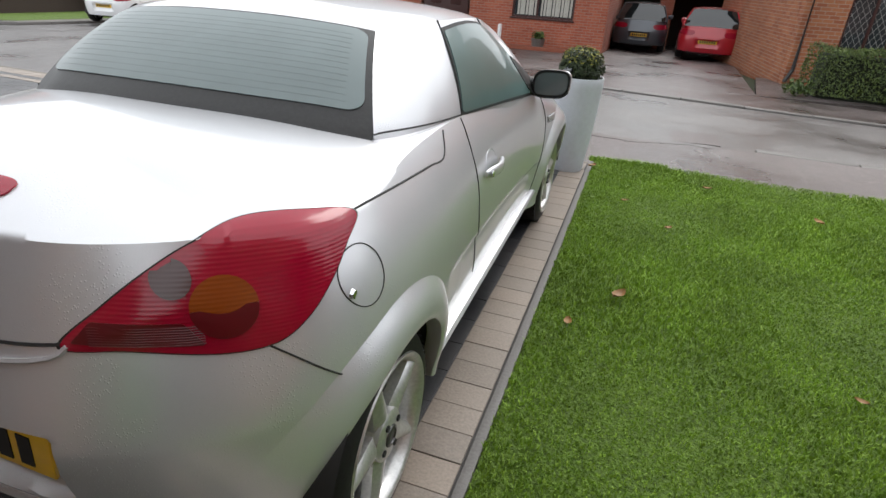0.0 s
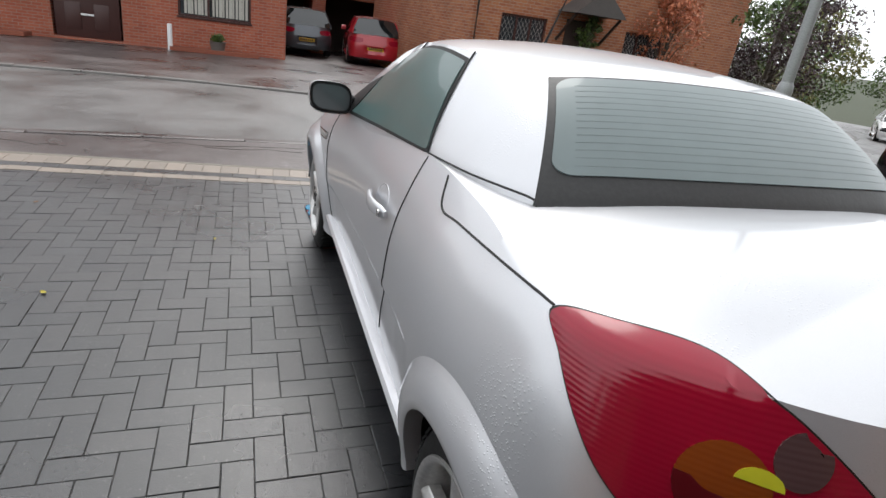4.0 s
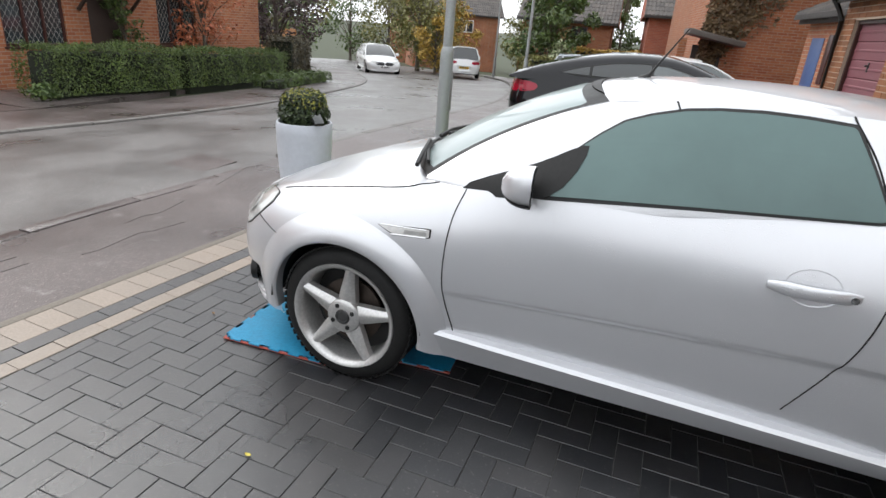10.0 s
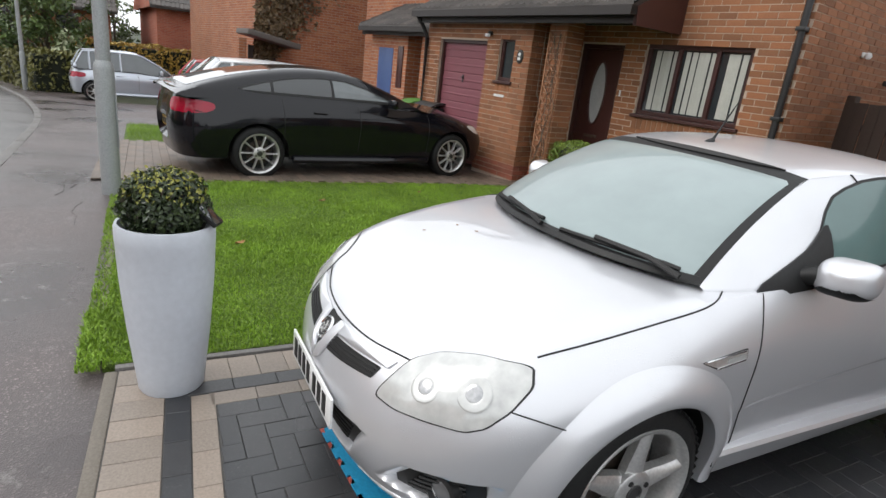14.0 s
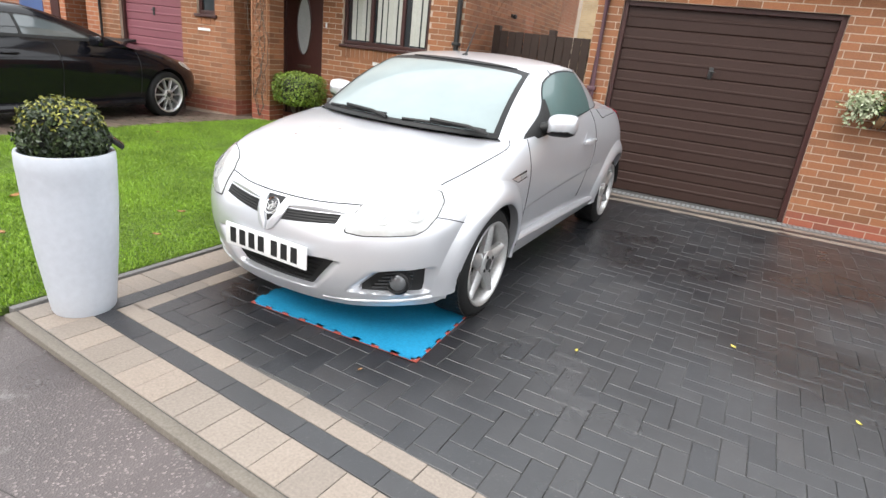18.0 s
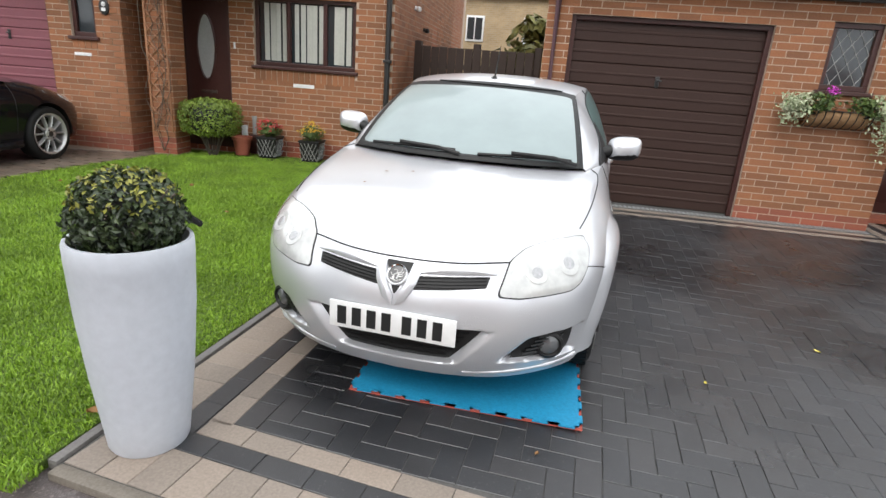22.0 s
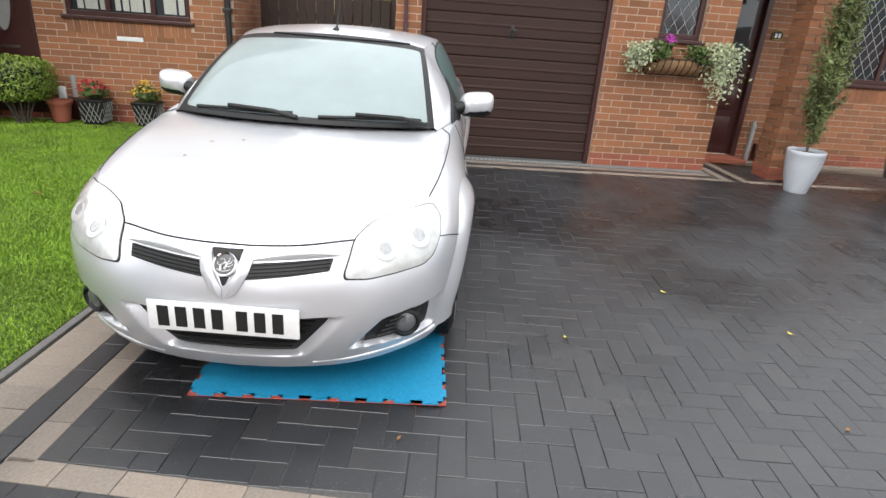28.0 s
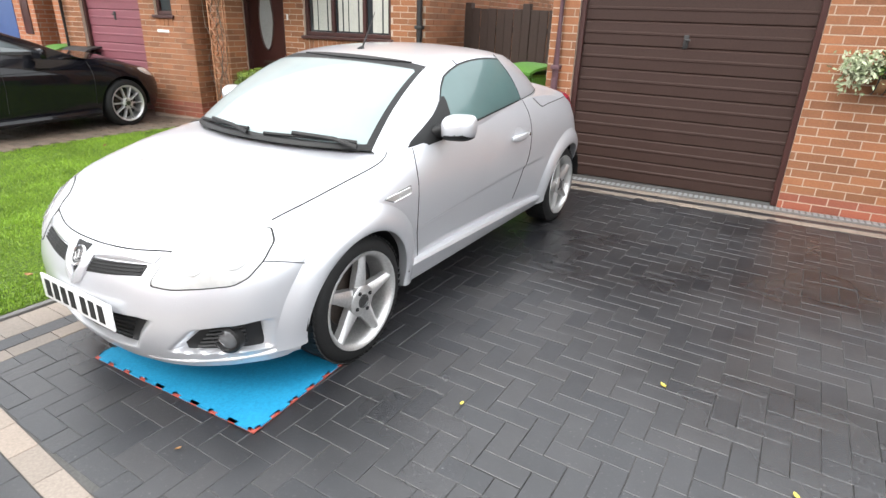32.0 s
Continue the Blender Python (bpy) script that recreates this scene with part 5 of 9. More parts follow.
fy = lay(hull, [(0, 3.3, 0.42)], FR, 0.0)[0].y
number_plate(fy + 0.004, 0.418, 1, plate_white, 0)
ry = lay(shell, [(0, -0.5, 0.52)], (0, 1, 0), 0.0)[0].y
number_plate(ry - 0.006, 0.515, -1, plate_yellow, 4)
# rear lower valance with its bright lip, exhaust
bm = B()
tube(bm, lay(shell, [(0.40 * s, -0.5, 0.352 - 0.022 * s * s) for s in np.linspace(-1, 1, 26)], (0, 1, 0), 0.002), 0.016, 8)
part("rear_lip", bm, silver, hero)
bm = B()
tube(bm, [(0.28, -0.30, 0.30), (0.28, -0.555, 0.305)], 0.030, 14)
part("exhaust_tip", bm, dark_metal, hero)


# ---- wheels ----
def wheel_parts(parent, r=0.305, w=0.205, rim=0.232, spokes=5, mat=alloy, style="star", tread=True, turn=88):
    """A wheel about the local x axis, outside at -x."""
    m = Matrix.Rotation(radians(-90), 4, "Y")
    tyre = part("tyre", lathe(B(), [(rim - 0.004, -w / 2), (rim + 0.012, -w / 2 - 0.004), (r - 0.03, -w / 2 + 0.002), (r - 0.010, -w / 2 + 0.018), (r, -w / 2 + 0.045), (r, w / 2 - 0.045), (r - 0.010, w / 2 - 0.018), (r - 0.03, w / 2 - 0.002), (rim + 0.012, w / 2 + 0.004), (rim - 0.004, w / 2)], 64, m, False), rubber, parent)
    if tread:
        bm = B()
        for k in range(60):
            a = 2 * math.pi * k / 60
            for s in (-1, 1):
                mm = m @ Matrix.Rotation(a + 0.05 * s, 4, "Z") @ pose(r - 0.001, 0, s * 0.055, 0, 0, 0) @ Matrix.Rotation(0.35 * s, 4, "X")
                box(bm, -0.004, 0.0025, -0.011, 0.011, -0.032, 0.032, 0, mm)
        part("tread", bm, rubber, tyre)["kind"] = "stuff"
    part("rim", lathe(B(), [(rim + 0.006, w / 2 + 0.003), (rim + 0.004, w / 2 + 0.008), (rim - 0.006, w / 2 + 0.006), (rim - 0.016, w / 2 - 0.004), (rim - 0.024, w / 2 - 0.03), (rim - 0.030, w / 2 - 0.09), (rim - 0.03, -w / 2)], 56, m, False), mat, parent)
    part("brake_disc", lathe(B(), [(0.145, w / 2 - 0.085), (0.145, w / 2 - 0.075), (0.07, w / 2 - 0.07), (0, w / 2 - 0.07)], 32, m, False), rust_disc, parent)
    part("wheel_back", lathe(B(), [(rim - 0.02, w / 2 - 0.12), (0, w / 2 - 0.12)], 32, m, False), gap_black, parent)
    for k in range(spokes):
        a = 2 * math.pi * k / spokes + radians(turn)
        bm = B()
        prof = ((0.036, 0.040, -0.006), (0.070, 0.041, -0.004), (0.11, 0.036, -0.003), (0.15, 0.029, -0.002), (0.19, 0.024, -0.002), (rim - 0.010, 0.022, -0.002)) if style == "star" else ((0.04, 0.016, 0.0), (0.09, 0.011, 0.0), (0.15, 0.010, -0.002), (rim - 0.012, 0.013, -0.006))
        rows = []
        for rad, hw, dz in prof:
            z = w / 2 + dz - 0.002
            rows.append([m @ Matrix.Rotation(a, 4, "Z") @ Vector((rad, y, zz)) for y, zz in ((-hw * 1.05, z - 0.045), (-hw, z - 0.016), (-hw * 0.38, z - 0.001), (0, z + 0.001), (hw * 0.38, z - 0.001), (hw, z - 0.016), (hw * 1.05, z - 0.045))])
        grid(bm, rows)
        bmesh.ops.recalc_face_normals(bm, faces=bm.faces)
        part("spoke", bm, mat, parent)
    hub = part("hub", lathe(B(), [(0.080, w / 2 - 0.04), (0.076, w / 2 - 0.006), (0.066, w / 2 + 0.001), (0.034, w / 2 + 0.002)], 28, m, False), mat, parent)
    part("hub_cap", lathe(B(), [(0.034, w / 2 - 0.002), (0.032, w / 2 + 0.006), (0.024, w / 2 + 0.008), (0.022, w / 2 + 0.004), (0, w / 2 + 0.005)], 24, m, False), badge_grey, parent)
    for k in range(4):
        a = 2 * math.pi * k / 4 + 0.5
        part("wheel_bolt", lathe(B(), [(0.011, w / 2 - 0.004), (0.010, w / 2 + 0.006), (0, w / 2 + 0.007)], 6, m @ pose(0.052 * math.cos(a), 0.052 * math.sin(a), 0), True), gap_black, parent)


def wheel(car, x, y, z, side, steer=0.0, **kw):
    e = new("wheel")
    e.parent = car
    e.matrix_local = pose(x, y, z, 0, 0, steer + (0 if side < 0 else 180))
    wheel_parts(e, **kw)
    return e


for side in (-1, 1):
    wheel(hero, side * 0.69, HUB_F, 0.305, side, turn=66)
    wheel(hero, side * 0.685, HUB_R, 0.305, side)

# ---- houses ----
COURSE, BL = 0.075, 0.225
near_bricks = []
brick_mesh = None


def cells(u0, u1, z0, z1, holes):
    us = sorted({u0, u1, *[min(max(h[k], u0), u1) for h in holes for k in (0, 1)]})
    zs = sorted({z0, z1, *[min(max(h[k], z0), z1) for h in holes for k in (2, 3)]})
    for a, b in zip(us, us[1:]):
        for c, d in zip(zs, zs[1:]):
            cu, cz = (a + b) / 2, (c + d) / 2
            if b - a > 1e-4 and d - c > 1e-4 and not any(h[0] < cu < h[1] and h[2] < cz < h[3] for h in holes):
                yield a, b, c, d


def wall(name, m, u0, u1, z0, z1, holes=(), thick=0.22, material=None, label="", parent=None):
    """A wall with openings through it; its outer face lies in the plane v = 0 of m."""
    bm = B()
    for a, b, c, d in cells(u0, u1, z0, z1, holes):
        box(bm, a, b, -thick, 0, c, d, 0, m)
    bmesh.ops.remove_doubles(bm, verts=bm.verts, dist=0.0005)
    ob = new(name, mesh_of(name, bm, material or mortar, False))
    if parent:
        ob.parent = parent
    else:
        ob["kind"] = "structure"
    if label:
        ob["label"] = label
    return ob


def bricks(owner, m, u0, u1, z0, z1, holes=(), red_below=0.0, near=None, soldier=()):
    """Stretcher-bond bricks proud of the mortar; those within near (u0, u1, z0, z1) are pieces of their own."""
    global brick_mesh
    rng = np.random.default_rng(int(abs(u0 * 100) + abs(z1 * 37)) + 5)
    lots = {"n": ([], []), "r": ([], [])}
    M = np.array(m)
    row = int(math.floor(z0 / COURSE))
    while row * COURSE < z1 - 0.02:
        za, zb = max(row * COURSE + 0.005, z0), min(row * COURSE + 0.07, z1)
        row += 1
        if zb - za < 0.02:
            continue
        x = math.floor(u0 / BL) * BL - (BL / 2 if row % 2 else 0)
        while x < u1:
            a, b = max(x + 0.005, u0), min(x + 0.22, u1)
            x += BL
            if b - a < 0.03:
                continue
            spans = [(a, b)]
            for h in holes:
                if h[2] < (za + zb) / 2 < h[3]:
                    nxt = []
                    for p, q in spans:
                        if q <= h[0] or p >= h[1]:
                            nxt.append((p, q))
                        else:
                            if h[0] - p > 0.03:
                                nxt.append((p, h[0]))
                            if q - h[1] > 0.03:
                                nxt.append((h[1], q))
                    spans = nxt
            for p, q in spans:
                out = 0.0035 + rng.uniform(-0.001, 0.0015)
                if near and near[0] < p and q < near[1] and near[2] < za and zb < near[3] and q - p > 0.2 and len(near_bricks) < 290:
                    if brick_mesh is None:
                        bm = B()
                        box(bm, -0.1075, 0.1075, -0.006, 0.0, -0.0325, 0.0325)
                        brick_mesh = mesh_of("brick", bm, brick_near, False)
                    ob = new("brick", brick_mesh)
                    ob.parent = owner
                    ob.matrix_world = m @ pose((p + q) / 2, out, (za + zb) / 2)
                    near_bricks.append(ob)
                    continue
                V, F = lots["r" if zb < red_below + 0.001 else "n"]
                k = len(V)
                for u in (p, q):
                    for v in (-0.002, out):
                        for z in (za, zb):
                            V.append((u, v, z))
                for f in ((0, 1, 3, 2), (4, 6, 7, 5), (0, 4, 5, 1), (2, 3, 7, 6), (1, 5, 7, 3), (0, 2, 6, 4)):
                    F.append(tuple(k + i for i in f))
    for key, mat in (("n", brick_rest), ("r", brick_red)):
        V, F = lots[key]
        if V:
            P = np.c_[np.array(V), np.ones(len(V))] @ M.T
            ob = new("bricks", raw("bricks", P[:, :3].tolist(), F, mat))
            ob.parent = owner
            ob["kind"] = "stuff"


def soldiers(owner, m, u0, u1, z0, z1):
    """A course of upright bricks over or under an opening."""
    V, F = [], []
    n = max(1, int((u1 - u0) / 0.075))
    w = (u1 - u0) / n
    for k in range(n):
        i = len(V)
        o = 0.007 + random.uniform(-0.001, 0.002)
        for u in (u0 + k * w + 0.005, u0 + (k + 1) * w - 0.005):
            for v in (-0.002, o):
                for z in (z0 + 0.004, z1 - 0.004):
                    V.append((u, v, z))
        for f in ((0, 1, 3, 2), (4, 6, 7, 5), (0, 4, 5, 1), (2, 3, 7, 6), (1, 5, 7, 3), (0, 2, 6, 4)):
            F.append(tuple(i + q for q in f))
    P = np.c_[np.array(V), np.ones(len(V))] @ np.array(m).T
    ob = new("soldier_course", raw("soldier_course", P[:, :3].tolist(), F, brick_rest))
    ob.parent = owner
    ob["kind"] = "stuff"


count_w = [0]


def window(m, u0, u1, z0, z1, lights=1, leaded=False, blind=None, frame=None, deep=0.07, sill=True, label="brown framed window", curtains=False, bar=0.055):
    """A casement window set back in its opening."""
    frame = frame or frame_brown
    count_w[0] += 1
    w = tagged(new("window_%d" % count_w[0]), label, "window", kind="structure")
    w.matrix_world = m

    def piece(name, a, b, v0, v1, c, d, mat, par, bev=0.006, lab=""):
        bm = B()
        box(bm, a, b, v0, v1, c, d, bev)
        ob = part(name, bm, mat, par, lab, False)
        return ob

    fr = piece("window_frame", u0, u1, -deep - 0.03, -deep + 0.03, z1 - bar, z1, frame, w)
    piece("frame_rail", u0, u1, -deep - 0.03, -deep + 0.03, z0, z0 + bar, frame, w)
    for a, b in ((u0, u0 + bar), (u1 - bar, u1)):
        piece("frame_stile", a, b, -deep - 0.03, -deep + 0.03, z0 + bar, z1 - bar, frame, w)
    n = lights if isinstance(lights, (list, tuple)) else [1.0] * lights
    tot = sum(n)
    x = u0 + bar
    W = u1 - u0 - 2 * bar
    for i, share in enumerate(n):
        xe = x + W * share / tot
        if i:
            piece("mullion", x - bar * 0.5, x + bar * 0.5, -deep - 0.028, -deep + 0.036, z0 + bar, z1 - bar, frame, w)
        piece("pane", x + 0.004, xe - 0.004, -deep - 0.012, -deep - 0.004, z0 + bar, z1 - bar, pane_glass, w, 0).visible_shadow = True
        if blind and (blind is True or blind[i]):
            for k in range(int((xe - x - 0.06) / 0.085)):
                bm = B()
                xx = x + 0.05 + k * 0.085
                box(bm, -0.0415, 0.0415, -0.0015, 0.0015, z0 + bar + 0.02, z1 - bar - 0.02, 0, pose(xx, -deep + 0.0005, 0, 0, 0, 12 + 10 * math.sin(k * 2.1)) @ Matrix.Diagonal((1, 0.3, 1, 1)))
                part("blind_slat", bm, net_curtain, w, "", False)
        if leaded:
            bm = B()
            hh, ww = z1 - z0 - 2 * bar, xe - x - 0.008
            step = 0.12
            for s in (1, -1):
                k = -hh
                while k < ww + hh:
                    a0, b0 = max(0, k), min(ww, k + hh * 0.62)
                    if b0 > a0:
                        za0, zb0 = (a0 - k) / 0.62, (b0 - k) / 0.62
                        zb0 = min(zb0, hh)
                        p0 = (x + 0.004 + (a0 if s > 0 else ww - a0), -deep + 0.001, z0 + bar + za0)
                        p1 = (x + 0.004 + (b0 if s > 0 else ww - b0), -deep + 0.001, z0 + bar + zb0)
                        tube(bm, [p0, p1], 0.004, 4)
                    k += step
            part("lead_came", bm, grey_plastic, w, "grey diamond lead lattice")
        x = xe
    if sill:
        piece("window_sill", u0 - 0.04, u1 + 0.04, -0.10, 0.035, z0 - 0.045, z0, frame, w, 0.008)
    return w


def tile_roof(owner, m, u0, u1, run, rise, base_v, base_z, pitch=0.30, wide=0.30, name="roof_tiles"):
    """Interlocking tiles on a slope that rises away from the eave, each tile proud of the one below."""
    V, F = [], []
    slope = math.hypot(run, rise)
    rows, cols = int(slope / pitch) + 1, int((u1 - u0) / wide) + 1
    c, s = run / slope, rise / slope
    for r in range(rows):
        for k in range(cols):
            a, b = u0 + k * wide, min(u0 + (k + 1) * wide, u1)
            if b - a < 0.05:
                continue
            d0, d1 = r * pitch, min((r + 1) * pitch + 0.05, slope)
            prof = ((0, 0.0), (0.12, 0.035), (0.3, 0.012), (0.5, 0.008), (0.62, 0.035), (0.8, 0.012), (1.0, 0.0))
            i = len(V)
            for d, lift in ((d0, 0.035), (d1, 0.012)):
                for q, h in prof:
                    hh = h + lift + random.uniform(0, 0.003)
                    V.append((a + (b - a) * q, base_v - d * c + 0 * hh, base_z + d * s + hh))
            n = len(prof)
            for j in range(n - 1):
                F.append((i + j, i + j + 1, i + n + j + 1, i + n + j))
            e = len(V)
            for q, h in prof:
                V.append((a + (b - a) * q, base_v - d0 * c, base_z + d0 * s - 0.01))
            for j in range(n - 1):
                F.append((e + j, e + j + 1, i + j + 1, i + j))
    P = np.c_[np.array(V), np.ones(len(V))] @ np.array(m).T
    ob = new(name, raw(name, P[:, :3].tolist(), F, roof_tile))
    ob.parent = owner
    ob["kind"] = "stuff"
    bm = B()
    o = [(u0, base_v + 0.02, base_z), (u1, base_v + 0.02, base_z), (u1, base_v - run, base_z + rise), (u0, base_v - run, base_z + rise)]
    vs = [bm.verts.new(m @ Vector(p)) for p in o] + [bm.verts.new(m @ Vector((p[0], p[1], p[2] - 0.10))) for p in o]
    for f in ((0, 1, 2, 3), (7, 6, 5, 4), (0, 4, 5, 1), (1, 5, 6, 2), (2, 6, 7, 3), (3, 7, 4, 0)):
        bm.faces.new([vs[k] for k in f])
    part("roof_board", bm, fascia_and_inside_black, owner)


def strip(name, m, u0, u1, v0, v1, z0, z1, mat, parent=None, bev=0.005, label="", cat=""):
    bm = B()
    box(bm, u0, u1, v0, v1, z0, z1, bev, m)
    if parent:
        return part(name, bm, mat, parent, label, False)
    ob = new(name, mesh_of(name, bm, mat, False))
    return tagged(ob, label, cat, kind="" if cat else "structure")


def garage_door(m, u0, u1, z1, panels, mat, label, deep=0.09, handle_u=None):
    d = tagged(new("garage_door"), label, "garage door", kind="structure")
    d.matrix_world = m
    h = (z1 - 0.05) / panels
    for a, b, c, e in ((u0, u0 + 0.05, 0, z1), (u1 - 0.05, u1, 0, z1), (u0 + 0.05, u1 - 0.05, z1 - 0.05, z1)):
        bm = B()
        box(bm, a, b, -deep - 0.02, -deep + 0.045, c, e, 0.004)
        part("door_frame", bm, frame_brown, d, "", False)
    for k in range(panels):
        bm = B()
        z = 0.012 + k * h
        # each panel: a raised face with a groove and a shallow mid ridge
        rows = []
        for u in (u0 + 0.05, u1 - 0.05):
            rows.append([(u, -deep + v, z + q * h) for v, q in ((-0.012, 0.0), (0.0, 0.05), (0.002, 0.45), (0.008, 0.49), (0.008, 0.56), (0.0, 0.60), (0.0, 0.93), (-0.012, 0.985), (-0.012, 1.0))])
        grid(bm, rows)
        bmesh.ops.recalc_face_normals(bm, faces=bm.faces)
        part("door_panel", bm, mat, d, "", False)
    hu = handle_u if handle_u is not None else (u0 + u1) / 2
    bm = B()
    box(bm, hu - 0.022, hu + 0.022, -deep, -deep + 0.012, 1.33, 1.45, 0.004)
    hd = part("handle_plate", bm, black_pipe, d, "black door handle plate")
    bm = B()
    tube(bm, [(hu, -deep + 0.01, 1.41), (hu, -deep + 0.05, 1.41), (hu - 0.04, -deep + 0.052, 1.405)], 0.009, 8)
    part("handle", bm, black_pipe, hd)
    return d


# === own house: brown garage, pier with a leaded window, recessed porch ===
HO = pose(0, -1.43, 0, 0, 0, 4.6)
G0, G1 = -2.32, -0.27
win_o = (-3.34, -2.86, 1.44, 2.10)
house = tagged(new("wall_garage"), "orange brick garage front of the house", "wall", kind="structure")
holes = [(G0, G1, -0.2, 2.03), win_o]
wall("wall_front_garage", HO, -3.71, 0.0, -0.3, 2.42, holes, 0.22, parent=house)
bricks(house, HO, -3.71, 0.0, 0.0, 2.40, [(G0, G1, -0.2, 2.13), (win_o[0], win_o[1], win_o[2], win_o[3])], 0.15, (-3.70, -2.33, 0.15, 1.6))
bricks(house, HO, G0, G1, 2.035, 2.13)
garage_door(HO, G0, G1, 2.03, 9, brown_pvc, "brown panelled up-and-over garage door, shut", handle_u=-1.27)
window(HO, *win_o, 1, True, label="small leaded window in a mahogany frame")
# end wall and body of the garage
HE = HO @ pose(0, 0, 0, 0, 0, -90)
bm = B()
box(bm, -0.22, -0.004, -7.0, -0.225, -0.3, 2.42, 0, HO)
part("garage_flank", bm, brick_far, house)
bm = B()
box(bm, -3.70, -3.49, -1.2, -0.225, -0.3, 2.42, 0, HO)
part("porch_flank", bm, brick_far, house)
bm = B()
bm.free()
tile_roof(house, HO, -4.9, 0.12, 2.6, 1.35, 0.22, 2.46)
strip("fascia", HO, -4.9, 0.10, 0.03, 0.06, 2.28, 2.46, fascia_and_inside_black, house)
strip("soffit", HO, -4.9, 0.10, -0.02, 0.045, 2.40, 2.425, fascia_and_inside_black, house)
bm = B()
tube(bm, [HO @ Vector((u, 0.115, 2.385)) for u in (-4.9, -2.4, 0.14)], 0.055, 12)
part("gutter", bm, purple_pipe, house, "dark plum gutter")
bm = B()
tube(bm, [HO @ Vector(p) for p in ((-0.10, 0.10, 2.36), (-0.10, 0.10, 2.28), (-0.105, 0.055, 2.2), (-0.105, 0.05, 1.0), (-0.105, 0.05, 0.04))], 0.034, 12)
dp = part("drainpipe", bm, purple_pipe, house, "plum downpipe")
for z in (2.22, 1.1, 0.4):
    bm = B()
    box(bm, -0.15, -0.06, 0.0, 0.09, z - 0.02, z + 0.02, 0.004, HO)
    part("pipe_bracket", bm, purple_pipe, dp)
# channel drain along the door
strip("channel_drain", HO, -3.7, -0.02, 0.02, 0.14, -0.02, 0.008, kerb_stone, None, 0.003)
ch = tagged(new("drain_grating"), "grey slotted drain grating along the wall", "drain", kind="structure")
for k in range(74):
    bm = B()
    u = -3.68 + k * 0.0495
    box(bm, u, u + 0.03, 0.035, 0.125, 0.0082, 0.0122, 0, HO)
    part("grating_bar", bm, galv, ch, "", False)

# porch recess and the front room beyond, all on one set-back wall; a brick pillar carries the porch roof
back_v = -0.80
HF = HO @ pose(0, back_v, 0)
fr = tagged(new("wall_front_room"), "orange brick front wall of the house behind the porch", "wall", kind="structure")
wf = (-6.75, -5.10, 1.07, 2.25)
dh_ = (-4.53, -3.75, 0.05, 2.1)
wall("wall_room", HF, -9.5, -3.5, -0.3, 2.6, [wf, dh_], 0.2, parent=fr)
bricks(fr, HF, -7.6, -3.73, 0.0, 2.6, [wf, dh_], 0.15, (-5.1, -3.73, 0.15, 1.6))
window(HF, *wf, 3, True, label="leaded window of the front room")
soldiers(fr, HF, wf[0], wf[1], 0.85, 1.02)
pil = tagged(new("porch_pillar"), "square orange brick pillar at the corner of the porch", "pillar")
PU, PV = -4.34, 0.28
part("core", box(B(), PU - 0.315, PU - 0.012, PV - 0.315, PV - 0.012, -0.1, 2.45, 0, HO), mortar, pil)
for row in range(32):
    for k in range(4):
        z = row * 0.075
        a, b = ((0, 0.215) if row % 2 else (0.11, 0.327)), (0, 0.1025)
        m4 = HO @ pose(PU - 0.1635, PV - 0.1635, 0, 0, 0, 90 * k)
        part("brick", box(B(), a[0] - 0.1635, a[1] - 0.1635 - 0.01, -0.1635, -0.0610, z + 0.005, z + 0.07, 0, m4), brick_red if row < 2 else brick_near, pil, "", False)
# front door, ajar porch step
door = tagged(new("door_1"), "dark brown front door in the recessed porch, shut", "door", kind="structure")
door.matrix_world = HO @ pose(0, back_v, 0)
for a, b, c, d2, v0, v1, nm in ((-4.53, -4.46, 0.05, 2.1, -0.1, 0.02, "door_frame"), (-3.82, -3.75, 0.05, 2.1, -0.1, 0.02, "door_frame"), (-4.46, -3.82, 2.03, 2.1, -0.1, 0.02, "door_frame"), (-4.46, -3.82, 0.07, 2.03, -0.09, -0.05, "door_leaf")):
    bm = B()
    box(bm, a, b, v0, v1, c, d2, 0.006)
    part(nm, bm, frame_brown, door, "", False)
for z0, z1 in ((0.2, 0.55), (0.65, 0.95)):
    bm = B()
    box(bm, -4.38, -3.90, -0.052, -0.04, z0, z1, 0.008)
    part("door_moulding", bm, frame_brown, door)
bm = B()
box(bm, -4.38, -3.90, -0.052, -0.046, 1.1, 1.95, 0.004)
part("door_glass", bm, pane_glass, door)
bm = B()
tube(bm, [(-3.93, -0.04, 1.03), (-3.93, -0.005, 1.03), (-4.03, -0.003, 1.03)], 0.010, 8)
part("door_handle", bm, chrome, door)
strip("porch_step", HO @ pose(0, back_v, 0), -4.55, -3.72, 0.0, 0.28, 0.0, 0.06, brick_red)
# house number sign, characters as a bar
sg = thing("number_sign", "small black house sign with a gold rim", "sign")
bm = B()
prof = [(-0.075, -0.05), (0.075, -0.05), (0.075, 0.035), (0.045, 0.045), (0.03, 0.065), (-0.03, 0.065), (-0.045, 0.045), (-0.075, 0.035)]
prism(bm, prof, 0.0, 0.012, HF @ pose(-4.68, 0.006, 1.57) @ Matrix(((1, 0, 0, 0), (0, 0, 1, 0), (0, 1, 0, 0), (0, 0, 0, 1))))
bmesh.ops.recalc_face_normals(bm, faces=bm.faces)
part("sign_board", bm, gap_black, sg, "", False)
bm = B()
tube(bm, [HF @ Vector((-4.68 + x * 0.93, 0.020, 1.57 + z * 0.93)) for x, z in prof + prof[:1]], 0.0035, 5)
part("sign_rim", bm, plate_yellow, sg)
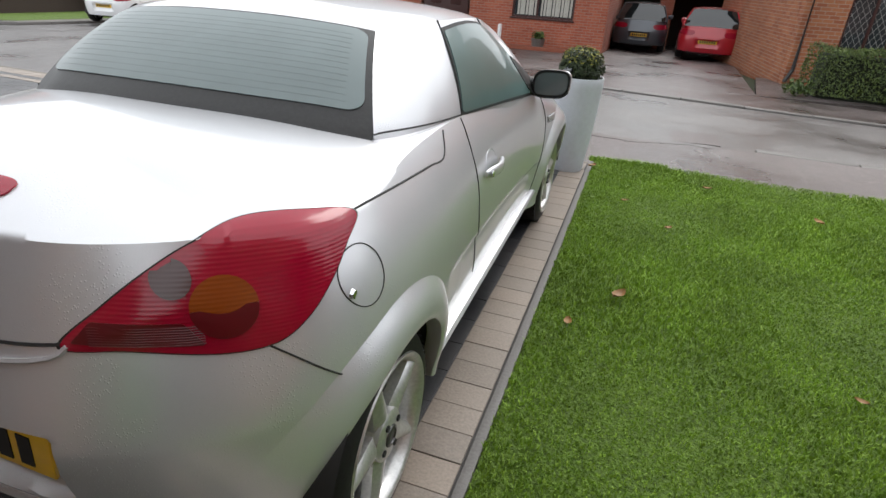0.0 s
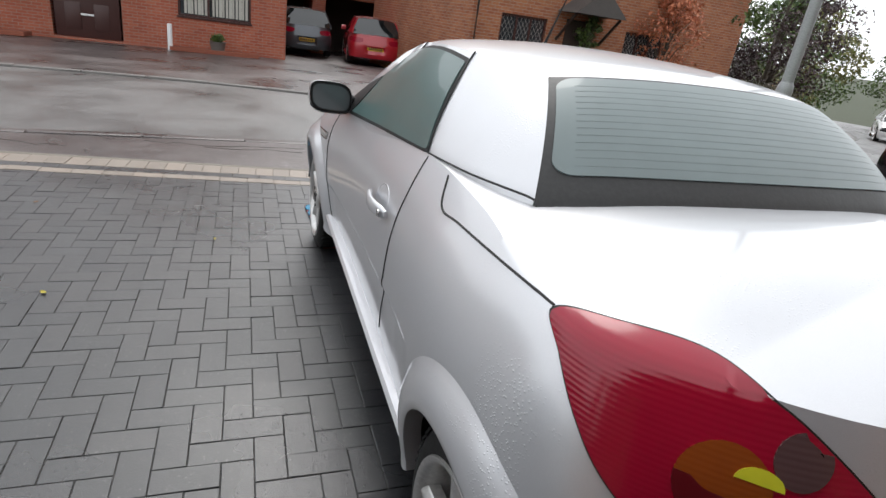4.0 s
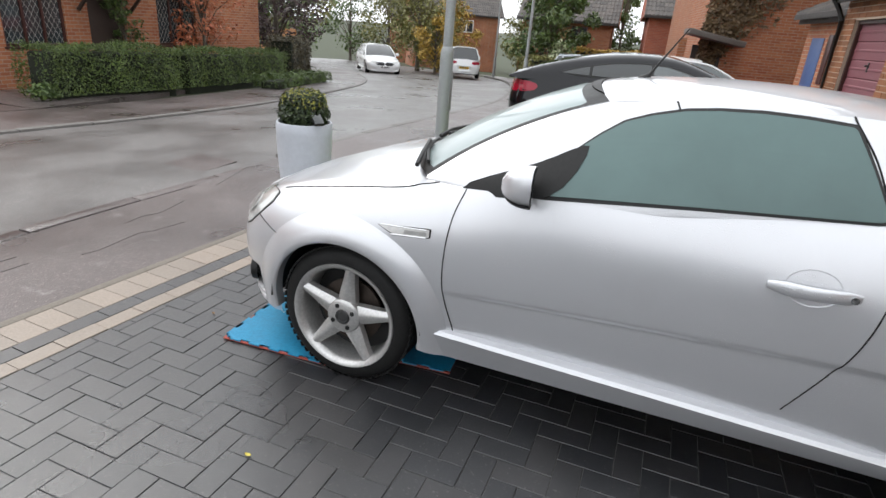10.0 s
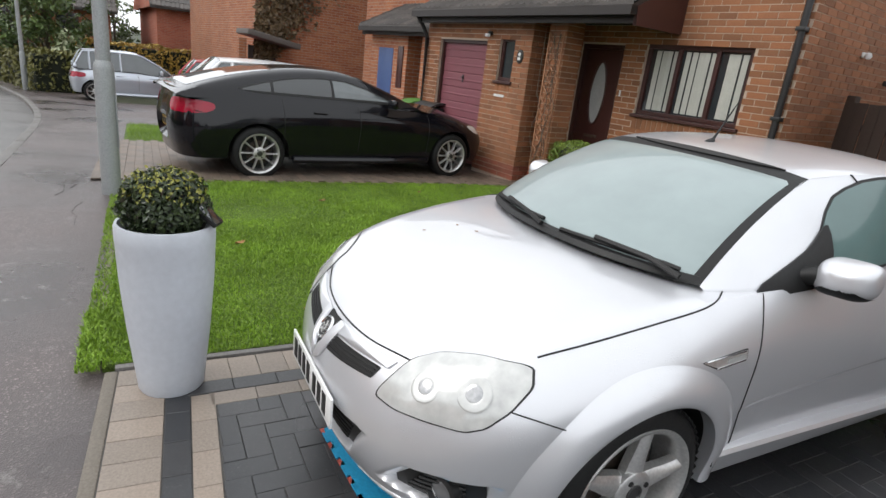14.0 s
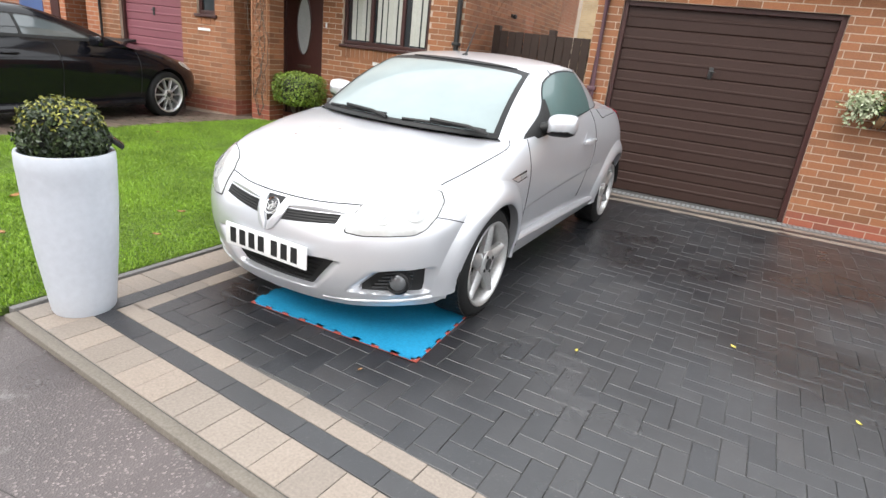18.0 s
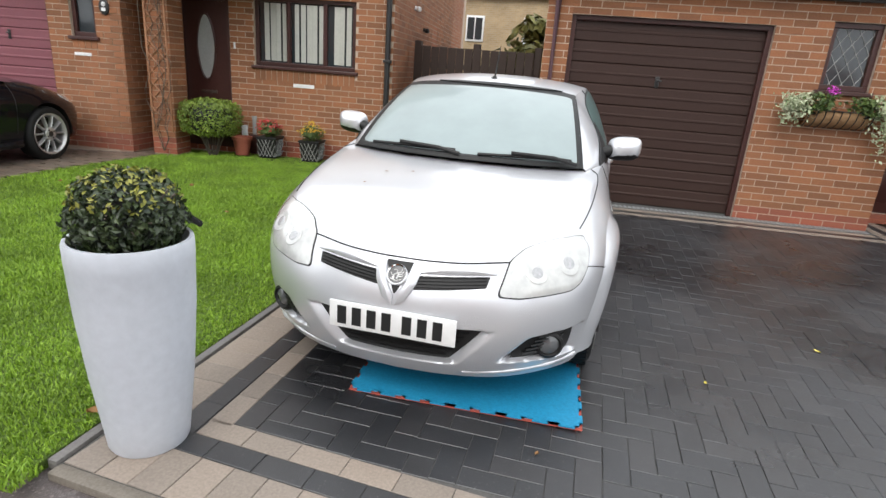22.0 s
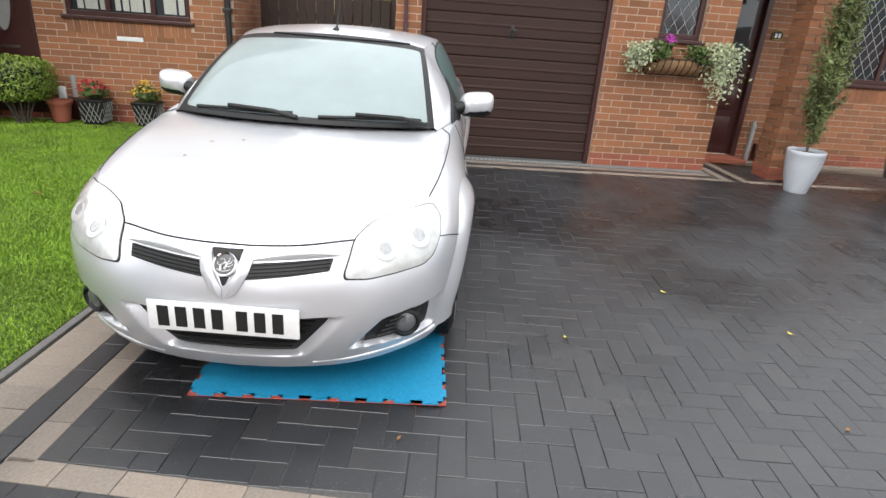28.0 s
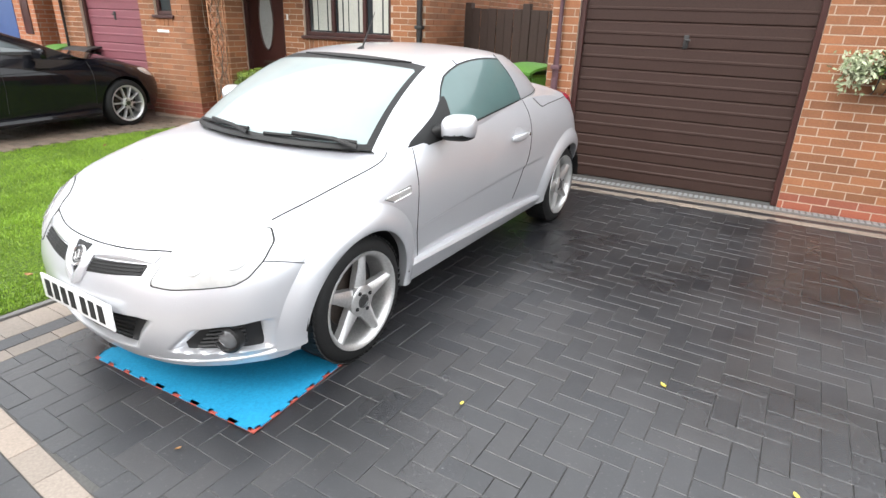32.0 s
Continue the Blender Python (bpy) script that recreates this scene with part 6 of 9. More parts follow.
for dx in (-0.022, 0.022):
    bm = B()
    box(bm, -4.68 + dx - 0.014, -4.68 + dx + 0.014, 0.018, 0.022, 1.545, 1.595, 0, HF)
    part("sign_bar", bm, plate_white, sg, "", False)
# waste pipe and meter box by the door
wp = thing("waste_pipe", "grey upright plastic waste pipe beside the door", "pipe")
bm = B()
tube(bm, [HF @ Vector((-4.64, 0.09, 0.0)), HF @ Vector((-4.64, 0.09, 0.46)), HF @ Vector((-4.64, 0.07, 0.52))], 0.030, 12)
part("pipe", bm, grey_plastic, wp)
bm = B()
tube(bm, [HF @ Vector((-4.64, 0.09, 0.44)), HF @ Vector((-4.64, 0.09, 0.49))], 0.038, 12)
part("collar", bm, grey_plastic, wp)
mb = strip("meter_box", HF, -4.86, -4.75, 0.0, 0.07, 0.05, 0.24, frame_brown, None, 0.01, "small brown meter box low on the wall", "meter box")

# === neighbour's house: window wall, porch with trellis pillar, maroon garage ===
HN = pose(2.51, -2.155, 0, 0, 0, 7.0)
HG = pose(5.56, -1.10, 0, 0, 0, 7.0)
nw = tagged(new("wall_neighbour_front"), "orange brick front wall with a red brick plinth", "wall", kind="structure")
win_n = (0.03, 1.45, 1.23, 2.11)
door_n = (1.80, 2.56, 0.05, 2.08)
hn = [win_n, door_n]
wall("wall_front", HN, -0.48, 3.0, -0.3, 5.2, hn, 0.22, parent=nw)
bricks(nw, HN, -0.48, 3.0, 0.0, 3.3, [(win_n[0], win_n[1], 1.02, 2.11), door_n], 0.28, (-0.47, 1.75, 0.3, 1.2))
soldiers(nw, HN, win_n[0], win_n[1], 1.03, 1.185)
window(HN, *win_n, [1, 1.35, 1.1], False, True, label="mahogany framed window with white vertical blinds")
# flank of the house along the side path
HNs = HN @ Matrix(((0, -1, 0, -0.48), (1, 0, 0, 0), (0, 0, 1, 0), (0, 0, 0, 1)))
HNs = HN @ Matrix(((0, -1, 0, -0.48), (-1, 0, 0, 0), (0, 0, 1, 0), (0, 0, 0, 1)))
fl = tagged(new("wall_neighbour_flank"), "brick flank of the neighbour's house", "wall", kind="structure")
sw = (3.15, 3.75, 1.55, 2.1)
wall("wall_flank", HNs, 0.22, 8.5, -0.3, 5.2, [sw], 0.22, parent=fl)
bricks(fl, HNs, 0.0, 6.0, 0.0, 3.3, [sw], 0.28)
window(HNs, *sw, 1, False, label="small dark window in the flank")
for v, z, nm, lab in ((1.35, 2.2, "security_light", "white outdoor wall light"), (2.2, 1.95, "outdoor_tap", "small dark wall fitting")):
    t = thing(nm, lab, "light" if "light" in nm else "fitting")
    bm = B()
    box(bm, v - 0.03, v + 0.03, 0.0, 0.03, z - 0.03, z + 0.03, 0.006, HNs)
    part("base", bm, white_plastic if "light" in nm else black_pipe, t)
    part("head", lathe(B(), [(0.0, -0.04), (0.03, -0.03), (0.04, 0.0), (0.03, 0.03), (0, 0.04)], 14, HNs @ pose(v, 0.065, z - 0.01)), white_plastic if "light" in nm else black_pipe, t)
bm = B()
tube(bm, [HN @ Vector(p) for p in ((-0.42, 0.06, 4.6), (-0.42, 0.055, 2.0), (-0.42, 0.055, 0.02))], 0.036, 12)
bp = part("downpipe", bm, black_pipe, nw, "black downpipe")
for z in (0.5, 1.4, 2.3):
    bm = B()
    box(bm, -0.47, -0.37, 0.0, 0.10, z - 0.02, z + 0.02, 0.004, HN)
    part("pipe_bracket", bm, black_pipe, bp)
strip("vent_plate", HN, 0.60, 0.90, 0.0, 0.012, 0.97, 1.02, white_plastic, nw)
# front door with an oval light
dn = tagged(new("door_2"), "dark brown door with an oval frosted light, shut", "door", kind="structure")
dn.matrix_world = HN
a, b, c, d = door_n
for p, q, r, s, v0, v1, nm in ((a, a + 0.06, c, d, -0.12, -0.02, "door_frame"), (b - 0.06, b, c, d, -0.12, -0.02, "door_frame"), (a + 0.06, b - 0.06, d - 0.06, d, -0.12, -0.02, "door_frame"), (a + 0.06, b - 0.06, c, d - 0.06, -0.11, -0.06, "door_leaf")):
    bm = B()
    box(bm, p, q, v0, v1, r, s, 0.006)
    part(nm, bm, frame_brown, dn, "", False)
ov = [(2.18 + 0.135 * math.cos(t) * (1 - 0.12 * abs(math.sin(t))), 1.42 + 0.43 * math.sin(t)) for t in np.linspace(0, 2 * math.pi, 33)[:-1]]
bm = B()
vs = [bm.verts.new((x, -0.056, z)) for x, z in ov]
bm.faces.new(vs)
og = part("oval_light", bm, grey_plastic, dn, "frosted oval glass")
bm = B()
tube(bm, [(x, -0.056, z) for x, z in ov + ov[:1]], 0.014, 6)
part("oval_rim", bm, frame_brown, dn)
bm = B()
box(bm, 2.05, 2.29, -0.062, -0.05, 0.80, 0.84, 0.003)
part("letter_plate", bm, dark_metal, dn, "brass letter plate")
bm = B()
box(bm, 1.72, 1.745, 0.0, 0.015, 1.42, 1.50, 0.004)
part("door_bell", bm, white_plastic, dn)

# porch pillar with trellis, garage block
pil = tagged(new("porch_pillar"), "orange brick porch pillar with a wooden trellis", "pillar", kind="structure")
PP = HN @ pose(2.30, 0.62, 0)
bm = B()
box(bm, 0.004, 0.326, -0.326, -0.004, -0.1, 2.35, 0, PP)
part("pillar_core", bm, mortar, pil)
bricks(pil, PP, 0, 0.33, 0.0, 2.3, (), 0.28)
bricks(pil, PP @ Matrix(((0, -1, 0, 0.0), (-1, 0, 0, 0), (0, 0, 1, 0), (0, 0, 0, 1))), 0, 0.33, 0.0, 2.3, (), 0.28)
bricks(pil, PP @ Matrix(((0, 1, 0, 0.33), (-1, 0, 0, 0), (0, 0, 1, 0), (0, 0, 0, 1))), 0, 0.33, 0.0, 2.3, (), 0.28)
tr = thing("trellis", "weathered wooden trellis with a bare climber on the pillar", "trellis")
for k in range(10):
    for s in (1, -1):
        z = 0.35 + k * 0.17
        bm = B()
        p0, p1 = ((0.03, z), (0.30, z + 0.27)) if s > 0 else ((0.30, z), (0.03, z + 0.27))
        tube(bm, [PP @ Vector((p0[0], 0.018 + 0.008 * s, p0[1])), PP @ Vector((p1[0], 0.018 + 0.008 * s, p1[1]))], 0.009, 4)
        part("slat", bm, trellis_wood, tr)
for u in (0.03, 0.30):
    bm = B()
    box(bm, u - 0.012, u + 0.012, 0.006, 0.022, 0.3, 2.15, 0.002, PP)
    part("upright", bm, trellis_wood, tr)
for k in range(5):
    pts, x, z = [], 0.15, 0.05
    while z < 2.15:
        pts.append(PP @ Vector((x, 0.035 + random.uniform(0, 0.03), z)))
        x = min(0.36, max(-0.04, x + random.uniform(-0.08, 0.08)))
        z += 0.16
    bm = B()
    tube(bm, pts, 0.005, 5)
    part("climber_stem", bm, bark, tr)

gw = tagged(new("wall_neighbour_garage"), "orange brick garage front with a red plinth", "wall", kind="structure")
gd = (0.77, 2.10, -0.2, 2.0)
wg = (0.10, 0.45, 1.43, 2.06)
wall("wall_garage_front", HG, -0.26, 2.52, -0.3, 2.35, [gd, wg], 0.22, parent=gw)
bricks(gw, HG, -0.26, 2.52, 0.0, 2.33, [gd, (wg[0], wg[1], 1.27, wg[3])], 0.28, (-0.25, 0.75, 0.3, 1.25))
soldiers(gw, HG, wg[0], wg[1], 1.28, 1.39)
HGs = HG @ Matrix(((0, -1, 0, -0.26), (-1, 0, 0, 0), (0, 0, 1, 0), (0, 0, 0, 1)))
bm = B()
box(bm, 0.0, 1.2, -0.2, 0.0, -0.3, 2.35, 0, HGs)
part("porch_side_wall", bm, mortar, gw)
bricks(gw, HGs, 0.0, 1.0, 0.0, 2.33, (), 0.28)
garage_door(HG, gd[0], gd[1], 2.0, 8, maroon, "maroon panelled garage door, shut")
window(HG, *wg, 1, False, label="narrow window beside the garage")
strip("vent_plate", HG, 0.20, 0.44, 0.0, 0.012, 1.19, 1.23, white_plastic, gw)
ns = thing("oval_sign", "small oval house sign", "sign")
part("sign_plate", lathe(B(), [(0.085, 0), (0.085, 0.012), (0.07, 0.018), (0, 0.018)], 24, HG @ pose(-0.05, 0.006, 1.8, -90) @ Matrix.Diagonal((0.8, 1.15, 1, 1))), black_pipe, ns)
part("sign_flower", lathe(B(), [(0.03, 0.018), (0.02, 0.026), (0, 0.026)], 12, HG @ pose(-0.05, 0.006, 1.83, -90)), white_plastic, ns)
bm = B()
box(bm, -0.08, -0.02, 0.024, 0.03, 1.75, 1.79, 0, HG)
part("sign_bar", bm, plate_white, ns)
sl = thing("flood_light", "small outdoor light above the garage", "light")
bm = B()
box(bm, 0.66, 0.74, 0.0, 0.05, 2.08, 2.14, 0.01, HG)
part("body", bm, trim_black, sl)
bm = B()
box(bm, 0.66, 0.74, 0.05, 0.10, 2.05, 2.10, 0.012, HG)
part("head", bm, white_plastic, sl)
# pent roof over garage and porch
tile_roof(nw, HG, -2.15, 2.65, 1.9, 1.0, 0.30, 2.42)
strip("fascia", HG, -2.15, 2.65, 0.15, 0.19, 2.24, 2.44, fascia_and_inside_black, nw)
strip("soffit", HG, -2.15, 2.65, -0.75, 0.17, 2.33, 2.35, fascia_and_inside_black, nw)
bm = B()
vs = [HG @ Vector(p) for p in ((-2.16, 0.19, 2.22), (-2.16, 0.22, 2.42), (-2.16, -1.5, 3.32), (-2.16, -1.5, 2.22))]
vv = [bm.verts.new(p) for p in vs] + [bm.verts.new(p + (HG.to_3x3() @ Vector((0.05, 0, 0)))) for p in vs]
for f in ((0, 1, 2, 3), (7, 6, 5, 4), (0, 4, 5, 1), (1, 5, 6, 2), (2, 6, 7, 3), (3, 7, 4, 0)):
    bm.faces.new([vv[k] for k in f])
part("gable_board", bm, frame_brown, nw)
bm = B()
tube(bm, [HG @ Vector((u, 0.25, 2.38)) for u in (-2.15, 0.2, 2.65)], 0.055, 12)
part("gutter", bm, black_pipe, nw)
bm = B()
tube(bm, [HG @ Vector(p) for p in ((2.55, 0.25, 2.35), (2.5, 0.12, 2.15), (2.48, 0.05, 2.0), (2.48, 0.05, 0.0))], 0.036, 10)
part("downpipe", bm, black_pipe, nw)
# upper storey
bm = B()
box(bm, -0.48, 6.0, -8.0, -0.225, 0, 5.2, 0, HN)
part("house_core", bm, brick_far, nw)
tile_roof(nw, HN, -0.7, 6.2, 4.2, 2.6, 0.3, 5.2, 0.6, 0.45)

# the next house along: set back porch with a blue door, bay window
n2 = tagged(new("house_beyond"), "orange brick house with a tiled porch roof and blue door", "house")
H2 = pose(9.35, -1.15, gz(9.3, -1), 0, 0, 7.0)
part("wall_front", box(B(), -1.2, 4.2, -6, -0.9, -0.5, 5.4, 0, H2), brick_far, n2)
part("porch_wall", box(B(), 0.35, 2.0, -0.9, 0.0, -0.5, 2.35, 0, H2), brick_far, n2)
part("porch_pillar", box(B(), -0.55, -0.2, -0.3, 0.0, -0.5, 2.3, 0, H2), brick_far, n2)
part("door", box(B(), 0.95, 1.6, -0.02, 0.012, 0.0, 2.0, 0.005, H2), surface("blue_door", (0.03, 0.06, 0.16), (0.04, 0.08, 0.21), 6, (0.4, 0.6)), n2, "blue front door")
part("bay_frame", box(B(), -1.1, -0.6, -0.92, -0.80, 0.7, 2.1, 0.01, H2), frame_brown, n2)
part("bay_glass", box(B(), -1.03, -0.66, -0.80, -0.785, 0.8, 2.0, 0, H2), pane_glass, n2)
part("narrow_window", box(B(), 0.5, 0.72, -0.01, 0.02, 1.2, 2.05, 0.004, H2), frame_brown, n2)
tile_roof(n2, H2, -1.2, 2.2, 1.3, 0.65, 0.25, 2.42, 0.3, 0.3)
part("fascia", box(B(), -1.2, 2.2, 0.12, 0.16, 2.25, 2.42, 0.004, H2), fascia_and_inside_black, n2)
for u in (-0.1, 1.7):
    part("upper_window", box(B(), u, u + 0.8, -0.91, -0.86, 3.4, 4.3, 0.006, H2), frame_brown, n2)
    part("upper_pane", box(B(), u + 0.06, u + 0.74, -0.86, -0.85, 3.46, 4.24, 0, H2), pane_glass, n2)
tile_roof(n2, H2, -1.5, 4.5, 3.6, 2.3, -0.6, 5.4, 0.6, 0.45)

# gable house with creeper
n3 = tagged(new("gable_house"), "tall orange brick gable wall covered in brown creeper", "house")
H3 = pose(16.2, 0.9, gz(16, 0), 0, 0, 7.0)
part("wall", box(B(), 0.0, 9.0, -8.5, 0.0, -0.6, 5.3, 0, H3), brick_far, n3)
bm = B()
vs = [(0.0, 0.0, 5.3), (0.0, -8.5, 5.3), (0.0, -4.25, 7.9)]
vv = [bm.verts.new(H3 @ Vector(p)) for p in vs] + [bm.verts.new(H3 @ Vector((9.0, p[1], p[2]))) for p in vs]
for f in ((0, 1, 2), (5, 4, 3), (0, 3, 4, 1), (1, 4, 5, 2), (2, 5, 3, 0)):
    bm.faces.new([vv[k] for k in f])
part("roof", bm, roof_tile, n3)
part("porch_roof", box(B(), -1.1, 0.1, -0.6, 0.9, 2.15, 2.3, 0.02, H3 @ pose(0, 0, 0, 10, 0, 0)), roof_tile, n3)
part("porch_post", box(B(), -0.95, -0.75, 0.5, 0.7, -0.5, 2.15, 0, H3), brick_far, n3)
# flat dark slab: shade of the doorway given by colour
part("dark_doorway", box(B(), -0.05, 0.02, -0.6, 0.2, 0, 2.0, 0, H3), fascia_and_inside_black, n3)
rng = np.random.default_rng(4)
pts, nms = [], []
for k in range(5200):
    z = rng.uniform(1.5, 5.4)
    w = 0.9 * math.sin((z - 1.2) * 0.7) ** 2 + 0.25
    v = -0.45 + 0.35 * math.sin(z * 1.3) + rng.normal(0, w * 0.5)
    if v > 0.05:
        continue
    p = H3 @ Vector((-0.03 - abs(rng.normal(0, 0.06)), v, z))
    pts.append(tuple(p))
    nms.append((-1, 0, 0.3))
leaf_part("creeper", pts, nms, 0.085, leaf_ivy, n3, 7, 0.6)

# side passage: fence, gate
fe = thing("close_board_fence", "dark brown close-board fence across the side path", "fence")
for k in range(14):
    x = 0.30 + k * 0.128
    bm = B()
    box(bm, x, x + 0.12, -3.32 - 0.008 * (k % 2), -3.30 - 0.008 * (k % 2), 0.0, 1.66 + 0.01 * random.random(), 0.003)
    part("board", bm, dark_wood, fe, "", False)
for x in (0.25, 1.15, 2.05):
    bm = B()
    box(bm, x - 0.05, x + 0.05, -3.44, -3.34, 0.0, 1.74, 0.006)
    part("post", bm, dark_wood, fe, "", False)
for z in (0.4, 1.4):
    bm = B()
    box(bm, 0.25, 2.05, -3.38, -3.335, z - 0.04, z + 0.04, 0.004)
    part("rail", bm, dark_wood, fe, "", False)
fh = tagged(new("house_behind"), "yellow-brown brick house behind the gardens", "house")
part("wall", box(B(), -3.5, 6.5, -25, -19, -0.5, 4.3), far_brick("far_buff_brick", (0.34, 0.24, 0.13), (0.42, 0.30, 0.17), (0.38, 0.32, 0.24)), fh)
tile_roof(fh, pose(0, 0, 0), -4, 7, 4.0, 2.6, -18.8, 4.3, 0.6, 0.45)
for x in (1.85, 4.2):
    part("window_frame", box(B(), x, x + 0.75, -19.02, -18.95, 2.5, 3.5, 0.01), white_plastic, fh)
    for k in (0, 1):
        part("pane", box(B(), x + 0.07 + 0.33 * k, x + 0.35 + 0.33 * k, -18.952, -18.93, 2.58, 3.42), pane_glass, fh)


def wheelie_bin(x, y, z, yaw, lid_mat, body_mat, label):
    t = thing("wheelie_bin", label, "bin", (x, y, z), yaw, "wheelie bins")
    bm = B()
    lo = [(-0.2, -0.24), (0.2, -0.24), (0.2, 0.22), (-0.2, 0.22)]
    hi = [(-0.27, -0.34), (0.27, -0.34), (0.27, 0.3), (-0.27, 0.3)]
    a = [bm.verts.new((p, q, 0.06)) for p, q in lo]
    b = [bm.verts.new((p, q, 0.96)) for p, q in hi]
    bm.faces.new(a[::-1])
    bm.faces.new(b)
    for k in range(4):
        bm.faces.new((a[k], a[(k + 1) % 4], b[(k + 1) % 4], b[k]))
    bmesh.ops.bevel(bm, geom=bm.edges[:], offset=0.03, segments=2, affect="EDGES")
    part("body", bm, body_mat, t)
    bm = B()
    rows = []
    for k in range(9):
        s = k / 8
        rows.append([(x2, -0.38 + 0.74 * s, 0.985 + 0.075 * math.sin(math.pi * s) ** 0.6) for x2 in (-0.29, -0.26, 0.26, 0.29)])
    grid(bm, rows)
    r = bmesh.ops.extrude_face_region(bm, geom=bm.faces[:])
    for v in r["geom"]:
        if isinstance(v, bmesh.types.BMVert):
            v.co.z -= 0.03
    bmesh.ops.recalc_face_normals(bm, faces=bm.faces)
    part("lid", bm, lid_mat, t)
    bm = B()
    tube(bm, [(-0.24, 0.36, 0.95), (0.24, 0.36, 0.95)], 0.018, 8)
    part("handle", bm, body_mat, t)
    for s in (-1, 1):
        part("wheel", lathe(B(), [(0.1, -0.025), (0.1, 0.025)], 20, pose(s * 0.24, 0.27, 0.1, 0, 90, 0)), trim_black, t)
    return t


wheelie_bin(0.42, -2.3, 0.0, 150, bin_green, bin_green, "green wheelie bin beside the garage")
wheelie_bin(8.35, -0.95, gz(8.4, -0.9), 175, bin_green, bin_green, "green wheelie bin by the neighbour's wall")
wheelie_bin(8.35 - 0.62, -1.0, gz(8, -0.9), 187, bin_black, bin_black, "black wheelie bin by the neighbour's wall")

# === across the road ===
ZA = gz(-5, 17)
A = pose(0, 17.0, ZA, 0, 0, 180)
ha = tagged(new("house_across"), "red-orange brick house across the road with a dark door", "house")
wins = [(1.0, 2.85, 0.85, 1.98), (6.95, 8.75, 0.85, 1.98)]
dra = (4.2, 5.8, 0.0, 2.1)
wall("wall_front", A, 0.05, 9.9, -0.6, 2.62, [*wins, dra], 0.3, brick_far_red, parent=ha)
wall("wall_upper", A, 0.05, 9.9, 2.62, 5.2, [(1.0, 2.85, 3.4, 4.4), (6.95, 8.75, 3.4, 4.4)], 0.3, brick_far_red, parent=ha)
for w in (*wins, (1.0, 2.85, 3.4, 4.4), (6.95, 8.75, 3.4, 4.4)):
    window(A, *w, [1.5, 1], False, True, label="dark framed window with white nets")
# added solid block, dark in colour to stand for unlit rooms
part("core", box(B(), 0.3, 9.7, -8, -0.32, -0.6, 5.0, 0, A), fascia_and_inside_black, ha)
part("flank_wall", box(B(), 0.06, 0.3, -8, -0.31, -0.6, 5.2, 0, A), brick_far_red, ha)
part("flank_wall", box(B(), 9.65, 9.89, -8, -0.31, -0.6, 5.2, 0, A), brick_far_red, ha)
part("red_corner_post", box(B(), 9.9, 10.0, -0.3, 0.05, -0.6, 2.0, 0.01, A), red_paint, ha)
part("front_door", box(B(), dra[0] + 0.06, dra[1] - 0.06, -0.12, -0.06, 0.0, 2.05, 0.008, A), frame_brown, ha)
for u in (dra[0] + 0.3, dra[0] + 0.95):
    for z0, z1 in ((0.2, 0.85), (1.05, 1.9)):
        part("door_panel", box(B(), u, u + 0.35, -0.062, -0.045, z0, z1, 0.008, A), frame_brown, ha)
part("letter_plate", box(B(), 4.85, 5.15, -0.05, -0.035, 0.55, 0.6, 0.003, A), white_plastic, ha)
tile_roof(ha, A, -0.3, 10.2, 4.2, 2.6, 0.35, 5.2, 0.6, 0.45)
part("porch_canopy", box(B(), 3.6, 6.4, 0.0, 0.9, 2.45, 2.6, 0.02, A), roof_tile, ha)
for k, (u, col) in enumerate(((1.9, terracotta), (7.3, terracotta))):
    sheet("planted_border", [tuple((A @ Vector(p)).xy) for p in ((u - 1.1, 0.9, 0), (u - 1.1, 0.25, 0), (u + 1.1, 0.25, 0), (u + 1.1, 0.9, 0))], 0.06, brick_red, 0.1)
wt = thing("white_post", "short white plastic pipe in front of the house", "post", tuple(A @ Vector((3.0, 0.75, 0))))
part("pipe", lathe(B(), [(0.06, 0), (0.06, 0.62), (0.05, 0.66), (0, 0.66)], 14), white_plastic, wt)

# B: house with lattice windows behind the hedge
ZB = gz(5, 13.5)
BH = pose(4.15, 13.4, ZB, 0, 0, 6)
hb = tagged(new("hedge_house"), "orange brick house with lattice windows and a dark porch hood", "house")
BHf = BH @ Matrix(((-1, 0, 0, 0), (0, -1, 0, 0), (0, 0, 1, 0), (0, 0, 0, 1)))
wb_ = [(-2.25, -0.85, 0.75, 1.95), (-6.4, -4.95, 0.75, 1.95)]
db_ = (-3.85, -2.85, 0.0, 2.05)
wall("wall_front", BHf, -9.5, 0.0, -0.6, 2.7, [*wb_, db_], 0.3, brick_far, parent=hb)
wall("wall_upper", BHf, -9.5, 0.0, 2.7, 5.2, (), 0.3, brick_far, parent=hb)
for w in wb_:
    window(BHf, *w, 3, True, False, label="lattice window in a dark frame")
part("flank_wall", box(B(), 0.0, 0.3, 0.32, 8.0, -0.6, 5.2, 0, BH), brick_far, hb)
# dark block in place of unlit rooms behind this front
part("core", box(B(), 0.35, 9.4, 0.32, 8.0, -0.6, 5.1, 0, BH), fascia_and_inside_black, hb)
part("front_door", box(B(), db_[0] + 0.05, db_[1] - 0.05, -0.1, -0.05, 0, 2.0, 0.01, BHf), dark_wood, hb)
bm = B()
vs = [(-4.15, 0.0, 2.2), (-4.15, 0.85, 2.2), (-2.5, 0.85, 2.2), (-2.5, 0.0, 2.2), (-3.32, 0.0, 2.85), (-3.32, 0.85, 2.85)]
vv = [bm.verts.new(BHf @ Vector(p)) for p in vs]
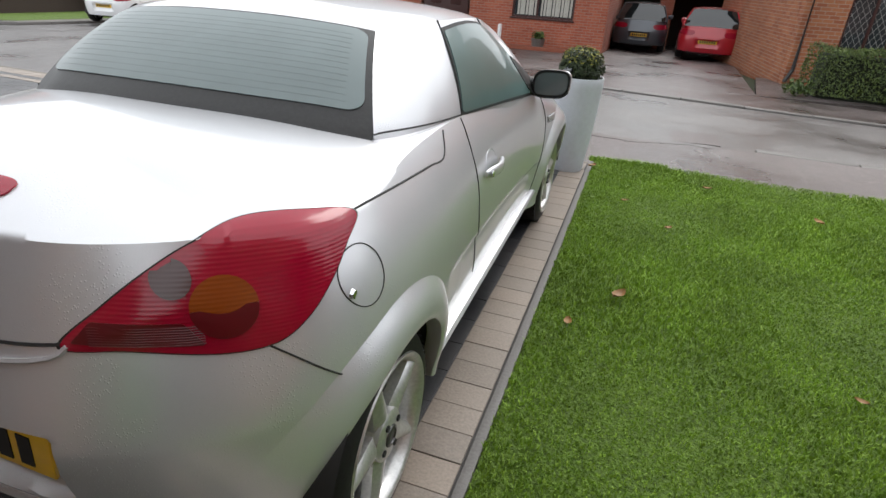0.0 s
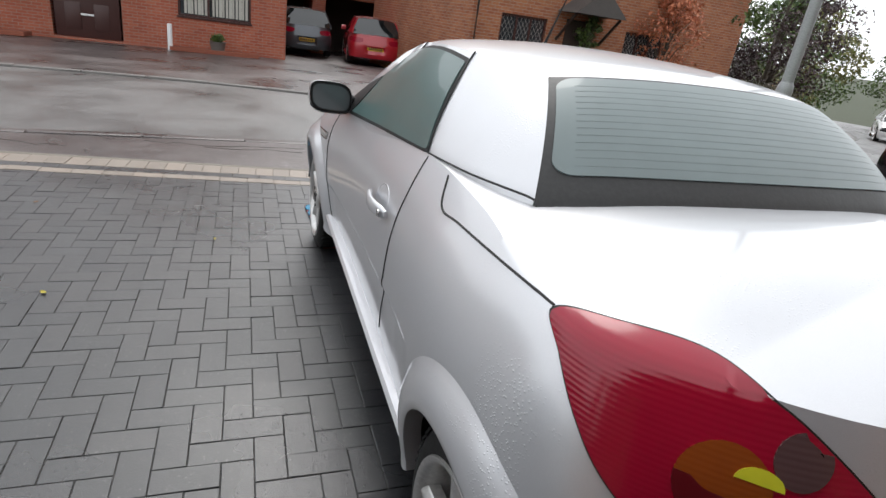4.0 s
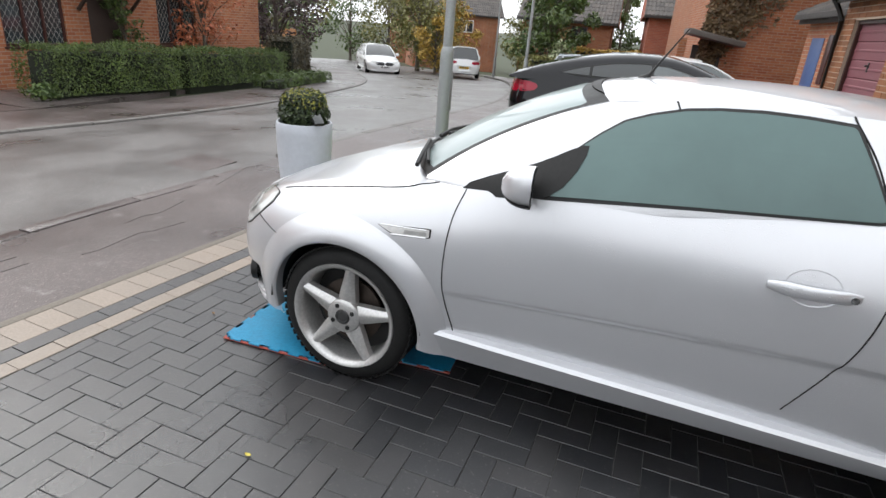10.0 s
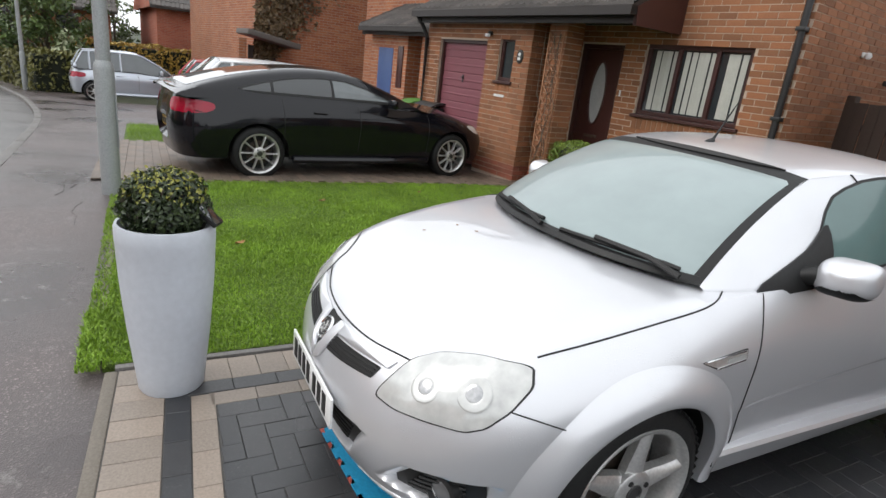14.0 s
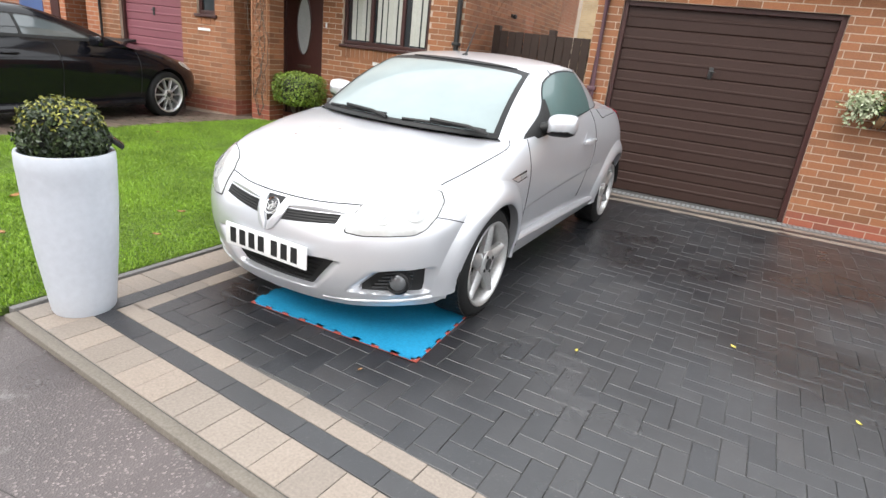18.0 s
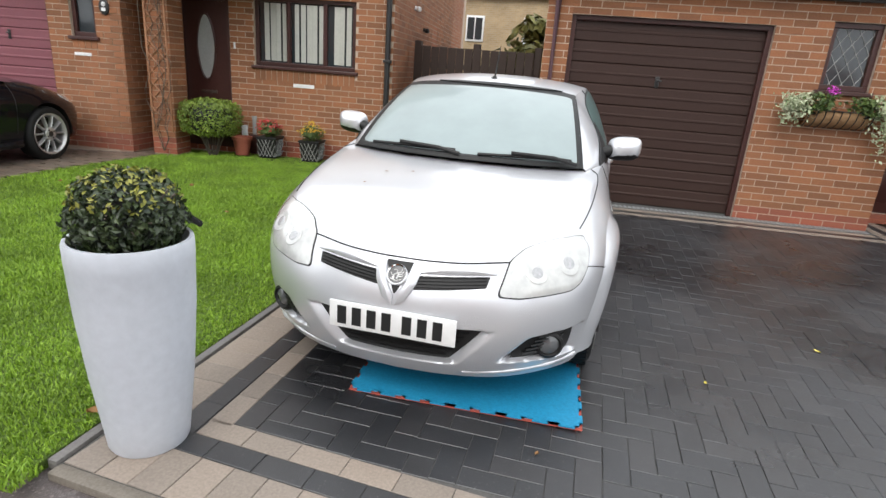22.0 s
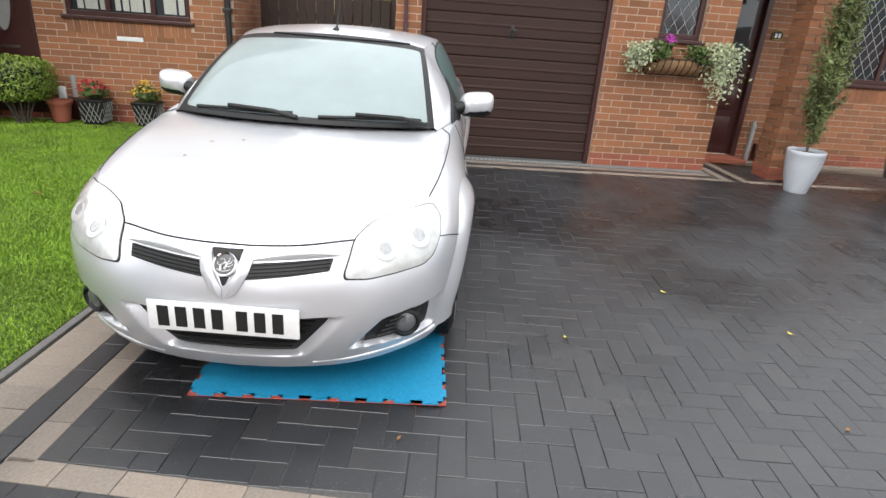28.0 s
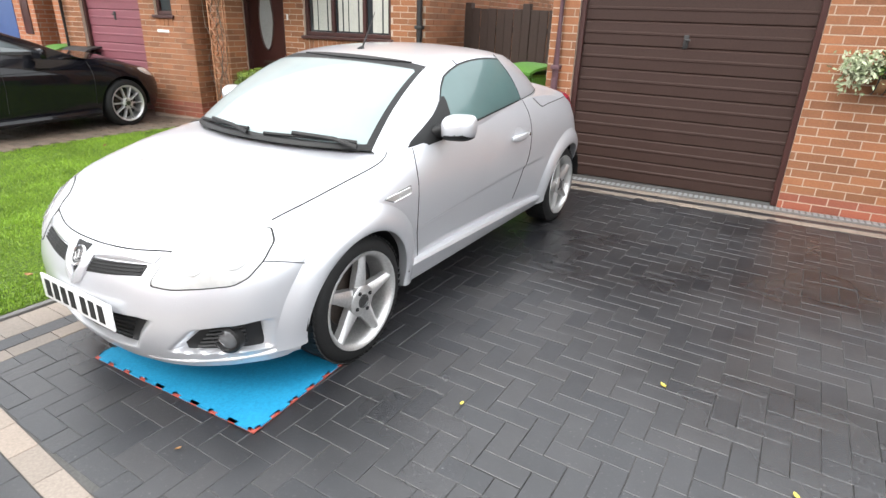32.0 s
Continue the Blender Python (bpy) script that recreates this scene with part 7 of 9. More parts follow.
for f in ((0, 1, 5, 4), (2, 3, 4, 5), (1, 2, 5), (0, 4, 3), (3, 2, 1, 0)):
    bm.faces.new([vv[k] for k in f])
bmesh.ops.recalc_face_normals(bm, faces=bm.faces)
part("porch_hood", bm, roof_tile, hb, "grey tiled porch hood")
for u in (-4.05, -2.6):
    part("porch_bracket", tube(B(), [BHf @ Vector((u, 0.02, 1.5)), BHf @ Vector((u, 0.7, 2.18))], 0.04, 6), dark_wood, hb)
tile_roof(hb, BHf, -9.8, 0.3, 4.2, 2.6, 0.35, 5.2, 0.6, 0.45)
part("downpipe", tube(B(), [BHf @ Vector((-0.12, 0.05, 2.6)), BHf @ Vector((-0.12, 0.05, 0.3)), BHf @ Vector((0.0, 0.12, 0.05))], 0.04, 8), black_pipe, hb)

# garages at the end of the drive across
ga = tagged(new("garage_block"), "brick garage block with open dark bays", "garage")
Z9 = gz(2, 24)
for x in (-2.2, 1.35, 4.9):
    part("pier", box(B(), x, x + 0.5, 23.6, 28, Z9 - 0.3, Z9 + 2.6), brick_far_red, ga)
part("lintel", box(B(), -2.2, 5.4, 23.7, 28, Z9 + 2.15, Z9 + 2.9), brick_far_red, ga)
part("back_wall", box(B(), -2.2, 5.4, 27.5, 28, Z9 - 0.3, Z9 + 2.2), dark_wood, ga)
part("garage_roof", box(B(), -2.5, 5.7, 23.4, 28.2, Z9 + 2.9, Z9 + 3.1), roof_tile, ga)
ff = tagged(new("side_fence"), "dark timber fence beside the far drive", "fence")
for k in range(18):
    y = 16.4 + k * 0.42
    part("panel_board", box(B(), 4.25 + 0.03 * k, 4.28 + 0.03 * k, y, y + 0.4, gz(4.3, y) - 0.1, gz(4.3, y) + 1.75), orange_fence if k % 7 == 3 else dark_wood, ff, "", False)


def plain_house(name, x, y, yaw, w, d, eave, ridge, mat, label, windows=()):
    z = gz(x, y)
    m = pose(x, y, z, 0, 0, yaw)
    t = tagged(new(name), label, "house", "houses down the road")
    part("wall", box(B(), -w / 2, w / 2, -d, 0, -1, eave, 0, m), mat, t)
    bm = B()
    vs = [(-w / 2 - 0.3, 0.35, eave - 0.12), (w / 2 + 0.3, 0.35, eave - 0.12), (w / 2 + 0.3, -d / 2, ridge), (-w / 2 - 0.3, -d / 2, ridge), (-w / 2 - 0.3, -d - 0.35, eave - 0.12), (w / 2 + 0.3, -d - 0.35, eave - 0.12)]
    vv = [bm.verts.new(m @ Vector(p)) for p in vs]
    for f in ((0, 1, 2, 3), (3, 2, 5, 4), (0, 3, 4), (1, 5, 2)):
        bm.faces.new([vv[k] for k in f])
    part("gable", bm, mat, t)
    tile_roof(t, m, -w / 2 - 0.3, w / 2 + 0.3, d / 2 + 0.35, ridge - eave + 0.12, 0.36, eave - 0.06, 0.4, 0.4)
    for u, z0, ww, hh in windows:
        part("window_frame", box(B(), u, u + ww, 0.0, 0.05, z0, z0 + hh, 0.01, m), white_plastic if ridge > 7 else frame_brown, t)
        for k in (0, 1):
            part("pane", box(B(), u + 0.08 + k * ww / 2, u + ww / 2 - 0.04 + k * ww / 2, 0.05, 0.06, z0 + 0.08, z0 + hh - 0.08, 0, m), pane_glass, t)
    return t


plain_house("far_house", 31.5, 7.6, 95, 5.0, 7, 3.5, 5.6, brick_far, "orange brick house with a grey roof down the road", [(-1.2, 2.2, 0.9, 1.0), (1.0, 2.2, 0.9, 1.0)])
plain_house("far_house", 30.0, -0.6, 95, 7.5, 8, 3.9, 6.6, brick_far_red, "red brick house with a grey tiled roof", [(0.4, 2.6, 1.5, 1.1), (-3.2, 2.6, 1.2, 1.1)])
plain_house("far_house", 62.0, 29.0, 110, 9, 8, 5.0, 8.2, brick_far, "distant brick house with a grey roof", [(-1.5, 3.2, 1.3, 1.1)])
plain_house("far_house", 50.0, 21.0, 120, 8, 8, 4.8, 7.8, brick_far, "distant orange brick house among trees", [(-1.5, 3.2, 1.3, 1.1)])
plain_house("far_house", -14.0, 48.0, 180, 12, 8, 4.8, 7.6, brick_far_red, "brick house at the end of the side road", [(-3, 1.0, 1.4, 1.2), (2, 1.0, 1.4, 1.2)])
plain_house("far_house", -30.0, 24.0, 235, 12, 8, 4.8, 7.6, brick_far_red, "brick house behind the parked cars", [(-3, 1.0, 1.4, 1.2), (2, 1.0, 1.4, 1.2)])
# garden wall behind the parked cars
gw2 = tagged(new("garden_fence"), "brown timber garden fence behind the parked cars", "fence")
for k in range(26):
    p = side_k[30 + k] if 30 + k < len(side_k) else side_k[-1]
    x, y = p[0] - 6.2, p[1] + 0.9
    part("panel", box(B(), -0.9, 0.9, -0.03, 0.03, -0.1, 1.8, 0.01, pose(x, y, gz(x, y), 0, 0, 98)), dark_wood, gw2, "", False)

# ---- parked cars ----
def parked(name, label, axle, yaw, coat, W, H, wb, ro, fo, belt, nose, roof, glass=dark_glass, wr=0.32, spokes=10, style="thin", tail=None, plate=None, group="parked cars", low=0.2, arc=None, doors=()):
    """A car about its rear axle: roof gives y of rear glass foot, roof rear, roof front and screen foot."""
    z = gz(axle[0], axle[1])
    t = thing(name, label, "car", (axle[0], axle[1], z), yaw, group)
    w = W / 2
    e = wb + fo
    tail = tail or belt
    zm = 0.62
    plan = [(0, -ro, 0.25, 0.06, zm, tail, 0.09, -ro + 0.22, tail + 0.03), (w * 0.55, -ro + 0.03, 0.25, 0.06, zm, tail, 0.09, -ro + 0.25, tail + 0.03),
            (w * 0.84, -ro + 0.14, 0.25, 0.05, zm, tail, 0.09, -ro + 0.3, tail + 0.03), (w * 0.97, -ro + 0.38, 0.25, 0.04, zm, tail - 0.01, 0.09, -ro + 0.5, tail + 0.03),
            (w, 0.0, 0.25, 0.04, 0.66, belt, 0.1, 0.1, belt + 0.03), (w, wb * 0.5, 0.24, 0.05, 0.68, belt - 0.02, 0.1, wb * 0.5, belt + 0.02),
            (w, wb * 0.85, 0.24, 0.05, 0.66, belt - 0.06, 0.11, wb * 0.85, belt + 0.0), (w, wb, 0.25, 0.04, 0.62, belt - 0.10, 0.15, wb * 1.0, belt - 0.02),
            (w * 0.96, wb + fo * 0.45, 0.24, 0.05, 0.56, nose + 0.06, 0.16, wb + fo * 0.4, nose + 0.12), (w * 0.82, wb + fo * 0.78, 0.22, 0.06, 0.5, nose + 0.02, 0.15, wb + fo * 0.62, nose + 0.08),
            (w * 0.5, e - 0.06, 0.2, 0.06, 0.46, nose - 0.01, 0.13, e - 0.24, nose + 0.05), (0, e, 0.2, 0.06, 0.46, nose - 0.02, 0.12, e - 0.22, nose + 0.04)]
    bm = B()
    grid(bm, body_rows(plan, 84, 12, 7))
    bmesh.ops.remove_doubles(bm, verts=bm.verts, dist=0.0006)
    mirror_x(bm)
    tree = BVHTree.FromBMesh(bm)
    cut_arches(bm, (wb, 0.0), wr + 0.045, wr, w * 0.6)
    part("body", bm, coat, t)
    part("underbody", box(B(), -w * 0.5, w * 0.5, -ro + 0.2, e - 0.25, low, 0.62), gap_black, t)
    # glass house
    y0, y1, y2, y3 = roof
    wb_h, wr_h = w - 0.09, w * 0.70
    n = 25
    rows = []
    base = lambda y: belt - 0.02 + 0.02 * (1 if y < wb * 0.5 else 0) - 0.07 * max(0, (y - wb * 0.5) / (y3 - wb * 0.5))
    for s in np.linspace(0, 1, n):
        if s < 0.25:
            q = s / 0.25
            y, f = y0 + (y1 - y0) * q, q
        elif s < 0.65:
            y, f = y1 + (y2 - y1) * (s - 0.25) / 0.4, 1.0
        else:
            q = (s - 0.65) / 0.35
            y, f = y2 + (y3 - y2) * q, 1 - q
        mid = (y - y1) / (y2 - y1)
        top = base(y) + (H - 0.035 + 0.035 * (4 * max(0, min(1, mid)) * (1 - max(0, min(1, mid)))) - base(y)) * (f ** 0.85)
        b0 = base(y) - 0.01
        ww = wb_h - 0.04 * (1 - min(1, f * 4))
        hw = ww + (wr_h - ww) * f
        rows.append([(-ww, y, b0), (-(ww + (hw - ww) * 0.55 + 0.02), y, b0 + (top - b0) * 0.5), (-hw, y, top - 0.035 * f), (-hw * 0.72, y, top + 0.005 * f), (0, y, top + 0.022 * f), (hw * 0.72, y, top + 0.005 * f), (hw, y, top - 0.035 * f), (ww + (hw - ww) * 0.55 + 0.02, y, b0 + (top - b0) * 0.5), (ww, y, b0)])
    if arc:
        # painted cabin under one long arch, with the windows let into it
        rows = []
        for y, top in spline([(a_, b_, 0.0) for a_, b_ in arc], 44)[:, :2]:
            b0 = belt - 0.05
            f = max(0.03, (top - b0) / (H - b0))
            hw = wb_h + (wr_h * 0.97 - wb_h) * f
            rows.append([(k_ * x_, y, z_) for k_, x_, z_ in ((-1, wb_h, b0), (-1, wb_h + (hw - wb_h) * 0.45 + 0.015, b0 + (top - b0) * 0.42), (-1, hw + 0.01, top - 0.075 * f), (-1, hw * 0.93, top - 0.026 * f), (-1, hw * 0.6, top), (1, 0.0, top + 0.014 * f), (1, hw * 0.6, top), (1, hw * 0.93, top - 0.026 * f), (1, hw + 0.01, top - 0.075 * f), (1, wb_h + (hw - wb_h) * 0.45 + 0.015, b0 + (top - b0) * 0.42), (1, wb_h, b0))])
        bm = B()
        grid(bm, rows)
        bmesh.ops.recalc_face_normals(bm, faces=bm.faces)
        cab = BVHTree.FromBMesh(bm)
        part("cabin", bm, coat, t)
        front = [(-w * 0.62, y3 - 0.05, belt), (w * 0.62, y3 - 0.05, belt), (w * 0.55, y2 + 0.06, H), (-w * 0.55, y2 + 0.06, H)]
        part("windscreen", patch(cab, front, (0, -0.5, -0.85), 0.004, 8, 0.001, -1), glass, t, "dark windscreen")
        back = [(-w * 0.58, y0 + 0.16, belt), (w * 0.58, y0 + 0.16, belt), (w * 0.54, y1 - 0.55, H), (-w * 0.54, y1 - 0.55, H)]
        part("rear_window", patch(cab, back, (0, 0.3, -0.95), 0.004, 8, 0.001, -1), glass, t, "dark sloping rear window")
        for sx in (-1, 1):
            rim = part("window_surround", patch(cab, [(sx * 0.8, y, z_) for y, z_ in doors], (-sx, 0, -0.2), 0.003, 6, 0.001, -1), gap_black, t)
            lo, hi = doors[0][0], max(q_[0] for q_ in doors)
            cut = [lo + 0.05, lo + 0.42, lo + 1.20, hi - 0.07]
            top_k = sorted(q_ for q_ in doors if q_[1] > belt + 0.07 or q_[0] == lo or q_[0] == hi)
            for a_, b_ in zip(cut, cut[1:]):
                ys = np.linspace(a_ + 0.018, b_ - 0.018, 6)
                up = [(sx * 0.8, y, float(np.interp(y, [q_[0] for q_ in top_k], [q_[1] for q_ in top_k])) - 0.022) for y in ys]
                dn = [(sx * 0.8, y, belt + 0.045 + 0.03 * (hi - y) / (hi - lo)) for y in ys[::-1]]
                part("side_pane", patch(cab, [p for p in dn + up if p[2] >= belt + 0.03], (-sx, 0, -0.2), 0.006, 5, 0.001, -1), grey_glass if b_ > hi - 0.1 else glass, rim)
            bm = B()
            box(bm, *sorted((sx * (w - 0.06), sx * (w + 0.12))), hi - 0.16, hi - 0.07, belt - 0.03, belt + 0.09, 0.03)
            part("door_mirror", bm, coat, t)
    else:
        bm = B()
        grid(bm, rows)
        part("glasshouse", bm, glass, t, "tinted windows")
        # painted roof, rails and pillars laid just outside the glass
        bm = B()
        sel = [r for r, s in zip(rows, np.linspace(0, 1, n)) if 0.235 <= s <= 0.66]
        grid(bm, [[(p[0] * 1.012, p[1], p[2] + 0.008) for p in r[2:7]] for r in sel])
        part("roof", bm, coat, t)
    for side in (0, 1):
        sx = -1 if side == 0 else 1
        if not arc:
            pick = (lambda r: r[2]) if side == 0 else (lambda r: r[6])
            bm = B()
            tube(bm, [Vector(pick(r)) + Vector((0, 0, 0.004)) for r in rows], 0.022, 6)
            part("roof_rail", bm, coat, t)
            for frac, rad in ((0.08, 0.05), (0.30, 0.03), (0.50, 0.026)):
                r = rows[int(frac * (n - 1))]
                a = r[0:3] if side == 0 else r[8:5:-1]
                bm = B()
                tube(bm, [Vector(p) for p in a], rad, 6)
                part("pillar", bm, coat, t)
            bm = B()
            rr = [Vector(r[0 if side == 0 else 8]) + Vector((sx * 0.012, 0, 0.004)) for r in rows[1:-1]]
            tube(bm, rr, 0.010, 5)
            part("belt_trim", bm, gap_black, t)
            bm = B()
            my = y3 - (y3 - y2) * 0.45
            box(bm, *sorted((sx * (w - 0.04), sx * (w + 0.14))), my - 0.04, my + 0.05, belt - 0.02, belt + 0.12, 0.03)
            part("door_mirror", bm, coat, t)
        # handles, seams, lamps
        way = (-sx, 0, 0)
        for hy in (wb * 0.30, wb * 0.66):
            bm = B()
            tube(bm, [p + Vector((sx * 0.02, 0, 0)) for p in lay(tree, [(sx * w, hy, belt - 0.14), (sx * w, hy - 0.17, belt - 0.135)], way, 0.0)], 0.013, 6)
            part("door_handle", bm, coat, t)
        for sy in (wb * 0.10, wb * 0.46, wb * 0.84):
            seam("door_gap", tree, [(sx * w, sy, belt - 0.03), (sx * w, sy + 0.02, 0.7), (sx * w, sy + 0.01, 0.36)], way, 0.004, 10, t)
        part("tail_lamp", patch(tree, [(sx * w * 0.55, -ro, tail - 0.12), (sx * w * 0.9, -ro + 0.12, tail - 0.10), (sx * w, -ro + 0.34, tail - 0.13), (sx * w, -ro + 0.28, tail - 0.23), (sx * w * 0.6, -ro, tail - 0.25)], Vector((-sx * 0.6, 0.8, 0)).normalized(), 0.006, 3, 0.002, 4), tail_red, t)
        part("headlamp", patch(tree, [(sx * w * 0.55, e, nose - 0.02), (sx * w * 0.8, e - 0.12, nose + 0.02), (sx * w * 0.94, e - 0.36, nose + 0.04), (sx * w * 0.93, e - 0.26, nose - 0.07), (sx * w * 0.6, e, nose - 0.12)], Vector((-sx * 0.5, -0.85, -0.1)).normalized(), 0.006, 3, 0.002, 4), headlamp, t)
        bm = B()
        tube(bm, [(sx * (w - 0.03), 0.42, 0.25), (sx * (w - 0.02), wb * 0.5, 0.245), (sx * (w - 0.03), wb - 0.42, 0.25)], 0.05, 8)
        part("sill", bm, coat, t)
        for hub in (0.0, wb):
            wheel(t, sx * (w - 0.115), hub, wr, sx, r=wr, w=0.21, rim=wr * 0.74, spokes=spokes, style=style, tread=False)
            rows2 = []
            for a in np.linspace(-5, 185, 16):
                rows2.append([(sx * x, hub + (wr + 0.05) * math.cos(radians(a)), wr + (wr + 0.05) * math.sin(radians(a))) for x in (w - 0.03, w - 0.3)])
            bm = B()
            grid(bm, rows2)
            part("arch_liner", bm, gap_black, t)
    part("grille", patch(tree, [(-w * 0.45, e, nose - 0.08), (w * 0.45, e, nose - 0.08), (w * 0.4, e, nose - 0.22), (-w * 0.4, e, nose - 0.22)], (0, -1, 0), 0.004, 3, 0.002, 3), gap_black, t)
    for y, col, d in ((-ro, plate_yellow, (0, 1, 0)), (e, plate_white, (0, -1, 0))):
        p = lay(tree, [(0, y, 0.55 if d[1] > 0 else 0.42)], d, 0.0)[0]
        bm = B()
        box(bm, -0.26, 0.26, p.y - 0.012, p.y + 0.012, p.z - 0.055, p.z + 0.055, 0.004)
        pl = part("number_plate", bm, col, t)
        for k in range(7):
            bm = B()
            box(bm, -0.225 + 0.066 * k, -0.18 + 0.066 * k, p.y - 0.014, p.y + 0.014, p.z - 0.035, p.z + 0.035)
            part("plate_bar", bm, gap_black, pl, "", False)
    return t


parked("black_fastback", "black five-door fastback with bright alloy wheels, parked at the maroon garage", (6.15, 2.71), 186.7, black_paint, 1.82, 1.345, 2.81, 0.95, 0.80, 0.975, 0.73, (-0.88, 0.80, 1.40, 2.32), dark_glass, 0.318, 10, tail=1.0,
       arc=((-0.90, 0.96), (-0.80, 1.010), (-0.45, 1.135), (0.0, 1.250), (0.5, 1.330), (0.95, 1.350), (1.30, 1.322), (1.75, 1.175), (2.15, 1.0), (2.36, 0.90)),
       doors=((-0.24, 1.065), (0.08, 1.165), (0.45, 1.250), (0.85, 1.280), (1.15, 1.268), (1.45, 1.185), (1.72, 1.065), (1.86, 0.985), (1.0, 1.0), (0.0, 1.02)))
parked("white_crossover", "white crossover parked on the next drive", (9.7, 2.3), 183, white_paint, 1.80, 1.44, 2.65, 0.85, 0.85, 1.0, 0.80, (-0.70, -0.35, 1.4, 2.25), grey_glass, 0.33, 5, "star")
parked("red_estate", "red estate car parked two drives along", (16.0, 2.1), 181, red_paint, 1.82, 1.46, 2.70, 0.98, 0.85, 0.94, 0.74, (-0.80, -0.45, 1.4, 2.3), grey_glass, 0.325, 8)
parked("silver_hatchback", "pale silver small hatchback on a drive by the hedge", (19.2, 5.2), 187, pale_silver, 1.69, 1.49, 2.51, 0.62, 0.85, 0.93, 0.74, (-0.5, -0.25, 1.3, 2.2), grey_glass, 0.30, 8)
parked("white_suv", "white compact crossover parked at the kerb, seen from behind", (27.8, 12.2), -67, white_paint, 1.77, 1.57, 2.53, 0.7, 0.85, 0.98, 0.82, (-0.6, -0.3, 1.3, 2.15), dark_glass, 0.34, 5)
parked("white_saloon", "white saloon car facing up the road", (27.5, 17.6), 128, white_paint, 1.85, 1.42, 2.8, 1.0, 0.9, 0.93, 0.72, (-0.5, 0.2, 1.4, 2.35), dark_glass, 0.33, 5)
parked("dark_grey_saloon", "dark grey saloon with twin-spoke alloys on the same drive", (-6.26, -0.52), 0, grey_paint, 1.81, 1.43, 2.81, 0.98, 0.84, 0.95, 0.71, (-0.5, 0.25, 1.4, 2.35), dark_glass, 0.335, 10)
parked("white_city_car", "small white city car parked in the side road", (-15.7, 14.4), 12, white_paint, 1.63, 1.49, 2.30, 0.55, 0.70, 0.96, 0.80, (-0.45, -0.2, 1.1, 1.95), dark_glass, 0.30, 8)
parked("olive_hatchback", "olive grey small hatchback facing the junction", (-18.75, 24.4), 197, bronze_paint, 1.69, 1.41, 2.47, 0.55, 0.68, 0.96, 0.80, (-0.45, -0.25, 1.35, 2.0), dark_glass, 0.30, 8)
parked("silver_coupe", "silver coupe parked behind the hatchback", (-20.6, 31.0), 200, pale_silver, 1.75, 1.36, 2.55, 0.8, 0.85, 0.92, 0.70, (-0.45, 0.2, 1.2, 2.1), grey_glass, 0.31, 8)
parked("dark_van_car", "dark people carrier at the end of the row", (-22.6, 38.0), 203, black_paint, 1.8, 1.6, 2.7, 0.8, 0.85, 1.0, 0.8, (-0.7, -0.4, 1.5, 2.3), dark_glass, 0.32, 8)
parked("red_hatchback", "red hatchback at the end of the far drive", (2.95, 19.1), -6, red_paint, 1.78, 1.47, 2.60, 0.75, 0.85, 0.96, 0.76, (-0.6, -0.3, 1.35, 2.2), dark_glass, 0.32, 5)
parked("grey_suv", "grey estate parked under the garage block, seen from behind", (0.85, 20.9), 0, grey_paint, 1.80, 1.52, 2.65, 0.85, 0.85, 1.0, 0.8, (-0.7, -0.4, 1.4, 2.25), dark_glass, 0.33, 5)

# ---- planters, plants, lamp posts, small things ----
def ball_points(c, r, n, seed, squash=1.0, inner=0.8):
    rng = np.random.default_rng(seed)
    d = rng.normal(0, 1, (n, 3))
    d /= np.linalg.norm(d, axis=1)[:, None]
    lump = 1 + 0.05 * np.sin(d[:, 0] * 7 + 1) * np.sin(d[:, 1] * 6) + 0.04 * np.sin(d[:, 2] * 9 + 2)
    rad = r * lump * rng.uniform(inner, 1.05, n)
    p = d * rad[:, None] * [1, 1, squash] + np.array(c)
    return p, d


def round_planter(at, h, r0, r1, label, mat=white_pot, name="planter"):
    t = thing(name, label, "planter", at)
    prof = [(r0 * 0.96, 0.0), (r0, 0.012), (r0 * 1.06, h * 0.12), (r0 + (r1 - r0) * 0.55, h * 0.38), (r0 + (r1 - r0) * 0.88, h * 0.68), (r1, h * 0.90), (r1 * 1.005, h * 0.905), (r1 * 1.005, h * 0.985), (r1 * 0.985, h), (r1 * 0.93, h), (r1 * 0.905, h * 0.985), (r1 * 0.895, h * 0.92)]
    part("pot", lathe(B(), prof, 48, cap=False), mat, t)
    part("compost", lathe(B(), [(r1 * 0.9, h * 0.925), (r1 * 0.5, h * 0.94), (0, h * 0.945)], 30, cap=False), soil, t)
    return t


pl = round_planter((0.772, 3.755, 0.0), 0.775, 0.138, 0.194, "tall tapered white planter on the corner of the drive")
bb = thing("box_ball", "clipped dark green box ball with yellow tips, in the white planter", "shrub", (0.772, 3.755, 0.72))
p, d = ball_points((0, 0, 0.120), 0.172, 5200, 3, 0.92, 0.72)
leaf_part("leaves", p, d, 0.016, leaf_box, bb, 5, 0.7)
p, d = ball_points((0, 0, 0.125), 0.175, 1100, 8, 0.93, 0.96)
keep = d[:, 2] > 0.25
leaf_part("new_growth", p[keep], d[keep], 0.013, leaf_yellow, bb, 6, 0.6)
# added black lump: its colour gives the shade deep inside the ball
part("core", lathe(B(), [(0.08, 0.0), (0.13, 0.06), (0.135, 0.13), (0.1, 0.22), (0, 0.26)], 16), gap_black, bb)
for k in range(16):
    a = random.uniform(0, 6.28)
    part("twig", tube(B(), [(0, 0, 0.02), (0.08 * math.cos(a), 0.08 * math.sin(a), 0.12), (0.17 * math.cos(a + 0.3), 0.17 * math.sin(a + 0.3), random.uniform(0.1, 0.25))], 0.003, 4), bark, bb)
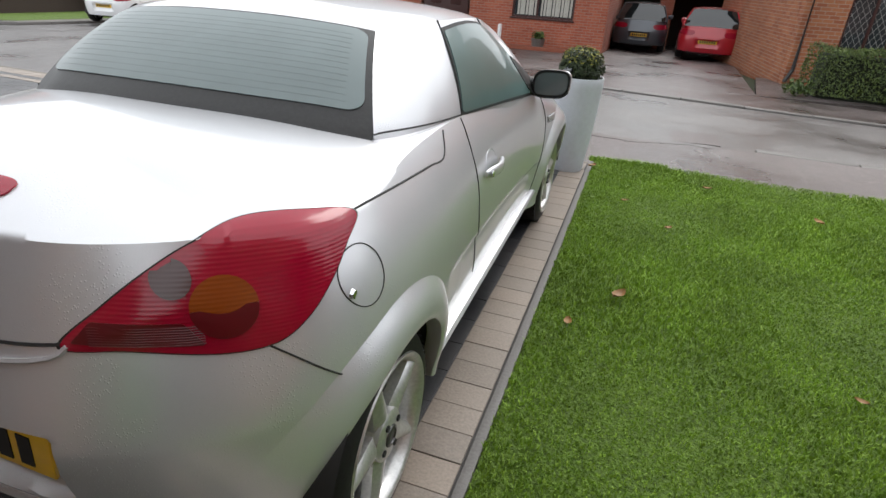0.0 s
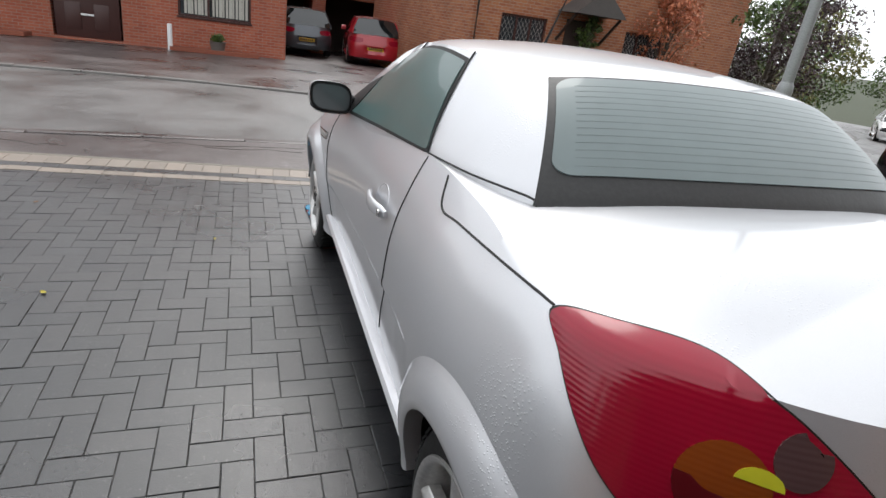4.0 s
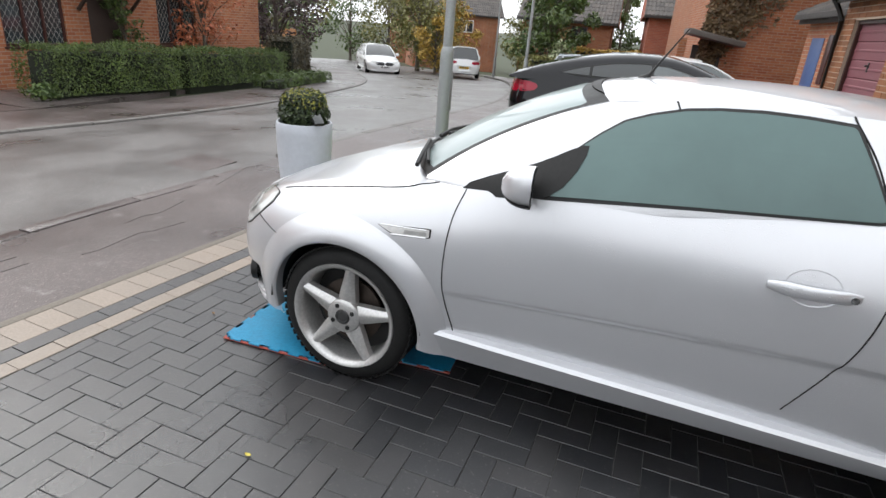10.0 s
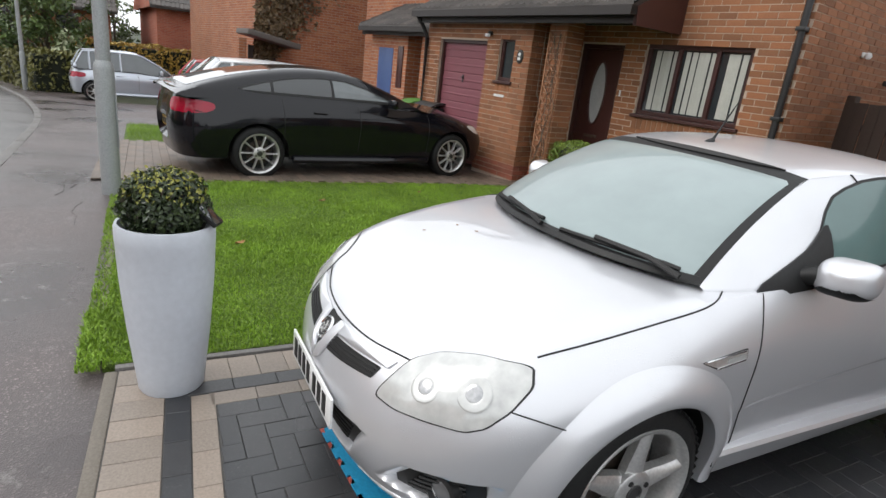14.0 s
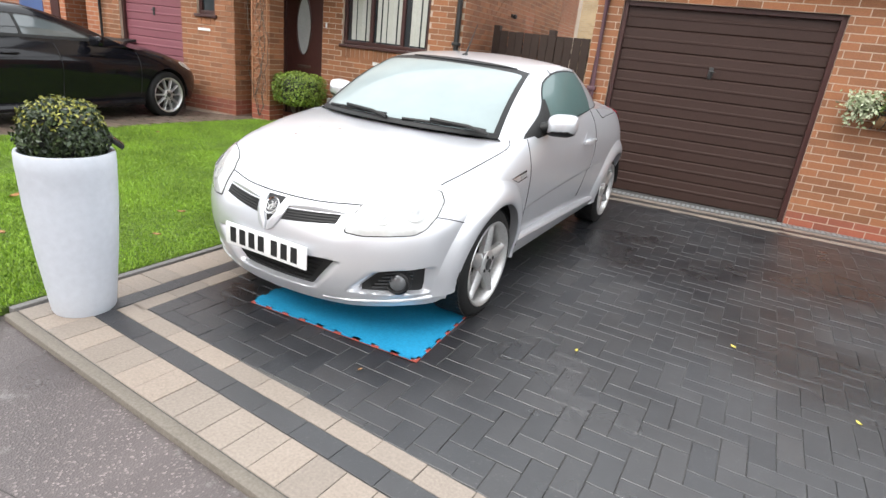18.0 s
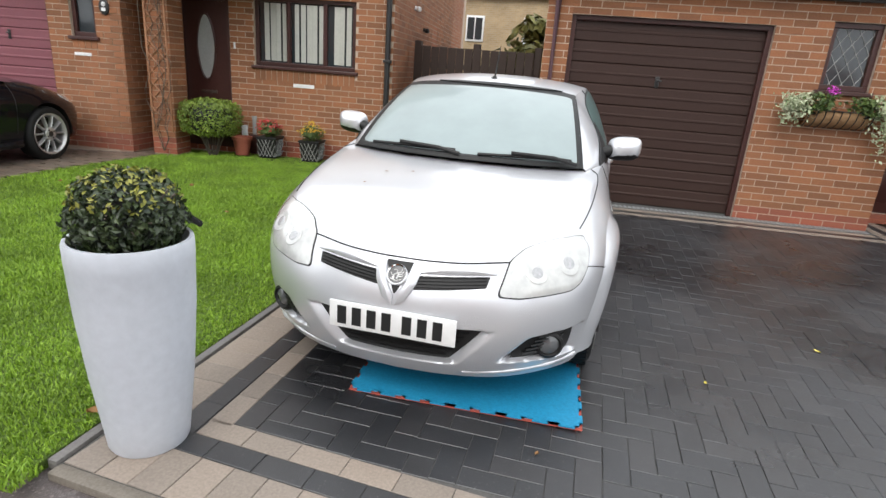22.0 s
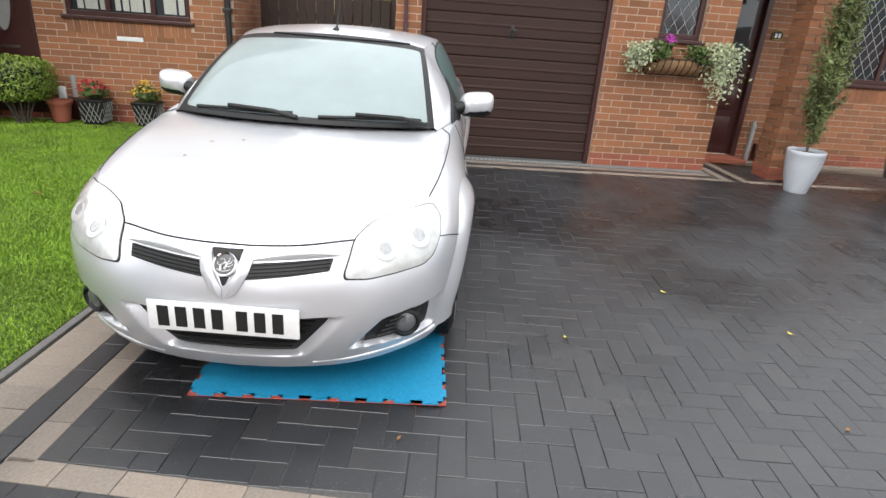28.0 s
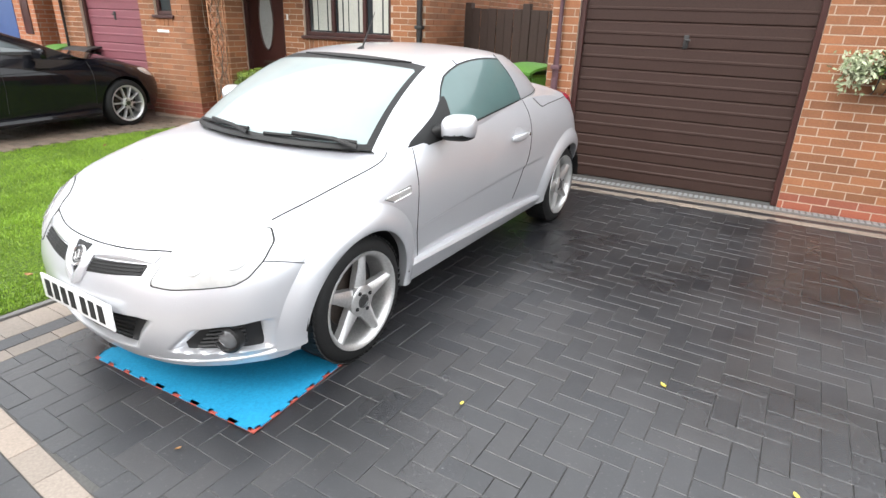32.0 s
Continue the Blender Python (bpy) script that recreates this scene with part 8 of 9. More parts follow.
so = thing("solar_light", "small black solar garden light stuck in the planter", "light", (0.772, 3.755, 0.745))
SO = pose(-0.089, -0.162, 0.078, 0, 0, -118.9) @ pose(0, 0, 0, 0, 40, 0)
part("panel", box(B(), -0.050, 0.050, -0.034, 0.034, 0.006, 0.010, 0.001, SO), dark_glass, so)
part("panel_case", box(B(), -0.054, 0.054, -0.038, 0.038, -0.012, 0.006, 0.003, SO), trim_black, so)
part("spike", tube(B(), [SO @ Vector((0, 0, -0.01)), Vector((-0.067, -0.121, -0.02))], 0.007, 6), trim_black, so)

cp = round_planter((-4.43, -1.03, 0.0), 0.45, 0.115, 0.185, "white tapered pot beside the front door")
cf = thing("potted_conifer", "slim feathery green conifer in a white pot", "conifer", (-4.43, -1.03, 0.41))
rng = np.random.default_rng(11)
part("trunk", tube(B(), [(0, 0, 0), (0.01, 0, 0.6), (-0.01, 0.01, 1.2), (0, 0, 1.85)], 0.014, 6, True, 0.004), bark, cf)
pts, nms = [], []
for k in range(230):
    z = 0.10 + 1.8 * rng.random() ** 1.1
    a = rng.uniform(0, 6.28)
    r = (0.21 * (1 - ((z - 0.55) / 1.45) ** 2) if z > 0.55 else 0.08 + 0.235 * z) * rng.uniform(0.6, 1.15)
    r = max(r, 0.03)
    for s in np.linspace(0.15, 1, 20):
        c = np.array([r * s * math.cos(a), r * s * math.sin(a), z + 0.20 * s * s])
        for _ in range(2):
            pts.append(c + rng.normal(0, 0.016, 3))
            nms.append((math.cos(a) * 0.4, math.sin(a) * 0.4, 0.8))
leaf_part("foliage", np.array(pts), np.array(nms), 0.017, leaf_conifer, cf, 12, 0.8, long=3.6)


def shrub(name, label, at, size, n, leaf, mat, seed, box_like=0.6, stems=7, cat="shrub"):
    """A clipped shrub: bare stems below, leaves over a rounded block."""
    t = thing(name, label, cat, at)
    rng = np.random.default_rng(seed)
    sx, sy, sz = size
    u = rng.uniform(-1, 1, (n, 3))
    m = np.max(np.abs(u), axis=1)
    ln = np.linalg.norm(u, axis=1)
    k = (box_like * m + (1 - box_like) * ln)
    d = u / k[:, None]
    shell_r = rng.uniform(0.78, 1.04, n)[:, None]
    lump = 1 + 0.05 * np.sin(d[:, :1] * 6 + seed) * np.sin(d[:, 1:2] * 5)
    p = d * shell_r * lump * np.array([sx / 2, sy / 2, sz / 2]) + np.array([0, 0, sz / 2 + at[2] * 0])
    low = p[:, 2] < 0.0
    p[low, 2] = abs(p[low, 2])
    leaf_part("leaves", p, d / np.linalg.norm(d, axis=1)[:, None], leaf, mat, t, seed + 1, 0.6)
    return t


sh = shrub("clipped_shrub", "bright yellow-green clipped shrub at the lawn's edge", (4.35, -1.52, 0.26), (0.78, 0.66, 0.5), 5200, 0.022, leaf_shrub, 21, 0.45)
for k in range(12):
    a = k * 0.55
    part("stem", tube(B(), [(0.05 * math.cos(a), 0.05 * math.sin(a), -0.26), (0.12 * math.cos(a), 0.1 * math.sin(a), -0.08), (0.22 * math.cos(a), 0.2 * math.sin(a), 0.15)], 0.008, 5), bark, sh)
# black filler, colour standing in for shade behind the shrub's leaves
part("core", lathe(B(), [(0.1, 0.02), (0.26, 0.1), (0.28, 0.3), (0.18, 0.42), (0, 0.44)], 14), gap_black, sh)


def flower_pot(at, yaw, petals, label, seed):
    """A dark lattice-sided square pot with flowers."""
    t = thing("lattice_planter", label, "planter", at, yaw, "lattice planters")
    bm = B()
    lo, hi = 0.105, 0.135
    a = [bm.verts.new((x * lo, y * lo, 0.0)) for x, y in ((-1, -1), (1, -1), (1, 1), (-1, 1))]
    b = [bm.verts.new((x * hi, y * hi, 0.27)) for x, y in ((-1, -1), (1, -1), (1, 1), (-1, 1))]
    bm.faces.new(a[::-1])
    for k in range(4):
        bm.faces.new((a[k], a[(k + 1) % 4], b[(k + 1) % 4], b[k]))
    part("pot", bm, trim_black, t, "", False)
    part("compost", box(B(), -0.125, 0.125, -0.125, 0.125, 0.23, 0.25), soil, t)
    part("pot_rim", box(B(), -0.145, 0.145, -0.145, 0.145, 0.255, 0.285, 0.006), trim_black, t)
    for side in range(4):
        m = pose(0, 0, 0, 0, 0, 90 * side)
        for k in range(-2, 3):
            for s in (1, -1):
                x = 0.05 * k
                bm = B()
                z0, z1 = 0.02, 0.25
                x1 = x + s * 0.11
                if abs(x1) > 0.13:
                    f = (0.13 - abs(x)) / max(0.001, abs(x1) - abs(x)) if abs(x1) != abs(x) else 1
                    f = max(0.15, min(1, f))
                    x1, z1 = x + s * 0.11 * f, z0 + 0.23 * f
                tube(bm, [m @ Vector((x, -0.112, z0)), m @ Vector((x1, -0.112 - 0.03 * z1 / 0.27 - 0.002, z1))], 0.0045, 4)
                part("lattice_bar", bm, grey_plastic, t)
    p, d = ball_points((0, 0, 0.37), 0.16, 420, seed, 0.75, 0.3)
    leaf_part("leaves", p, d, 0.035, leaf_tree, t, seed, 0.8)
    p, d = ball_points((0, 0, 0.40), 0.18, 95, seed + 3, 0.75, 0.6)
    k = d[:, 2] > -0.2
    leaf_part("petals", np.repeat(p[k], 4, 0) + np.random.default_rng(seed).normal(0, 0.012, (4 * k.sum(), 3)), np.repeat(d[k], 4, 0), 0.024, petals, t, seed + 9, 0.9, long=1.2)
    return t


flower_pot((3.62, -1.78, 0.022), 7, petal_red, "dark lattice planter of red begonias by the wall", 31)
flower_pot((3.02, -1.85, 0.022), 7, petal_yellow, "dark lattice planter of yellow and pink flowers", 37)
tp = thing("terracotta_pot", "old terracotta pot beside the clipped shrub", "pot", (4.02, -1.72, 0.022))
part("pot", lathe(B(), [(0.09, 0), (0.12, 0.2), (0.135, 0.205), (0.14, 0.25), (0.12, 0.25), (0.11, 0.21)], 26, cap=False), terracotta, tp)
part("soil", lathe(B(), [(0.115, 0.21), (0, 0.22)], 20, cap=False), soil, tp)
pv = thing("plastic_pipe", "short grey plastic soil pipe by the pot", "pipe", (3.98, -1.98, 0.02))
part("pipe", lathe(B(), [(0.032, 0), (0.032, 0.46), (0.038, 0.465), (0.038, 0.52), (0.028, 0.52)], 14, cap=False), grey_plastic, pv)
wl = thing("white_tag", "white plastic box by the pipe", "box", (4.12, -1.95, 0.3))
part("box", box(B(), -0.04, 0.04, -0.03, 0.03, -0.28, 0.10, 0.01), white_plastic, wl)
mb2 = strip("meter_cover", HN, 1.42, 1.54, 0.0, 0.08, 0.02, 0.28, frame_brown, None, 0.012, "small brown meter cover on the wall", "meter box")

# hay-rack basket under the leaded window
hb2 = thing("wall_basket", "black wire wall basket with a coir liner and trailing plants", "basket")
HBm = HO @ pose(-3.06, 0.0, 1.24)
bm = B()
rows = []
for a in np.linspace(0, 90, 9):
    ca, sa = math.cos(radians(a)), math.sin(radians(a))
    rows.append([HBm @ Vector((x, 0.012 + 0.19 * ca * (1 - 0.25 * abs(x / 0.3) ** 4), -0.17 * sa)) for x in np.linspace(-0.30, 0.30, 13)])
grid(bm, rows)
part("liner", bm, coir, hb2, "brown coir liner")
for k in range(9):
    x = -0.30 + 0.075 * k
    part("wire", tube(B(), [HBm @ Vector((x, 0.012 + 0.20 * math.cos(radians(a)), -0.18 * math.sin(radians(a)))) for a in np.linspace(0, 90, 8)], 0.005, 5), black_pipe, hb2)
part("rim_wire", tube(B(), [HBm @ Vector(p) for p in ((-0.30, 0.0, 0), (-0.30, 0.21, 0), (0.30, 0.21, 0), (0.30, 0.0, 0))], 0.006, 5), black_pipe, hb2)
part("soil", box(B(), -0.28, 0.28, 0.02, 0.18, -0.05, -0.02, 0, HBm), soil, hb2)
rng = np.random.default_rng(44)


def spill(cx, n, w, drop, rise, seed):
    rng = np.random.default_rng(seed)
    pts = []
    for k in range(n):
        s = rng.random()
        x = cx + rng.normal(0, w * 0.45) + 0.08 * s * np.sign(cx)
        z = rise * rng.random() - drop * s * rng.random()
        pts.append(tuple(HBm @ Vector((x, 0.16 + rng.normal(0, 0.05) + 0.04 * s, z))))
    return np.array(pts)


q = spill(0.40, 520, 0.16, 0.22, 0.17, 1)
leaf_part("trailing_leaves", q, np.tile([0.1, 0.8, 0.5], (len(q), 1)), 0.028, leaf_variegated, hb2, 2, 0.7)
q = spill(-0.46, 950, 0.22, 0.52, 0.20, 3)
leaf_part("trailing_leaves", q, np.tile([-0.1, 0.8, 0.5], (len(q), 1)), 0.028, leaf_variegated, hb2, 4, 0.7)
q = spill(0.16, 240, 0.16, 0.05, 0.17, 5)
leaf_part("geranium_leaves", q, np.tile([0.0, 0.5, 0.8], (len(q), 1)), 0.045, leaf_tree, hb2, 6, 0.6, long=1.1)
q = spill(-0.18, 240, 0.14, 0.05, 0.15, 7)
leaf_part("geranium_leaves", q, np.tile([0.0, 0.5, 0.8], (len(q), 1)), 0.045, leaf_tree, hb2, 8, 0.6, long=1.1)
c = np.array(HBm @ Vector((0.12, 0.17, 0.20)))
q = c + np.random.default_rng(3).normal(0, 0.02, (60, 3))
leaf_part("geranium_flower", q, np.tile([0.0, 0.8, 0.4], (60, 1)), 0.022, petal_magenta, hb2, 9, 0.8, long=1.1)


def lamp_post(x, y, label, lean=0.0, h=5.5):
    t = thing("street_lamp", label, "street lamp", (x, y, gz(x, y)), group="street lamps")
    m = pose(0, 0, 0, lean, lean * 0.5, 0)
    part("base_section", lathe(B(), [(0.085, -0.1), (0.085, 1.15), (0.078, 1.2), (0.06, 1.24)], 20, m), galv, t)
    part("pole", lathe(B(), [(0.062, 1.2), (0.055, h * 0.7), (0.045, h)], 18, m), galv, t)
    part("inspection_door", box(B(), -0.045, 0.045, -0.088, -0.078, 0.45, 0.95, 0.004, m), galv, t)
    part("arm", tube(B(), [m @ Vector((0, 0, h - 0.05)), m @ Vector((0, 0.15, h + 0.05)), m @ Vector((0, 0.6, h + 0.12))], 0.03, 8), galv, t)
    part("lantern", box(B(), -0.11, 0.11, 0.5, 1.05, h + 0.08, h + 0.2, 0.03, m), grey_plastic, t)
    return t


lamp_post(4.42, 4.13, "grey galvanised street lamp at the edge of the lawn", 0.0)
lamp_post(21.8, 7.3, "grey street lamp further along the pavement", 0.0)
lamp_post(33.0, 12.0, "distant street lamp by the bend", 0.0, 6.0)

# foam mats under the car
def mat_tile(x0, y0, w, d, yaw, label):
    """An interlocking foam mat: a blue sheet with a row of square teeth and a red underside."""
    t = thing("foam_mat", label, "mat", (x0, y0, 0.004), yaw, "foam mats")
    for z0, z1, mt, nm, grow in ((0.0, 0.006, foam_red, "underside", 0.0035), (0.006, 0.013, foam_blue, "top", 0.0)):
        out = []
        n = int(w / 0.1)
        for k in range(n):
            a = -w / 2 + k * w / n
            b = a + w / n
            out += [(a, d / 2), (a + (b - a) * 0.22, d / 2), (a + (b - a) * 0.22 - 0.006, d / 2 + 0.016 + grow), (a + (b - a) * 0.72 + 0.006, d / 2 + 0.016 + grow), (a + (b - a) * 0.72, d / 2)]
        out.append((w / 2, d / 2))
        n2 = max(1, int(d / 0.1))
        for k in range(n2):
            a = d / 2 - k * d / n2
            b = a - d / n2
            out += [(w / 2, a), (w / 2, a + (b - a) * 0.25), (w / 2 + 0.014 + grow, a + (b - a) * 0.22), (w / 2 + 0.014 + grow, a + (b - a) * 0.75), (w / 2, a + (b - a) * 0.72)]
        out += [(w / 2, -d / 2), (-w / 2, -d / 2)]
        for k in range(n2):
            a = -d / 2 + k * d / n2
            b = a + d / n2
            out += [(-w / 2, a), (-w / 2, a + (b - a) * 0.25), (-w / 2 - 0.014 - grow, a + (b - a) * 0.22), (-w / 2 - 0.014 - grow, a + (b - a) * 0.75), (-w / 2, a + (b - a) * 0.72)]
        if nm == "underside":
            out = [(-w / 2 - 0.012, d / 2 + 0.013), (w / 2 + 0.012, d / 2 + 0.013), (w / 2 + 0.012, -d / 2), (-w / 2 - 0.012, -d / 2)]
        bm = B()
        prism(bm, out[::-1], z0, z1)
        bmesh.ops.triangulate(bm, faces=[f for f in bm.faces if len(f.verts) > 4])
        bmesh.ops.recalc_face_normals(bm, faces=bm.faces)
        part(nm, bm, mt, t, "", False)
    return t


mat_tile(-0.26, 2.80, 0.98, 0.74, 3.5, "bright blue foam mat with toothed edges under the front bumper")
mat_tile(-0.42, 2.22, 0.26, 0.26, 6, "blue foam mat lying behind the front wheel")

# fallen leaves
for k, (x, y, mt) in enumerate(((-1.357, 2.533, leaf_pale_yellow), (-2.59, 2.31, leaf_pale_yellow), (-0.62, 3.36, dead_leaf), (1.145, 1.194, dead_leaf), (1.6, 2.6, dead_leaf), (2.3, 1.1, dead_leaf), (2.6, 3.2, dead_leaf), (1.35, 1.55, dead_leaf), (3.2, 0.4, dead_leaf), (1.9, 3.6, dead_leaf), (1.3, 3.0, dead_leaf), (3.9, 2.2, dead_leaf), (-2.05, 1.9, leaf_pale_yellow), (-2.4, 3.1, dead_leaf), (0.99, 3.75, dead_leaf), (4.3, 0.9, dead_leaf))):
    on_lawn = x > 0.97
    t = thing("fallen_leaf", "curled brown autumn leaf on the " + ("grass" if on_lawn else "paving") if mt is dead_leaf else "small pale yellow leaf on the paving", "leaf", (x, y, 0.05 if on_lawn else 0.004), random.uniform(0, 360), "fallen leaves")
    s = random.uniform(0.02, 0.04) * (1.3 if on_lawn else 0.5)
    bm = B()
    rows = []
    for q in np.linspace(-1, 1, 7):
        w = max(0.03, 0.55 * (1 - q * q) ** 0.7)
        rows.append([(s * q, s * w * f, s * (0.25 * f * f + 0.2 * q * q) + 0.001) for f in (-1, -0.5, 0, 0.5, 1)])
    grid(bm, rows)
    part("blade", bm, mt, t)
    part("stalk", tube(B(), [(s, 0, s * 0.2), (s * 1.5, s * 0.1, s * 0.15)], 0.0012, 4), bark, t)
for k, (x, y) in enumerate(((0.30, 2.62), (0.17, 2.60), (0.36, 2.75))):
    pq, nn = hit_shell(shell, (x, y, 3), (0, 0, -1))
    t = thing("bonnet_leaf", "tiny dead leaf stuck to the wet bonnet", "leaf", tuple(pq + Vector((0, 0, 0.002))), 40 * k, "bonnet leaves")
    part("blade", lathe(B(), [(0.006, 0), (0.004, 0.0015), (0, 0.0015)], 7, Matrix.Diagonal((1.6, 0.8, 1, 1))), dead_leaf, t)


# hedges and trees
def hedge(name, label, a, b, width, height, n, leaf, mat, seed):
    t = thing(name, label, "hedge", (0, 0, 0))
    rng = np.random.default_rng(seed)
    L = math.hypot(b[0] - a[0], b[1] - a[1])
    d = np.array([(b[0] - a[0]) / L, (b[1] - a[1]) / L])
    nrm = np.array([-d[1], d[0]])
    w = rng.uniform(0, 1, n)
    s = rng.uniform(0, L, n)
    face = rng.choice(4, n, p=[0.36, 0.24, 0.34, 0.06])
    off = np.where(face == 0, -width / 2, np.where(face == 2, rng.uniform(-1, 1, n) * width / 2, width / 2))
    z = np.where(face == 2, height, w * height)
    ends = face == 3
    s[ends] = np.where(rng.random(ends.sum()) < 0.5, 0, L)
    off[ends] = rng.uniform(-1, 1, ends.sum()) * width / 2
    lump = 0.05 * np.sin(s * 2.3 + seed) + 0.04 * np.sin(s * 5.1 + z * 3)
    off = off + np.sign(off) * lump + rng.normal(0, 0.035, n)
    z = z + np.where(face == 2, lump * 0.8, 0) + rng.normal(0, 0.03, n)
    xs, ys = a[0] + d[0] * s + nrm[0] * off, a[1] + d[1] * s + nrm[1] * off
    g = np.array([gz(x, y) for x, y in zip(xs, ys)])
    pts = np.stack([xs, ys, g + np.maximum(0.02, z)], 1)
    nm = np.where((face == 2)[:, None], [0, 0, 1], np.stack([nrm[0] * np.sign(off), nrm[1] * np.sign(off), np.full(n, 0.3)], 1))
    leaf_part("leaves", pts, nm, leaf, mat, t, seed + 1, 0.6)
    # added near-black box: inner shade of the hedge put into its colour
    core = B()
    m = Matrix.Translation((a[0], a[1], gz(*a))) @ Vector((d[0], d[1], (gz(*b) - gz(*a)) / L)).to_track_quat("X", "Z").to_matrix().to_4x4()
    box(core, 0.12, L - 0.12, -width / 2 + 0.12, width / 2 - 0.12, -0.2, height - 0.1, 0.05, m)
    part("core", core, plain("hedge_shade_core_%d" % seed, (0.012, 0.016, 0.007), 0.9), t)
    return t


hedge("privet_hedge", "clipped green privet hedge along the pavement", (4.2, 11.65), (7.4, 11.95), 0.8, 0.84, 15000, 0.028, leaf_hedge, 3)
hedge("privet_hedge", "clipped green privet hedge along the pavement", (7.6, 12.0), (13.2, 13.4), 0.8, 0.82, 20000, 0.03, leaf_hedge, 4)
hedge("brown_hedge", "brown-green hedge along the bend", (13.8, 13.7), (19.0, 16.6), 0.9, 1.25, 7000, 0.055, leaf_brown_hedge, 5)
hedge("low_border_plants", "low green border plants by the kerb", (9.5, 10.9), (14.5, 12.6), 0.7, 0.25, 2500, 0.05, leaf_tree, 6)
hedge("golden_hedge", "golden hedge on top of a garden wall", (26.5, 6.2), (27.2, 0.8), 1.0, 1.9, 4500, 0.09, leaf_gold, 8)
wp2 = thing("weed_tuft", "green weed tuft at the foot of the hedge", "weed", (4.0, 11.2, gz(4.0, 11.2)))
p, d = ball_points((0, 0, 0.1), 0.28, 320, 5, 0.6, 0.3)
p[:, 2] = np.abs(p[:, 2])
leaf_part("leaves", p, d, 0.05, leaf_tree, wp2, 3, 0.6)


def tree(name, label, at, h, crown, n, leaf, mat, seed, trunk=0.12, low=0.35, weep=0.0, shape=1.0):
    """A tapered trunk, limbs, and a crown of leaf clumps with gaps."""
    x, y = at
    t = thing(name, label, "tree", (x, y, gz(x, y)))
    rng = np.random.default_rng(seed)
    part("trunk", tube(B(), [(0, 0, -0.2), (0.03 * h * 0.1, 0, h * 0.3), (0.0, 0.05, h * 0.6), (0.05, 0, h * 0.9)], trunk, 9, True, trunk * 0.25), bark, t)
    pts, nms = [], []
    clumps = 34
    for k in range(clumps):
        a = rng.uniform(0, 6.283)
        u = rng.random()
        zz = h * (low + (1 - low) * u)
        prof = math.sin(math.pi * min(1, 0.12 + 0.88 * u) ** shape) ** 0.7
        r = crown * prof * rng.uniform(0.35, 1.0)
        c = np.array([r * math.cos(a), r * math.sin(a), zz])
        part("limb", tube(B(), [(0, 0, max(h * 0.2, zz - 0.3 * h)), (c[0] * 0.5, c[1] * 0.5, zz - 0.1 * h), tuple(c)], trunk * 0.28, 5, True, trunk * 0.06), bark, t)
        size = crown * rng.uniform(0.2, 0.42)
        m = n // clumps
        q = rng.normal(0, 1, (m, 3))
        q /= np.linalg.norm(q, axis=1)[:, None]
        rr = rng.uniform(0.3, 1.0, m) ** 0.6
        pp = c + q * rr[:, None] * size * np.array([1, 1, 0.75])
        if weep:
            pp[:, 2] -= weep * rng.random(m) * (1 + zz / h)
        pts.append(pp)
        nms.append(q + [0, 0, 0.4])
    leaf_part("crown", np.concatenate(pts), np.concatenate(nms), leaf, mat, t, seed + 1, 0.6)
    return t


tree("acer_tree", "small orange-leaved tree beside the porch", (10.4, 13.7), 3.2, 1.25, 2600, 0.075, leaf_orange, 2, 0.06, 0.25)
tree("porch_climber", "green climber by the porch", (7.7, 13.5), 2.2, 0.55, 1300, 0.06, leaf_tree, 3, 0.04, 0.05)
tree("garden_tree", "dark green garden tree behind the hedge", (13.5, 16.5), 5.0, 2.2, 4200, 0.10, leaf_tree, 4, 0.13)
tree("purple_tree", "dark purple-leaved tree behind the hedge", (18.2, 17.2), 5.2, 2.6, 5000, 0.10, leaf_purple, 5, 0.14, 0.2)
tree("willow_tree", "weeping olive-green tree at the bend", (33.5, 17.5), 6.2, 3.0, 5200, 0.14, leaf_olive, 6, 0.18, 0.3, 1.2)
tree("golden_tree", "golden autumn tree at the bend", (37.0, 16.5), 4.4, 2.4, 3600, 0.15, leaf_gold, 7, 0.14, 0.15)
tree("golden_tree", "golden autumn bush by the road", (31.0, 15.2), 3.0, 1.6, 2200, 0.13, leaf_gold, 17, 0.1, 0.1)
tree("roadside_tree", "green roadside tree with dense leaves", (24.6, 6.9), 5.4, 2.0, 6000, 0.12, leaf_tree, 8, 0.14, 0.12)
tree("roadside_tree", "olive roadside tree further along", (30.5, 8.6), 4.8, 2.2, 4200, 0.13, leaf_olive, 9, 0.14, 0.1)
tree("conifer_tree", "dark conifer behind the roofs", (39.0, 5.2), 7.6, 1.4, 2600, 0.14, leaf_tree, 10, 0.12, 0.2, 0.0, 0.5)
for k, (x, y, h, c, mt) in enumerate(((42, 24, 6.5, 3.2, leaf_olive), (46, 30, 7, 3.4, leaf_tree), (28, 24.5, 6, 3, leaf_olive), (36, 30, 7, 3.5, leaf_tree), (52, 14, 7, 3.2, leaf_olive), (22.5, 21, 5.5, 2.6, leaf_tree), (48, 6, 6.5, 3, leaf_tree), (-12.0, 36, 4.6, 2.4, leaf_gold), (-14, 41, 5, 2.6, leaf_olive), (6.2, 24, 4.2, 1.9, leaf_tree), (7.2, 29, 5.0, 2.2, leaf_olive), (-24, 22, 4.5, 2.2, leaf_tree), (0.9, -8.2, 2.6, 1.2, leaf_olive))):
    tree("far_tree", "leafy autumn tree in the distance", (x, y), h, c, 2600, 0.16, mt, 40 + k, 0.14, 0.12)
fe2 = tagged(new("orange_panel_fence"), "orange-stained timber panel fence by the bend", "fence")
